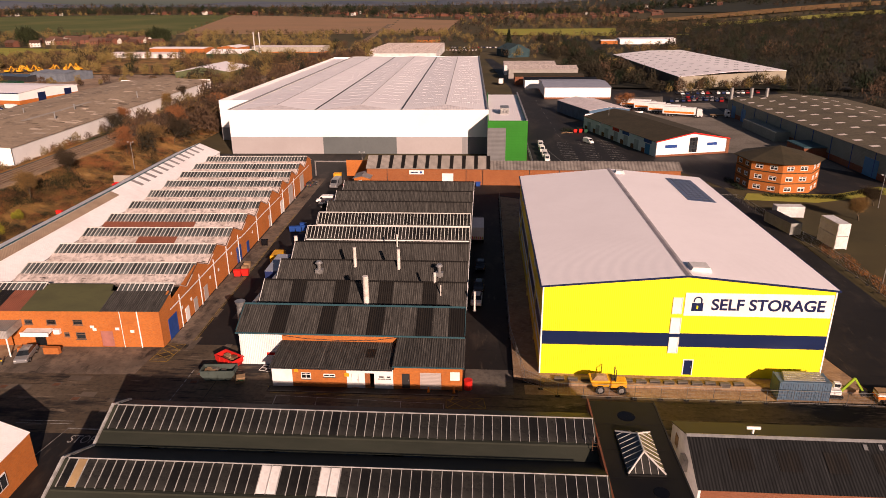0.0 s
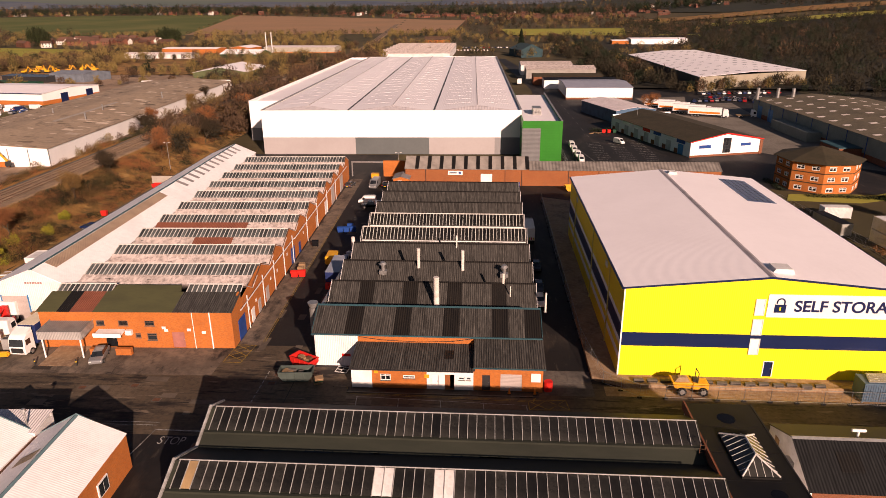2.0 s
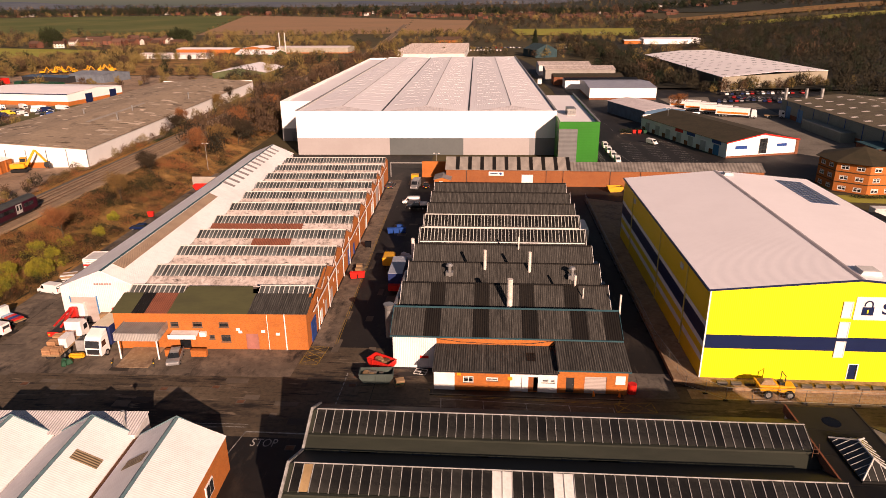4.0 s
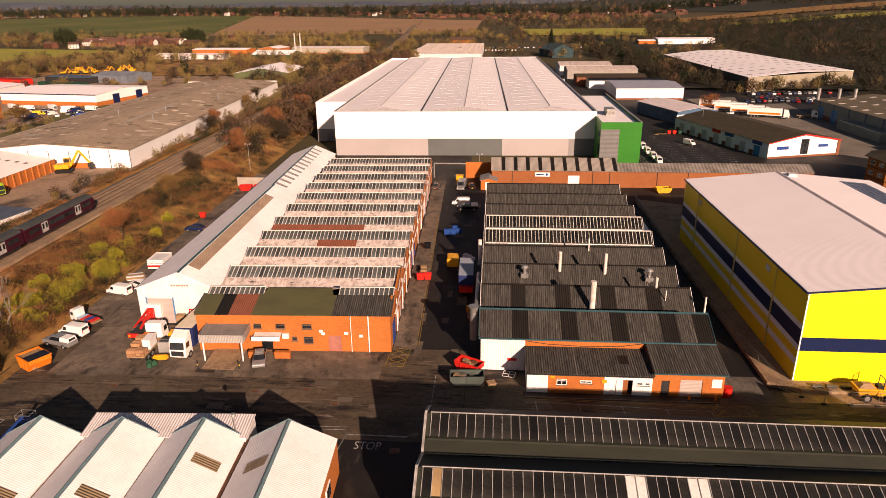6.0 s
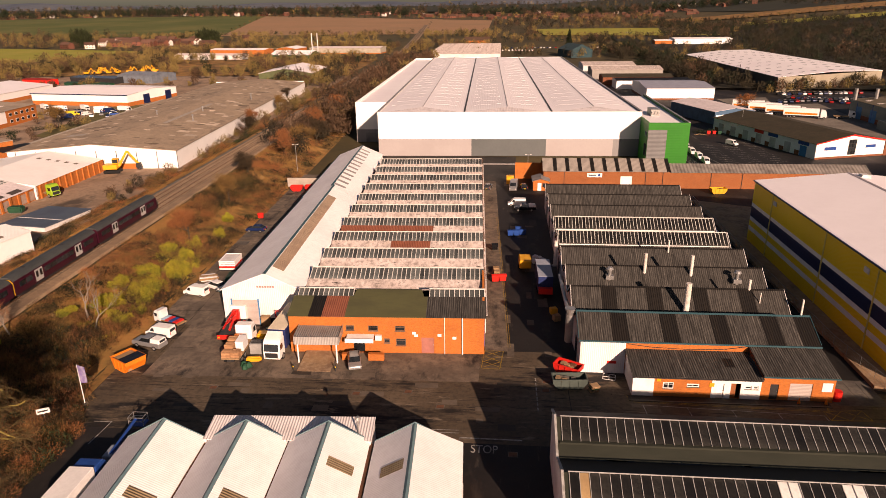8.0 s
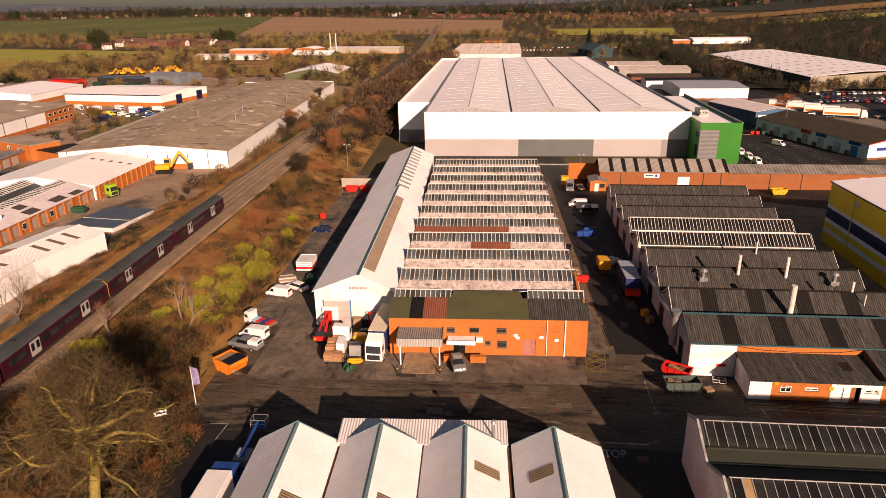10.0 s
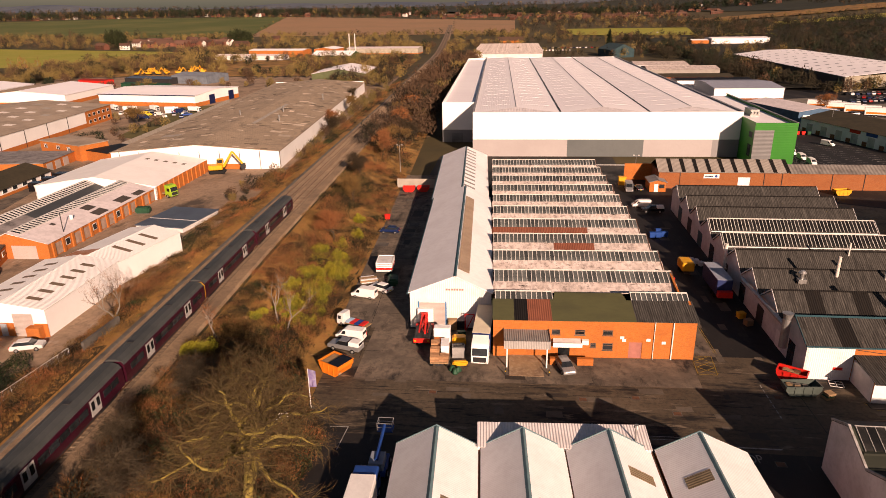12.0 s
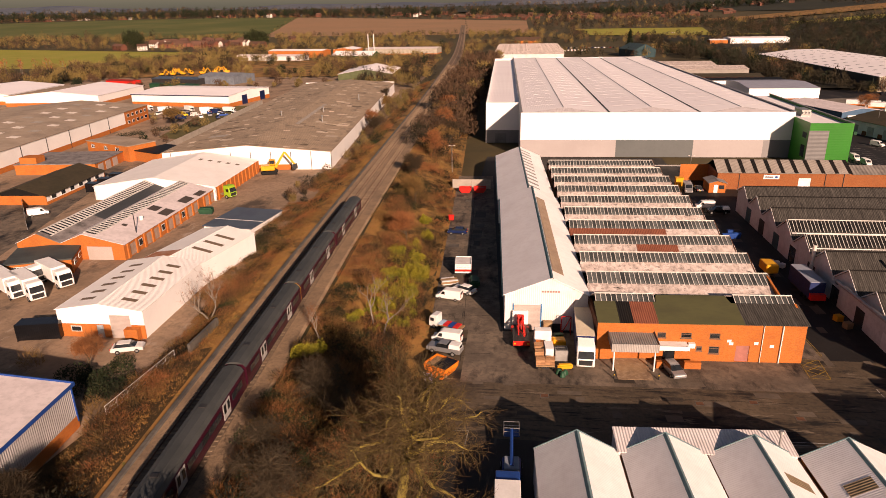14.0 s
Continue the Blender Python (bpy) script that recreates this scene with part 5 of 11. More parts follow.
ladder = thing("roof_ladder", "rusty steel hooped ladder at the roof edge", "ladder", pose(9.0, 56.2, LZ - 1.2))
for x in (0.0, 0.5):
    part("rail", path_tube([(x, 0, 0), (x, 0, 2.1), (x + 0.1, 0.3, 2.3), (x + 0.2, 0.6, 2.1)], 0.03, 5), RUSTY, ladder)
for k in range(5):
    part("rung", tube((0, 0, 0.3 + k * 0.4), (0.5, 0, 0.3 + k * 0.4), 0.02, 0.02, 5), RUSTY, ladder)
dark = thing("dark_shed", "low dark corrugated shed with pale gable wall", "shed", pose(18.4, 53.9, 0, 0, 0, -0.4))
part("wall", prism([(0, 0), (9.3, 0), (9.3, 4.75), (4.6, 6.6), (0, 4.25)], "x", 0, 0.25), OFFWHITE, dark, "pale rendered gable wall")
part("wall", prism([(0, 0), (9.3, 0), (9.3, 4.75), (4.6, 6.6), (0, 4.25)], "x", 39.75, 40), OFFWHITE, dark)
part("wall", box(0.25, 39.75, 0, 0.25, 0, 4.2), BRICK_DARK, dark)
part("wall", box(0.25, 39.75, 9.05, 9.3, 0, 4.7), BRICK_DARK, dark)
for k in range(16):
    xa, xb = -0.12 + k * 2.515, -0.12 + (k + 1) * 2.515
    dz = 0.012 * (k % 2)
    part("roof_sheet", slab([(xa, -0.3, 4.18 + dz), (xb, -0.3, 4.18 + dz), (xb, 4.6, 6.7 + dz), (xa, 4.6, 6.7 + dz)], 0.08), BLACK_SHEET_ROOF, dark)
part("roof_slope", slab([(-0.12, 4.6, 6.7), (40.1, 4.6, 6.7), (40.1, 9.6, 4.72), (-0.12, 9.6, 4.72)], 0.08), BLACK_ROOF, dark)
part("ridge_cap", prism([(4.35, 6.6), (4.6, 6.79), (4.85, 6.64)], "x", -0.14, 40.1), STEEL, dark)
for k in range(8):
    x, sl = 3.4 + k * 4.35, 2.52 / 4.9
    z = lambda y: 4.24 + (y + 0.3) * sl
    part("rooflight", slab([(x, 1.5, z(1.5)), (x + 2.1, 1.5, z(1.5)), (x + 2.1, 3.3, z(3.3)), (x, 3.3, z(3.3))], 0.02), DARK_ROOF2, dark, "dark ribbed rooflight")
for x, y in ((16.0, 3.6), (17.4, 3.65)):
    part("roof_patch", slab([(x, y, 6.3), (x + 0.35, y, 6.3), (x + 0.35, y + 0.5, 6.56), (x, y + 0.5, 6.56)], 0.04), STEEL, dark, "small bright roof patch")
v = part("roof_ventilator", tube((6.4, 5.4, 6.3), (6.4, 5.4, 7.0), 0.12, 0.12, 10), WHITE, dark, "white tee shaped roof vent")
part("cap", tube((5.75, 5.4, 7.08), (7.05, 5.4, 7.08), 0.16, 0.16, 10), WHITE, v)
part("duct", path_tube([(22.0, 3.6, 6.2), (22.0, 3.2, 7.0), (24.6, 0.6, 6.2)], 0.32, 12), STEEL, dark, "galvanised roof duct")
part("window", box(-0.06, -0.005, 6.9, 7.8, 3.3, 4.6), WOOD, dark, "boarded gable opening")
part("vent_hood", prism([(3.4, 3.2), (4.6, 3.2), (4.6, 4.5), (3.4, 4.5)], "x", -0.45, -0.005), STEEL, dark, "pale steel wall vent")
part("door", box(-0.05, -0.005, 1.0, 2.2, 0, 2.3), PALE_DOOR, dark)

# ---- far brick range across the yard's end ----
rng = thing("brick_range", "long single storey brick range with sheeted roof", "factory", Matrix.Translation((-33.3, 178.2, 0)))
part("wall", wall_bm(84, 4.5, 0.3, [(20.5, 23.6, 0.2, 3.2), (66.5, 69, 0.1, 3.4)]), BRICK_MID, rng)
part("wall", box(0, 0.3, 0.3, 10, 0, 4.5), BRICK_MID, rng)
part("wall", box(83.7, 84, 0.3, 10, 0, 4.5), BRICK_MID, rng)
part("wall", box(0, 84, 10, 10.3, 0, 4.5), BRICK_MID, rng)
for k in range(10):
    x0, x1 = lerp(-0.2, 33.0, k / 10), lerp(-0.2, 33.0, (k + 1) / 10)
    part("roof_sheet", slab([(x0, -0.3, 4.5), (x1, -0.3, 4.5), (x1, 5, 7.0), (x0, 5, 7.0)], 0.08), M("pale_range_sheet", (0.42, 0.37, 0.32), (0.33, 0.29, 0.25), 0.5, rough=0.7, corr=("X", 0.3, 0.05)), rng)
    part("rooflight", slab([(x1 - 0.5, -0.2, 4.56), (x1 + 0.5, -0.2, 4.56), (x1 + 0.5, 4.9, 7.05), (x1 - 0.5, 4.9, 7.05)], 0.03), DARK_ROOF2, rng)
# this back slope and the next carry their shade as near black colour
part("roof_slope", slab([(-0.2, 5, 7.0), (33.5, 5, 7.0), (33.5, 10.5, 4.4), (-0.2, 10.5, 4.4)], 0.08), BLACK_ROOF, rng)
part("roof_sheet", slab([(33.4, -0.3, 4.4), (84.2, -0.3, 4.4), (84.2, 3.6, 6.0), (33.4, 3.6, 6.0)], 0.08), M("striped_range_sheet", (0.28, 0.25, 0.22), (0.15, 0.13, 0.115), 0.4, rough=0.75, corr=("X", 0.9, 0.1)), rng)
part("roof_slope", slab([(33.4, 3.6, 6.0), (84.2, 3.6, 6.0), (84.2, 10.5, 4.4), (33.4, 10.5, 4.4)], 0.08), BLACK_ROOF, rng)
part("door", box(20.5, 23.6, 0.1, 0.2, 0.2, 3.2), WHITE, rng, "white loading door")
part("door", box(66.5, 69, 0.1, 0.2, 0.1, 3.4), WHITE, rng)
sg = part("sign_board", box(11.6, 15.6, -0.08, -0.01, 2.9, 4.0), WHITE, rng, "white company sign")
part("sign_mark", box(12.0, 14.0, -0.1, -0.081, 3.3, 3.6), NAVY, sg)
part("sign_mark", tube((14.8, -0.1, 3.45), (14.8, -0.081, 3.45), 0.35, 0.35, 12), BLUE, sg)
for x in (5.5, 27, 31.5, 44, 52):
    part("downpipe", box(x, x + 0.12, -0.12, -0.01, 0, 4.4), DARK_STEEL, rng)

# ---- the large distribution warehouse ----
big = thing("distribution_warehouse", "vast pale distribution warehouse with grey lower walls", "warehouse", pose(-85.2, 217.0, 0, 0, 0, 1.2))
GW, GD, GH = 85.0, 245.0, 14.4
part("wall", box(0, GW, 0, 0.3, 5.6, GH), WHITE_CLAD, big, "white upper cladding")
for x0, x1, mt in ((0, 30.7, PINKGREY), (30.7, 55.0, SLATE_CLAD), (55.0, 76.5, PINKGREY), (76.5, GW, GREY_CLAD)):
    part("wall", box(x0, x1, 0.02, 0.3, 0, 5.6), mt, big)
part("wall", box(0, 0.3, 0.3, GD, 0, GH), WHITE_CLAD, big)
part("wall", box(GW - 0.3, GW, 0.3, GD, 0, GH), GREY_CLAD, big)
part("wall", box(0.3, GW - 0.3, GD - 0.3, GD, 0, GH), WHITE_CLAD, big)
sp = GW / 3
for i in range(3):
    xa, xm, xb = sp * i + (0.4 if i == 0 else 0), sp * (i + 0.5), sp * (i + 1) - (0.4 if i == 2 else 0)
    zl, zh = 14.1, 15.0
    part("roof", slab([(xa, 0.4, zl), (xm, 7.5, zh), (xm, GD - 7.5, zh), (xa, GD - 0.4, zl)], 0.1), WH_ROOF, big)
    part("roof", slab([(xm, 7.5, zh), (xb, 0.4, zl), (xb, GD - 0.4, zl), (xm, GD - 7.5, zh)], 0.1), WH_ROOF, big)
    part("roof_hip", slab([(xa, 0.4, zl), (xb, 0.4, zl), (xm, 7.5, zh)], 0.1), M("grey_hip_sheet", (0.72, 0.66, 0.65), rough=0.5, corr=("X", 0.5, 0.05)), big)
    part("roof_hip", slab([(xa, GD - 0.4, zl), (xb, GD - 0.4, zl), (xm, GD - 7.5, zh)], 0.1), WH_ROOF, big)
    part("ridge_cap", tube((xm, 7.5, zh), (xm, GD - 7.5, zh), 0.16, 0.16, 6), PINKGREY, big)
    if i < 2:
        part("valley_gutter", box(xb - 0.27, xb + 0.27, 1, GD - 1, zl - 0.1, zl + 0.12), DARK_STEEL, big, "dark valley gutter")
for x in (0.0, GW - 0.5):
    part("parapet", box(x - 0.05, x + 0.55, -0.05, GD, GH, GH + 0.25), GREY_CLAD, big)
SKYLIGHT = M("dull_roof_skylight", (0.8, 0.74, 0.74), (0.72, 0.67, 0.67), 0.2, rough=0.5)
for i in range(6):
    xm = sp * (i // 2 + 0.5)
    sd = -1 if i % 2 else 1
    for j in range(22):
        y0 = 16 + j * 10
        xs_, zs_ = [xm + sd * d for d in (2.0, 11.5)], [15.03 - 0.9 * d / (sp / 2) for d in (2.0, 11.5)]
        part("skylight", slab([(xs_[0], y0, zs_[0]), (xs_[1], y0, zs_[1]), (xs_[1], y0 + 1.1, zs_[1]), (xs_[0], y0 + 1.1, zs_[0])], 0.03), SKYLIGHT, big)
wing = thing("warehouse_wing", "white side wing of the warehouse with loading door", "warehouse", pose(-97.6, 241, 0, 0, 0, 1.2))
part("wall", box(0, 12, 0, 0.3, 4.6, 14.4), WHITE_CLAD, wing)
part("wall", box(0, 12, 0.02, 0.3, 0, 4.6), GREY_CLAD, wing)
part("wall", box(0, 0.3, 0.3, 215, 0, 14.4), WHITE_CLAD, wing)
part("roof", box(0.3, 12, 0.3, 215, 13.2, 13.4), WH_ROOF, wing)
part("wall", box(0.3, 12, 214.7, 215, 0, 14.4), WHITE_CLAD, wing)
part("door", box(3.4, 7.4, -0.06, 0.0, 0, 3.4), M("grey_roller_door", (0.25, 0.245, 0.245), corr=("Z", 0.25, 0.02)), wing)
gb = thing("green_entrance_block", "bright green clad corner block with grey panel", "warehouse", pose(-0.5, 206.3, 0, 0, 0, 0.0))
part("wall", box(0.0, 0.3, 0.3, 70, 0, 12.9), GREEN_CLAD, gb)
part("wall", box(0, 5.6, 0, 0.3, 10.7, 12.9), GREEN_CLAD, gb)
part("wall", box(5.6, 12.2, 0, 0.3, 0, 12.9), GREEN_CLAD, gb, "green front cladding")
part("wall", box(0, 5.6, 0.0, 0.3, 0, 10.7), M("ribbed_grey_panel", (0.2, 0.2, 0.2), (0.17, 0.17, 0.17), rough=0.5, corr=("Z", 0.4, 0.03)), gb, "ribbed grey panel")
part("wall", box(11.9, 12.2, 0.3, 70, 0, 12.9), GREEN_CLAD, gb)
part("roof", box(0.3, 11.9, 0.3, 70, 11.9, 12.1), WH_ROOF, gb)
part("parapet", box(11.7, 12.25, 0, 70, 12.9, 13.05), GREY_CLAD, gb)
for z0, z1 in ((8.2, 9.8), (2.4, 6.0)):
    part("window", box(-0.05, -0.005, 1.6, 4.4, z0, z1), WINDOW, gb)
pl = part("roof_plant", box(4.2, 7.0, 18, 24, 12.1, 14.2), STEEL, gb, "galvanised rooftop plant")
for i in range(3):
    part("duct", tube((4.6 + i, 18, 13.2), (4.6 + i, 17.2, 13.2), 0.35, 0.35, 10), STEEL, pl)

# ---- west estate across the railway (yard level 2 m) ----
WZ = 2.0
RUSTROOF = M("patched_asbestos_roof", (0.48, 0.375, 0.275), (0.35, 0.27, 0.2), 0.12, (0.56, 0.46, 0.36), 0.5, 0.9, fine_amount=0.5, corr=("X", 0.5, 0.05))
WHITE_ROOF = M("white_sheet_roof", (0.92, 0.88, 0.83), (0.86, 0.82, 0.77), 0.2, (0.8, 0.76, 0.7), 1.0, 0.5, corr=("Y", 0.35, 0.02), fine_amount=0.3)
LILAC_ROOF = M("pale_lilac_grey_roof", (0.7, 0.62, 0.61), (0.6, 0.53, 0.52), 0.3, (0.48, 0.42, 0.41), 1.2, 0.8, fine_amount=0.5)


PALE_SHEET = M("pale_rooflight_sheet", (0.78, 0.7, 0.62), (0.68, 0.6, 0.52), 0.6, rough=0.6)


def rooflights(root, rows, material, label=""):
    for p in rows:
        part("rooflight", slab(p, 0.02), material, root, label)


a = thing("white_shed", "white roofed workshop with orange brick base and roof panels", "workshop", pose(-152.3, 81.0, WZ, 0, 0, 1.0))
gable_house(a, 13.2, 19.5, 4.3, 5.3, WHITE_CLAD, WHITE_ROOF, over=0.15)
part("brick_base", box(-0.04, 9.0 - 1.0, -0.08, -0.005, 0, 2.1), BRICK, a)
part("brick_base", box(11.2, 13.25, -0.08, -0.005, 0, 2.1), BRICK, a)
part("door", box(8.1, 11.1, -0.1, -0.005, 0, 3.6), PALE_DOOR, a, "pale roller shutter door")
part("door", box(5.9, 6.9, -0.12, -0.085, 0, 2.0), M("pale_blue_door", (0.45, 0.5, 0.55)), a)
w = part("window", box(1.9, 3.5, -0.13, -0.085, 0.9, 1.8), WHITE, a)
part("pane", box(2.0, 3.4, -0.15, -0.131, 1.0, 1.7), WINDOW, w)
part("brick_box", box(10.6, 12.6, -1.2, -0.1, 0, 1.9), BRICK, a)
tan = M("brown_rooflight", (0.25, 0.18, 0.12), (0.2, 0.14, 0.09), 0.8, rough=0.6)
for k in range(6):
    y = 2.2 + k * 2.7
    s = 1.0 / 6.6
    for x0, x1 in ((2.4, 4.6), (8.9, 11.1)):
        z0 = 4.42 + (x0 if x0 < 6.6 else 13.2 - x0) * s
        z1 = 4.42 + (x1 if x1 < 6.6 else 13.2 - x1) * s
        rooflights(a, [[(x0, y, z0), (x1, y, z1), (x1, y + 0.9, z1), (x0, y + 0.9, z0)]], tan)
b = thing("white_shed", "white roofed shed with rust stained end", "workshop", pose(-150.9, 102.6, WZ, 0, 0, -10))
gable_house(b, 11.6, 17.0, 4.0, 5.0, WHITE_CLAD, WHITE_ROOF, over=0.15)
part("roof_stain_sheet", slab([(0, -0.1, 4.12), (5.75, -0.1, 5.12), (5.75, 3.2, 5.12), (0, 3.2, 4.12)], 0.01), M("rust_stained_sheet", (0.55, 0.22, 0.1), (0.7, 0.5, 0.38), 0.35, rough=0.7), b)
for y in (4.5, 8.0, 11.5):
    rooflights(b, [[(6.6, y, 4.99), (10.4, y, 4.34), (10.4, y + 0.9, 4.34), (6.6, y + 0.9, 4.99)]], tan)
f = thing("flat_roofed_store", "low store with slate blue flat roof", "outbuilding", pose(-153.5, 130.0, WZ, 0, 0, -8))
part("wall", box(0.2, 11.6, 0.2, 14.0, 0, 1.0), OFFWHITE, f)
part("roof", box(0, 11.8, 0, 14.2, 1.0, 1.2), M("slate_blue_roof", (0.1, 0.13, 0.17), (0.08, 0.1, 0.14), 0.3, rough=0.6), f)
part("joint", box(0, 11.8, 5.0, 5.3, 1.2, 1.23), OFFWHITE, f)

c = thing("brick_workshop", "orange brick workshop with twin gables and glazed strips", "factory", pose(-160.3, 111.6, WZ, 0, 0, 1.2))
SLATE_SHEET = M("dark_slate_grey_sheet", (0.07, 0.075, 0.078), (0.055, 0.06, 0.062), 0.3, rough=0.6)
MOTTLED = M("mottled_grey_sheet", (0.3, 0.27, 0.26), (0.12, 0.11, 0.105), 0.35, (0.42, 0.38, 0.36), 1.2, 0.8, fine_amount=0.5)
CL = 41.0
part("gable_wall", prism([(-12.6, 0), (0, 0), (0, 3.1), (-7, 4.95), (-8.8, 4.95), (-12.6, 3.3)], "y", 0, 0.3), BRICK, c)
part("gable_wall", prism([(-21.6, 0), (-12.6, 0), (-12.6, 3.3), (-16.6, 4.95), (-18.0, 4.95), (-21.6, 3.1)], "y", 0, 0.3), BRICK, c)
part("gable_wall", prism([(-21.6, 0), (0, 0), (0, 3.1), (-8, 5.0), (-12.6, 3.3), (-17.2, 5.0), (-21.6, 3.1)], "y", CL, CL + 0.3), BRICK, c)
for xa, za, xb, zb, mt in ((-8.0, 5.2, 0.25, 3.15, LILAC_ROOF), (-21.8, 3.15, -17.2, 5.2, LILAC_ROOF)):
    part("roof", slab([(xa, -0.1, za), (xb, -0.1, zb), (xb, CL + 0.4, zb), (xa, CL + 0.4, za)], 0.08), mt, c)
part("roof", slab([(-12.6, -0.1, 3.35), (-8.0, -0.1, 5.2), (-8.0, CL + 0.4, 5.2), (-12.6, CL + 0.4, 3.35)], 0.08), LILAC_ROOF, c)
part("roof", slab([(-17.2, -0.1, 5.2), (-12.6, -0.1, 3.35), (-12.6, 15, 3.35), (-17.2, 15, 5.2)], 0.08), MOTTLED, c)
part("roof", slab([(-17.2, 15, 5.2), (-12.6, 15, 3.35), (-12.6, CL + 0.4, 3.35), (-17.2, CL + 0.4, 5.2)], 0.08), SLATE_SHEET, c, "plain dark slate grey sheeting")
for xr, dz in ((-8.0, 0.25), (-17.2, 0.4)):
    zr = 5.26
    part("glazing_kerb", slab([(xr - 0.25, 1, zr + 0.03), (xr + 0.1, 1, zr + 0.03), (xr + 0.1, CL, zr + 0.03), (xr - 0.25, CL, zr + 0.03)], 0.1), BAR_WHITE, c)
    part("glazing_kerb", slab([(xr + 2.1, 1, zr - dz * 2.1 + 0.04), (xr + 2.3, 1, zr - dz * 2.3 + 0.04), (xr + 2.3, CL, zr - dz * 2.3 + 0.04), (xr + 2.1, CL, zr - dz * 2.1 + 0.04)], 0.1), BAR_WHITE, c)
    for j in range(39):
        y = 1.2 + j * 1.02
        part("pane", slab([(xr + 0.1, y, zr - dz * 0.1), (xr + 2.1, y, zr - dz * 2.1), (xr + 2.1, y + 0.55, zr - dz * 2.1), (xr + 0.1, y + 0.55, zr - dz * 0.1)], 0.03), GLAZING_DARK, c)
        part("glazing_bar", slab([(xr + 0.1, y + 0.55, zr + 0.05 - dz * 0.1), (xr + 2.1, y + 0.55, zr + 0.05 - dz * 2.1), (xr + 2.1, y + 1.0, zr + 0.05 - dz * 2.1), (xr + 0.1, y + 1.0, zr + 0.05 - dz * 0.1)], 0.05), BAR_WHITE, c)
part("wall", box(-0.3, 0, 0.3, CL, 0, 3.1), BRICK, c)
part("wall", box(-21.6, -21.3, 0.3, CL, 0, 3.1), BRICK, c)
RENDERED = M("worn_pink_render", (0.5, 0.36, 0.29), (0.4, 0.27, 0.2), 0.5, (0.32, 0.2, 0.14), 2.0, 0.85, fine_amount=0.5)
for j in range(13):
    part("pier", box(0.0, 0.28, 1.0 + j * 3.1, 1.7 + j * 3.1, 0, 3.0), BRICK, c)
    if j % 3 != 1:
        part("wall_panel", box(0.004, 0.06, 1.8 + j * 3.1, 4.0 + j * 3.1, 0.2, 2.5), RENDERED, c, "worn rendered panel")
for j in (1, 4, 7):
    w = part("window", box(0.01, 0.1, 2.1 + j * 3.1, 3.5 + j * 3.1, 1.0, 2.4), WHITE, c)
    part("pane", box(0.1, 0.12, 2.2 + j * 3.1, 3.4 + j * 3.1, 1.1, 2.3), WINDOW, w)
part("door", box(-7.4, -2.4, -0.06, -0.005, 0, 2.7), PALE_DOOR, c, "wide pale roller shutter")
part("roof_ventilator", tube((-3.2, 13, 4.0), (-3.2, 13, 4.9), 0.3, 0.4, 10), WHITE, c)
part("flue", tube((-0.9, 6.5, 3.2), (-0.9, 6.5, 7.4), 0.09, 0.09, 8), DARK_STEEL, c)
DARK_SHEET = M("dark_patch_sheet", (0.1, 0.08, 0.068), (0.07, 0.058, 0.05), 0.8)
for x0, x1, y0, y1 in ((-5.2, -3.2, 19, 22), (-2.4, -0.3, 18, 22), (-2.6, -0.5, 27.5, 32), (-1.8, -0.2, 34, 38), (-4.8, -3.8, 8.0, 9.0)):
    zc = lambda x: 5.25 + (x + 8) * -2.05 / 8.25
    part("roof_sheet", slab([(x0, y0, zc(x0)), (x1, y0, zc(x1)), (x1, y1, zc(x1)), (x0, y1, zc(x0))], 0.02), DARK_SHEET, c, "dark replaced roof sheet")
lo = thing("flat_roofed_office", "flat roofed orange brick office", "office", pose(-176.5, 100.5, WZ, 0, 0, 22))
part("wall", wall_bm(11.0, 2.7, 0.25, [(1.2, 3.6, 1.1, 2.2), (4.6, 7.0, 1.1, 2.2)]), BRICK, lo)
for q in ((1.2, 3.6), (4.6, 7.0)):
    add_window(lo, q[0], q[1], 1.1, 2.2, 0, 2)
part("wall", box(10.75, 11.0, 0.25, 9.0, 0, 2.7), BRICK, lo)
part("wall", box(0, 0.25, 0.25, 9.0, 0, 2.7), BRICK, lo)
part("roof", box(-0.2, 11.2, -0.2, 9.2, 2.7, 2.95), M("grey_green_flat_roof", (0.09, 0.1, 0.09), (0.06, 0.065, 0.06), 0.3, rough=0.6), lo)
for y in (1.5, 5.0):
    w = part("window", box(11.0, 11.08, y, y + 1.8, 1.1, 2.1), WHITE, lo)
    part("pane", box(11.08, 11.1, y + 0.12, y + 1.68, 1.22, 1.98), WINDOW, w)
d = thing("white_shed", "pale roofed workshop behind the brick gables", "workshop", pose(-160.6, 153.3, WZ, 0, 0, 1.6))
part("wall", box(-0.3, 0, 0, 31, 0, 3.6), BRICK, d)
for j in range(11):
    part("pier", box(0.0, 0.28, 1.0 + j * 2.7, 1.5 + j * 2.7, 0, 3.5), BRICK, d)
part("wall", box(-32, -31.7, 0, 29, 0, 3.6), WHITE_CLAD, d)
part("wall", prism([(-32, 0), (0, 0), (0, 3.6), (-16, 5.8), (-32, 3.6)], "y", -0.0, 0.3), WHITE_CLAD, d)
part("roof", slab([(-16, -0.2, 5.9), (0.2, -0.2, 3.6), (0.2, 31, 3.6), (-16, 31, 5.9)], 0.1), WHITE_ROOF, d)
part("roof", slab([(-32.2, -0.2, 3.6), (-16, -0.2, 5.9), (-16, 31, 5.9), (-32.2, 31, 3.6)], 0.1), WHITE_ROOF, d)
part("wall", prism([(-32, 0), (0, 0), (0, 3.6), (-16, 5.8), (-32, 3.6)], "y", 30.7, 31), BRICK, d)
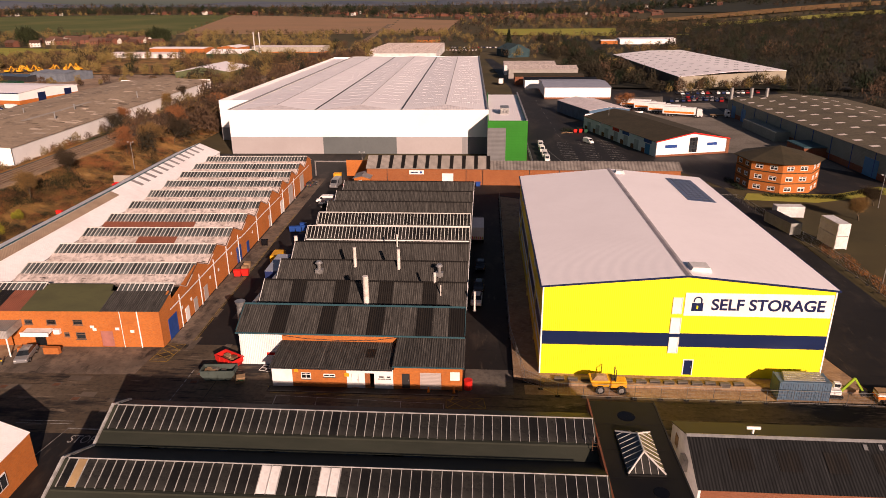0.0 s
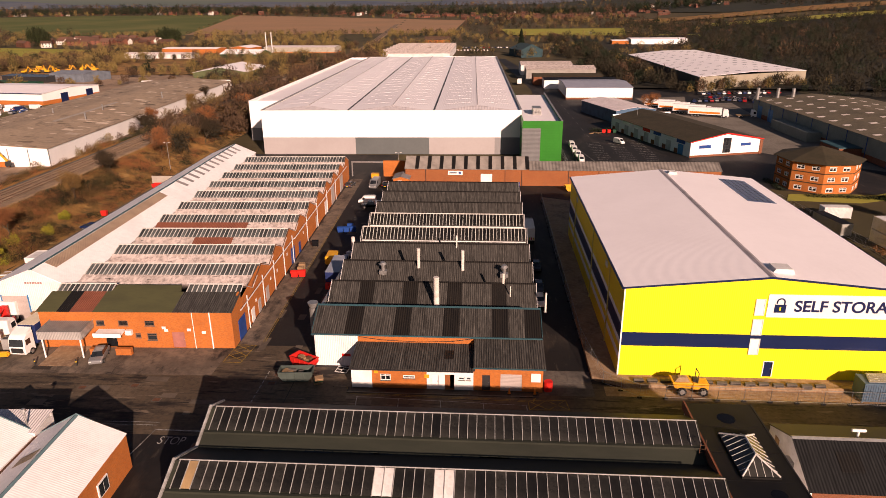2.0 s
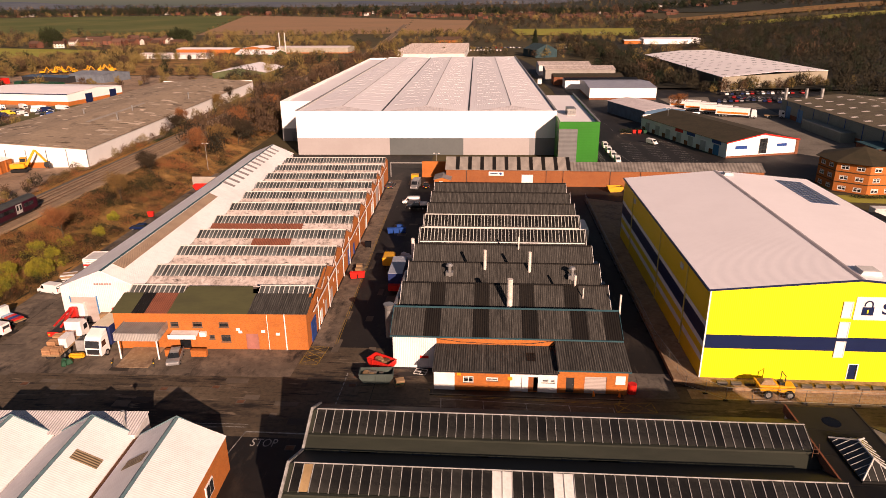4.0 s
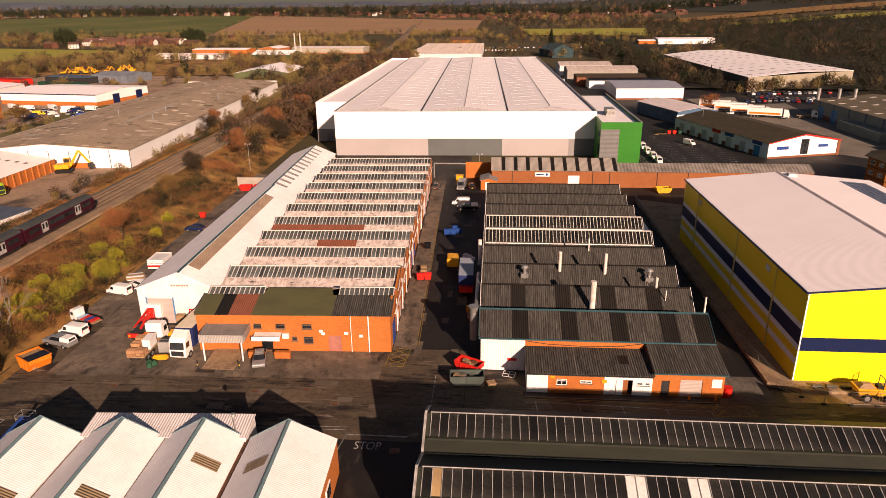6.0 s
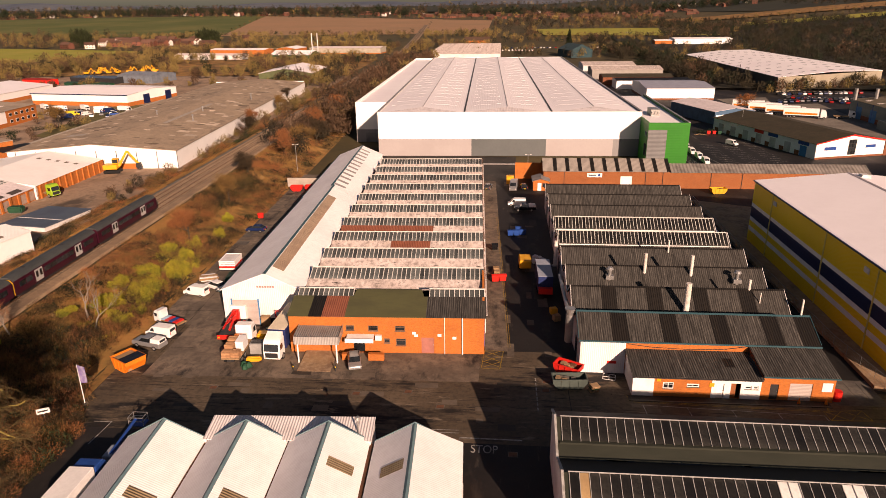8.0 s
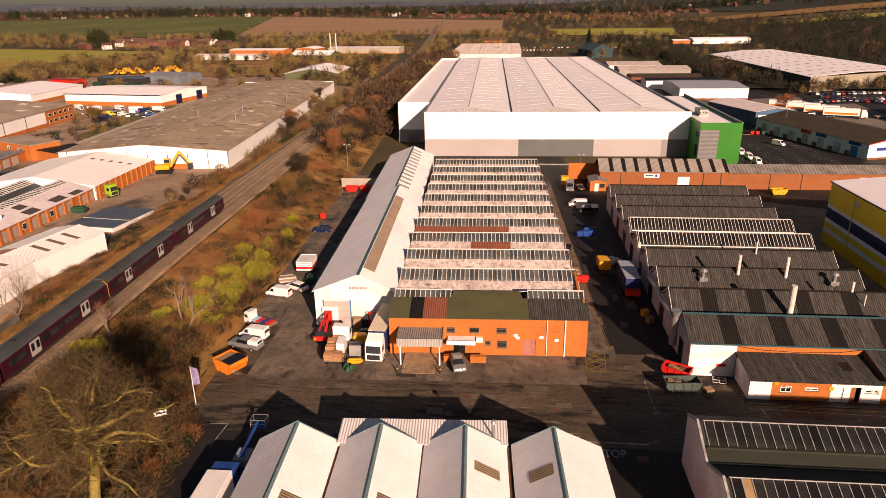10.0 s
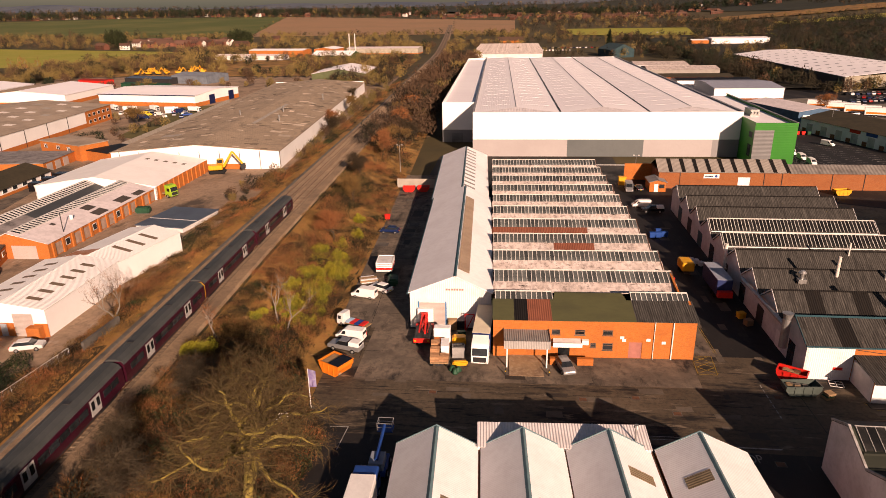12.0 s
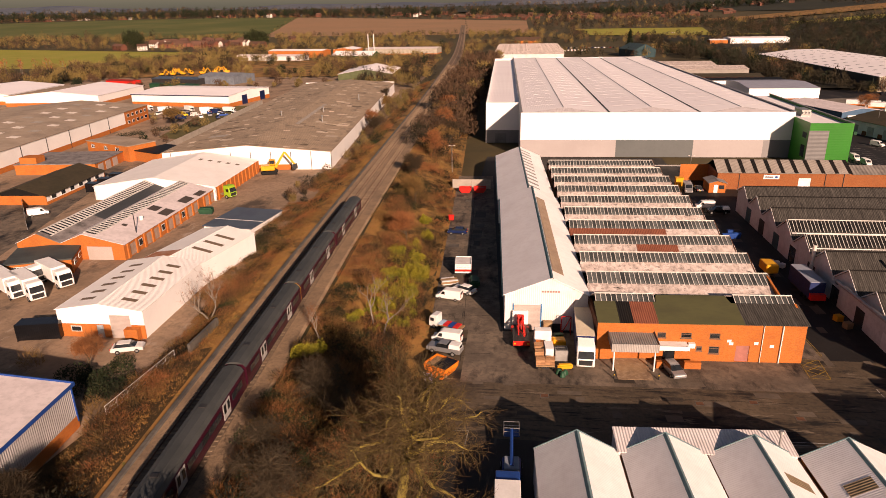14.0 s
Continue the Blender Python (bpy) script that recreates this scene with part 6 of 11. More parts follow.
for j in range(5):
    rooflights(d, [[(-14 + j * 2.6, 22, 5.62 - j * 0.37), (-13 + j * 2.6, 22, 5.48 - j * 0.37), (-13 + j * 2.6, 23.5, 5.48 - j * 0.37), (-14 + j * 2.6, 23.5, 5.62 - j * 0.37)]], tan)

e = thing("brown_roofed_warehouse", "very wide warehouse with mossy brown roof and white walls", "warehouse", pose(-140.8, 188.5, WZ, 0, 0, 4.6))
part("wall", prism([(-50.5, 1.6), (0, 1.6), (0, 5.3), (-25, 7.3), (-50.5, 5.3)], "y", 0, 0.3), WHITE_CLAD, e)
part("wall", box(-50.5, -12, -0.02, 0.28, 0, 1.6), BRICK, e)
part("wall", box(-12, 0, 0, 0.3, 0, 1.6), WHITE_CLAD, e)
part("wall", box(-0.3, 0, 0.3, 190, 0, 5.3), WHITE_CLAD, e)
part("wall", box(-50.5, -50.2, 0.3, 190, 0, 5.3), WHITE_CLAD, e)
part("wall", box(-50.2, -0.3, 189.7, 190, 0, 6), WHITE_CLAD, e)
part("roof", slab([(-25, -0.3, 7.5), (0.3, -0.3, 5.4), (0.3, 190, 5.4), (-25, 190, 7.5)], 0.1), BROWN_ROOF, e)
part("roof", slab([(-50.8, -0.3, 5.4), (-25, -0.3, 7.5), (-25, 190, 7.5), (-50.8, 190, 5.4)], 0.1), BROWN_ROOF, e)
for k in range(9):
    part("downpipe", box(-48 + k * 6, -47.85 + k * 6, -0.14, -0.03, 0, 5.4), DARK_STEEL, e)
for x, y in ((-16, 70), (-12, 48), (-8, 110), (-30, 60)):
    v = part("roof_ventilator", tube((x, y, 5.5), (x, y, 8.6), 0.25, 0.25, 10), STEEL, e)
    part("cap", tube((x, y, 8.5), (x, y, 8.8), 0.5, 0.3, 10), STEEL, v)
rooflights(e, [[(-44, 20, 6.02), (-38, 20, 6.5), (-38, 24, 6.5), (-44, 24, 6.02)], [(-20, 40, 7.14), (-18.5, 40, 7.02), (-18.5, 90, 7.02), (-20, 90, 7.14)]], FENCE_PALE)

re_ = random.Random(5)
SHEETS = [M("replaced_roof_sheet", (0.62, 0.5, 0.38), (0.5, 0.4, 0.3), 0.5, rough=0.9, per_object=0.25, corr=("X", 0.5, 0.05)), M("darker_roof_sheet", (0.28, 0.21, 0.145), (0.2, 0.15, 0.105), 0.5, rough=0.95, per_object=0.25, corr=("X", 0.5, 0.05))]
for k in range(230):
    x0, y0 = -50 + 2.1 * re_.randrange(0, 23), 1.0 * re_.randrange(1, 184)
    if abs(x0 + 25) < 2.6:
        continue
    wd, dp_ = re_.choice((2.0, 2.0, 4.0)), re_.choice((1.0, 1.0, 2.0, 3.0))
    ze = lambda x: 7.53 - abs(x + 25) * 2.1 / 25.5
    if x0 + wd > -0.2 or x0 < -25 < x0 + wd:
        continue
    part("roof_sheet", slab([(x0, y0, ze(x0)), (x0 + wd, y0, ze(x0 + wd)), (x0 + wd, y0 + dp_, ze(x0 + wd)), (x0, y0 + dp_, ze(x0))], 0.012), SHEETS[re_.random() < 0.4], e)
# long pale fence beside the brown roof
fe = thing("boundary_fence", "long pale sheet fence beside the wide warehouse", "fence", pose(-204.0, 196, WZ, 0, 0, 4.6))
for k in range(44):
    part("fence_panel", box(-0.06, 0.06, k * 3.0, k * 3.0 + 2.92, 0, 2.5), FENCE_PALE, fe)
ff = thing("white_shed", "white clad trade unit with orange brick base", "workshop", pose(-283.0, 325.5, WZ, 0, 0, -8.5))
gable_house(ff, 56, 40, 5.6, 7.0, WHITE_CLAD, PALE_ROOF, ridge="x", low=BRICK, low_h=2.0, over=0.4)
for y in (12, 30):
    part("door", box(56.04, 56.12, y, y + 5, 0, 4.6), NAVY, ff)
part("trim", box(-0.4, 56.4, -0.5, -0.4, 5.4, 5.75), NAVY, ff)

g = thing("long_white_factory", "long factory with white wall and patched brown roof", "factory", pose(-234.0, 122.0, WZ, 0, 0, 5.6))
part("wall", box(-0.3, 0, 0, 138, 1.6, 6.4), WHITE_CLAD, g)
part("wall", box(-0.3, 0.04, 0, 138, 0, 1.6), BRICK, g)
part("wall", box(-0.3, 0.02, 138, 160, 0, 6.4), BRICK, g, "brick office end")
part("wall", box(-58, -57.7, 0, 160, 0, 6.4), WHITE_CLAD, g)
for y in (0, 159.7):
    part("wall", prism([(-57.7, 0), (-0.3, 0), (-0.3, 6.4), (-29, 8.6), (-57.7, 6.4)], "y", y, y + 0.3), BRICK if y else WHITE_CLAD, g)
part("roof", slab([(-29, -0.2, 8.7), (0.3, -0.2, 6.4), (0.3, 160.2, 6.4), (-29, 160.2, 8.7)], 0.1), RUSTROOF, g)
part("roof", slab([(-58.3, -0.2, 6.4), (-29, -0.2, 8.7), (-29, 160.2, 8.7), (-58.3, 160.2, 6.4)], 0.1), RUSTROOF, g)
for i in range(3):
    for j in range(13):
        x0, y = -26 + i * 8, 8 + j * 11.5 + (i % 2) * 4
        z0, z1 = 8.76 - (x0 + 29) * 2.3 / 29, 8.76 - (x0 + 32.2) * 2.3 / 29
        part("rooflight", slab([(x0, y, z0), (x0 + 3.2, y, z1), (x0 + 3.2, y + 3.4, z1), (x0, y + 3.4, z0)], 0.02), PALE_SHEET if (i + j) % 3 else FENCE_PALE, g)
for y in range(12, 138, 14):
    part("downpipe", box(0.0, 0.14, y, y + 0.16, 0, 6.4), DARK_STEEL, g)
for z in (1.2, 3.9):
    for j in range(5):
        w = part("window", box(0.03, 0.1, 140 + j * 4, 142 + j * 4, z, z + 1.3), WHITE, g)
        part("pane", box(0.1, 0.12, 140.1 + j * 4, 141.9 + j * 4, z + 0.12, z + 1.18), WINDOW, w)
g2 = thing("white_shed", "pale roofed warehouse with mossy patch and brick base", "warehouse", pose(-350.0, 321.0, WZ, 0, 0, 3))
gable_house(g2, 50, 48, 5.2, 7.5, WHITE_CLAD, BROWN_ROOF, over=0.3, low=BRICK, low_h=1.8, roof2=PALE_ROOF)
g3 = thing("white_shed", "pale sheeted warehouse in the far estate", "warehouse", pose(-404, 326, WZ, 0, 0, 3))
gable_house(g3, 50, 50, 5.2, 7.5, WHITE_CLAD, PALE_ROOF, over=0.3, low=BRICK, low_h=1.8)

h = thing("dark_roofed_office", "low office with dark felt roof and white windows", "office", pose(-202.0, 147.0, WZ, 0, 0, 3.5))
part("wall", box(-14, 0, 0, 0.25, 0, 2.4), BRICK, h)
part("wall", box(-0.25, 0, 0.25, 27, 0, 2.4), WHITE, h)
part("wall", box(-0.25, 0.03, 0.25, 27, 0, 0.8), BRICK, h)
part("wall", box(-14, -13.75, 0.25, 27, 0, 2.4), BRICK, h)
part("wall", box(-14, 0, 27, 27.25, 0, 2.4), BRICK, h)
part("roof", slab([(-7, -0.3, 4.6), (0.5, -0.3, 2.3), (0.5, 27.5, 2.3), (-7, 27.5, 4.6)], 0.1), MOSS_ROOF, h)
part("roof", slab([(-14.5, -0.3, 2.3), (-7, -0.3, 4.6), (-7, 27.5, 4.6), (-14.5, 27.5, 2.3)], 0.1), MOSS_ROOF, h)
part("gable_wall", prism([(-14, 2.4), (0, 2.4), (-7, 4.5)], "y", 0.05, 0.3), BLACK_ROOF, h)
for j in range(6):
    w = part("window", box(0.0, 0.06, 2.2 + j * 4, 4.2 + j * 4, 1.0, 2.1), WHITE, h)
    part("pane", box(0.06, 0.08, 2.35 + j * 4, 4.05 + j * 4, 1.1, 2.0), WINDOW, w)
i2 = thing("brick_office", "two storey flat roofed brick office", "office", pose(-228.5, 205.0, WZ, 0, 0, -25))
part("wall", wall_bm(22, 4.9, 0.3, [(2, 4, 2.9, 4.1), (9, 11, 2.9, 4.1), (15, 17, 2.9, 4.1)]), BRICK, i2)
for q in ((2, 4), (9, 11), (15, 17)):
    add_window(i2, q[0], q[1], 2.9, 4.1, 0, 1)
part("wall", box(21.7, 22, 0.3, 10, 0, 4.9), BRICK, i2)
part("wall", box(0, 0.3, 0.3, 10, 0, 4.9), BRICK, i2)
part("roof", box(-0.2, 22.2, -0.2, 10.2, 4.9, 5.1), RUSTROOF, i2)
part("lower_block", box(22, 33, 2, 14, 0, 3.2), BRICK, i2)
part("lower_roof", box(21.9, 33.2, 1.9, 14.2, 3.2, 3.4), BLACK_ROOF, i2)
fl = thing("flat_roofed_block", "flat roofed brick block with stained grey roof", "outbuilding", pose(-233.5, 177.0, WZ, 0, 0, 6))
part("wall", box(0, 24, 0, 18, 0, 3.0), BRICK, fl)
for y_ in (1.5, 6.0, 10.5):
    part("door", box(24.005, 24.08, y_, y_ + 3.0, 0, 2.5), PALE_DOOR, fl, "pale roller shutter")
part("roof", box(-0.2, 24.2, -0.2, 18.2, 3.0, 3.2), MOTTLED, fl)
part("roof_hut", box(1.5, 6.5, 0.5, 5.0, 3.2, 5.0), BRICK, fl)
j2 = thing("white_shed", "ribbed pale shed with blue eaves trim", "shed", pose(-135.4, 60.0, WZ + 0.8, 0, 0, 3))
part("wall", box(-30, 0, -0.3, 0, 0, 4.7), WHITE_CLAD, j2)
part("wall", box(-0.3, 0, -40, -0.3, 0, 4.7), M("ribbed_white_wall", (0.6, 0.57, 0.55), (0.5, 0.47, 0.45), 0.4, rough=0.6, corr=("Y", 0.3, 0.05)), j2)
part("plinth", box(0.004, 0.05, -40, 0, -0.8, 0.7), BRICK, j2)
part("roof", slab([(-15, 0.2, 6.4), (0.2, 0.2, 4.7), (0.2, -40, 4.7), (-15, -40, 6.4)], 0.1), LILAC_ROOF, j2)
part("roof", slab([(-30.2, 0.2, 4.7), (-15, 0.2, 6.4), (-15, -40, 6.4), (-30.2, -40, 4.7)], 0.1), LILAC_ROOF, j2)
part("trim", box(0.2, 0.34, -40, 0.3, 4.45, 4.85), BLUE, j2)
part("trim", prism([(-30.2, 4.5), (-15, 6.2), (0.3, 4.5), (0.3, 4.9), (-15, 6.6), (-30.2, 4.9)], "y", 0.2, 0.32), BLUE, j2)
part("downpipe", box(0.01, 0.14, -0.2, -0.05, 0, 4.6), BLUE, j2)

# low lineside wall with worn paint
lw = thing("lineside_wall", "low brick lineside wall with worn pale paint", "wall", pose(-128.4, 73.5, 3.2, 0, 0, -2))
part("wall", box(-0.2, 0.2, 0, 8.0, 0, 2.4), CONCRETE, lw)
part("brick_course", box(0.2, 0.5, 0, 8.0, 0, 0.9), BRICK, lw)

# further sheds and works beyond the meadow
def shed_at(x, y, rot, w, dp, ze, zr, wall, roof, label, ridge="x", low=None, name="far_shed"):
    s = thing(name, label, "shed", pose(x, y, land(x, y), 0, 0, rot))
    gable_house(s, w, dp, ze, zr, wall, roof, ridge=ridge, over=0.3, zb=-1.0, low=low, low_h=2.0)
    return s


PLANT_YELLOW = M("yellow_plant_paint", (0.7, 0.36, 0.02), (0.6, 0.28, 0.02), 0.5, rough=0.5, per_object=0.2)
shed_at(-296, 428, -12, 27, 24, 5, 6.4, M("blue_grey_cladding", (0.2, 0.23, 0.27), rough=0.5), M("blue_grey_roof", (0.3, 0.32, 0.35), rough=0.5, corr=("X", 0.5, 0.04)), "blue grey clad machinery shed")
shed_at(-205, 440, 3, 36, 50, 4.5, 7.5, M("olive_cladding", (0.12, 0.14, 0.06), rough=0.6), PALE_ROOF, "olive walled hall with pale curved roof", "y")
shed_at(-345, 690, -6, 60, 22, 6.5, 7.6, BRICK, PALE_ROOF, "brick works with pale roof", name="far_works")
shed_at(-280, 705, -6, 22, 30, 6.5, 8.2, BRICK, PALE_ROOF, "brick office block with pale roof", "y", name="far_works")
shed_at(-362, 645, -6, 70, 16, 4.0, 5.2, OFFWHITE, LILAC_ROOF, "low grey works range", name="far_works")
shed_at(-262, 632, -8, 40, 26, 4.5, 8.0, M("dark_green_cladding", (0.03, 0.11, 0.05)), PALE_ROOF, "green ended hall with pale roof")
shed_at(-250, 725, -4, 78, 26, 6.0, 7.0, M("cream_cladding", (0.5, 0.45, 0.36)), LILAC_ROOF, "long cream works with chimneys", low=BRICK)
for x in (-246, -240):
    tagged(part("chimney", tube((x, 722, 0), (x, 722, 22), 0.6, 0.5, 10), OFFWHITE), "tall slim pale works chimney", "chimney")
shed_at(-355, 418, -15, 22, 8, 3.5, 4.0, RED, M("red_roof", (0.4, 0.03, 0.02)), "long red container shed")
shed_at(-330, 430, -15, 38, 16, 3.5, 4.2, DARK_STEEL, GREYPAINT, "dark open fronted store")
shed_at(-318, 405, -14, 34, 6, 2.6, 3.0, GREEN_BIN, GREEN_BIN, "low row of green containers")

# ---- east estate ----
tr = thing("trade_counter_units", "row of trade units with mossy brown roof and white gable", "trade unit", pose(53.2, 215.3, -0.3, 0, 0, 16.5))
part("wall", prism([(0, 0), (25.5, 0), (25.5, 5.2), (12.75, 7.4), (0, 5.2)], "y", 0, 0.3), WHITE_CLAD, tr, "white gable wall")
part("brick_pier", box(25.0, 26.0, -0.25, 0.35, 0, 5.2), BRICK_DARK, tr)
part("brick_base", box(-0.1, 25.0, -0.12, -0.005, 0, 0.9), BRICK_DARK, tr)
part("wall", box(0, 0.3, 0.3, 55, 0, 5.2), M("pale_grey_front", (0.72, 0.72, 0.72), (0.64, 0.64, 0.64), 0.3, rough=0.5), tr)
part("wall", box(25.2, 25.5, 0.3, 55, 0, 5.2), WHITE_CLAD, tr)
part("wall", box(0.3, 25.2, 54.7, 55, 0, 6), WHITE_CLAD, tr)
part("roof", slab([(12.75, -0.4, 7.6), (26, -0.4, 5.2), (26, 55.3, 5.2), (12.75, 55.3, 7.6)], 0.1), MOSS_ROOF, tr)
part("roof", slab([(-0.5, -0.4, 5.2), (12.75, -0.4, 7.6), (12.75, 55.3, 7.6), (-0.5, 55.3, 5.2)], 0.1), MOSS_ROOF, tr)
part("verge_trim", prism([(-0.5, 5.0), (12.75, 7.35), (26, 5.0), (26, 5.3), (12.75, 7.7), (-0.5, 5.3)], "y", -0.5, -0.4), RED, tr)
wn_ = part("window", box(11.6, 14.4, -0.08, -0.01, 1.2, 6.0), DARK_STEEL, tr, "tall gridded gable window")
for a_ in range(4):
    for b_ in range(3):
        part("pane", box(11.72 + b_ * 0.89, 12.5 + b_ * 0.89, -0.11, -0.081, 1.3 + a_ * 1.16, 2.36 + a_ * 1.16), WINDOW, wn_)
part("sign_board", box(3.0, 7.2, -0.1, -0.01, 3.0, 4.0), BLUE, tr, "blue shop sign")
part("sign_board", box(18.0, 21.6, -0.1, -0.01, 3.2, 4.1), BLUE, tr, "blue shop sign")
for k in range(7):
    y = 2 + k * 7.4
    part("door", box(-0.06, -0.005, y + 2, y + 5.0, 0, 3.6), M("white_shutter", (0.6, 0.58, 0.56), corr=("Z", 0.2, 0.02)) if k else SKYBLUE, tr)
    part("brick_panel", box(-0.1, -0.005, y + 5.2, y + 7.2, 0, 1.8), BRICK_DARK, tr)
    if k in (0, 2, 3, 5):
        part("sign_board", box(-0.15, -0.01, y + 1.2, y + 6.0, 3.9, 5.0), (BLUE, WHITE, BLUE, RED, WHITE, WHITE, BLUE)[k], tr)
shed_at(41.5, 280.5, 16.5, 18, 34, 5.2, 6.4, M("steel_blue_cladding", (0.08, 0.16, 0.26), rough=0.5), LILAC_ROOF, "brown brick unit with blue gable and grey roof", "y", name="trade_unit")
shed_at(29.5, 356, 0, 34, 40, 6, 7.2, WHITE_CLAD, M("pale_blue_grey_roof", (0.42, 0.43, 0.5), (0.36, 0.37, 0.44), 0.3, rough=0.5, corr=("X", 0.5, 0.04)), "white trade unit with blue grey roof", low=BRICK_DARK, name="trade_unit")
shed_at(22, 404, 0, 42, 16, 5, 5.8, WHITE_CLAD, BLACK_ROOF, "white fronted unit with dark roof", name="trade_unit")
shed_at(17, 424, 0, 42, 18, 5, 6.2, BRICK_DARK, MOSS_ROOF, "brick unit with mossy roof", name="trade_unit")
shed_at(14, 452, 0, 45, 24, 7, 8.4, M("pale_cement_wall", (0.4, 0.37, 0.33), (0.33, 0.3, 0.27), 0.3, corr=("X", 0.5, 0.04)), OLD_ROOF, "grey corrugated store with rooflights", name="trade_unit")
shed_at(12, 486, 0, 36, 30, 7, 8.4, OFFWHITE, OLD_ROOF, "grey corrugated store behind units", name="trade_unit")
shed_at(20, 655, 20, 22, 30, 7, 12, M("dark_teal_cladding", (0.03, 0.07, 0.08)), M("dark_teal_roof", (0.05, 0.09, 0.1)), "dark teal clad field barn", "y", name="barn")
oct_ = thing("octagonal_office", "three storey octagonal orange brick office with mossy roof", "office", Matrix.Translation((76.8, 182.0, -0.6)))
R8 = 10.1
P8 = [(R8 * math.cos(math.pi * (2 * k + 1) / 8 + 0.12), R8 * math.sin(math.pi * (2 * k + 1) / 8 + 0.12)) for k in range(8)]
for k in range(8):
    p, q = Vector(P8[k]), Vector(P8[(k + 1) % 8])
    ln = (q - p).length
    an = math.degrees(math.atan2((q - p).y, (q - p).x))
    face = new("storey_wall")
    face.parent = oct_
    face.matrix_basis = pose(p.x, p.y, 0, 0, 0, an)
    hl = [(ln * fx, ln * fx + 1.9, z, z + 1.15) for z in (1.0, 3.7, 6.4) for fx in (0.14, 0.6)]
    me_o = part("wall", wall_bm(ln, 8.4, 0.3, hl), BRICK, face)
    for qd in hl:
        fr = bmesh.new()
        for bb in ((qd[0], qd[0] + 0.14, qd[2], qd[3]), (qd[1] - 0.14, qd[1], qd[2], qd[3]), (qd[0], qd[1], qd[2], qd[2] + 0.14), (qd[0], qd[1], qd[3] - 0.14, qd[3]), ((qd[0] + qd[1]) / 2 - 0.06, (qd[0] + qd[1]) / 2 + 0.06, qd[2], qd[3]), (qd[0], qd[1], qd[2] + 0.7, qd[2] + 0.8)):
            add_box(fr, bb[0], bb[1], 0.02, 0.12, bb[2], bb[3])
        part("window_frame", fr, WHITE, face)
        part("pane", box(qd[0] + 0.05, qd[1] - 0.05, 0.13, 0.15, qd[2] + 0.05, qd[3] - 0.05), WINDOW, face)
    for z in (3.0, 5.7):
        part("string_course", box(0, ln, -0.12, -0.002, z, z + 0.18), MOSS_ROOF, face)
    a8, b8 = p * 1.1, q * 1.1
    part("roof", slab([(a8.x, a8.y, 8.3), (b8.x, b8.y, 8.3), (0, 0, 11.2)], 0.12), MOSS_ROOF, oct_)
gr = thing("green_grey_warehouse", "wide green grey warehouse with patched roof and rooflights", "warehouse", pose(106.5, 182, 0, 0, 0, 0.8))
SAGE_ROOF = M("mossy_green_brown_roof", (0.19, 0.155, 0.1), (0.14, 0.118, 0.078), 0.1, (0.1, 0.082, 0.055), 0.8, 0.92, fine_amount=0.6, corr=("X", 0.5, 0.05))
SAGE = M("sage_grey_cladding", (0.26, 0.29, 0.25), (0.22, 0.245, 0.21), 0.3, rough=0.6, corr=("Y", 0.4, 0.04))
part("wall", box(0, 0.3, 0, 122, 1.8, 7.2), SAGE, gr)
part("wall", box(-0.02, 0.3, 0, 122, 0, 1.8), BRICK_DARK, gr)
part("wall", box(47.7, 48, 0, 122, 0, 7.2), SAGE, gr)
for y in (0, 121.7):
    part("wall", prism([(0.3, 0), (47.7, 0), (47.7, 7.2), (24, 9), (0.3, 7.2)], "y", y, y + 0.3), SAGE, gr)
part("roof", slab([(24, -0.3, 9.2), (48.3, -0.3, 7.2), (48.3, 122.3, 7.2), (24, 122.3, 9.2)], 0.1), SAGE_ROOF, gr)
part("roof", slab([(-0.3, -0.3, 7.2), (24, -0.3, 9.2), (24, 122.3, 9.2), (-0.3, 122.3, 7.2)], 0.1), SAGE_ROOF, gr)
for i in range(5):
    for j in range(13):
        x0, y = 2 + i * 8.4, 5 + j * 9.0
        zf = lambda x: 9.26 - abs(x - 24) * 2.0 / 24.3
        part("rooflight", slab([(x0, y, zf(x0)), (x0 + 2.4, y, zf(x0 + 2.4)), (x0 + 2.4, y + 2.0, zf(x0 + 2.4)), (x0, y + 2.0, zf(x0))], 0.02), PALE_SHEET, gr)
for y in (101, 112):
    part("door", box(-0.1, -0.02, y, y + 4.5, 0, 5), SKYBLUE, gr)
part("door", box(-0.1, -0.02, 6, 13, 0, 5), SKYBLUE, gr)
for y in range(8, 120, 12):
    part("downpipe", box(-0.16, -0.02, y, y + 0.2, 0, 7.2), BLUE, gr)
part("loading_bay", box(-5, 0, 60, 90, 0, 3.4), SAGE, gr)
part("loading_bay", box(-7, -0.02, 34, 46, 0, 3.0), BRICK_DARK, gr)
part("bay_roof", box(-7.3, 0, 33.7, 46.3, 3.0, 3.3), TEAL, gr)
for x, y in ((38, 118), (30, 119), (44, 117)):
    part("flue", tube((x - 30, y, 7), (x - 30, y, 12), 0.7, 0.7, 12), STEEL, gr)
wf = thing("white_roofed_warehouse", "vast low warehouse with pale roof and small rooflights", "warehouse", Matrix.Translation((0, 0, -1)))
CREAM = M("cream_wall", (0.4, 0.35, 0.26), (0.34, 0.3, 0.22), 0.3, rough=0.6)
WF = [Vector(p) for p in ((106, 388, 0), (180, 426, 0), (172, 628, 0), (103, 572, 0))]
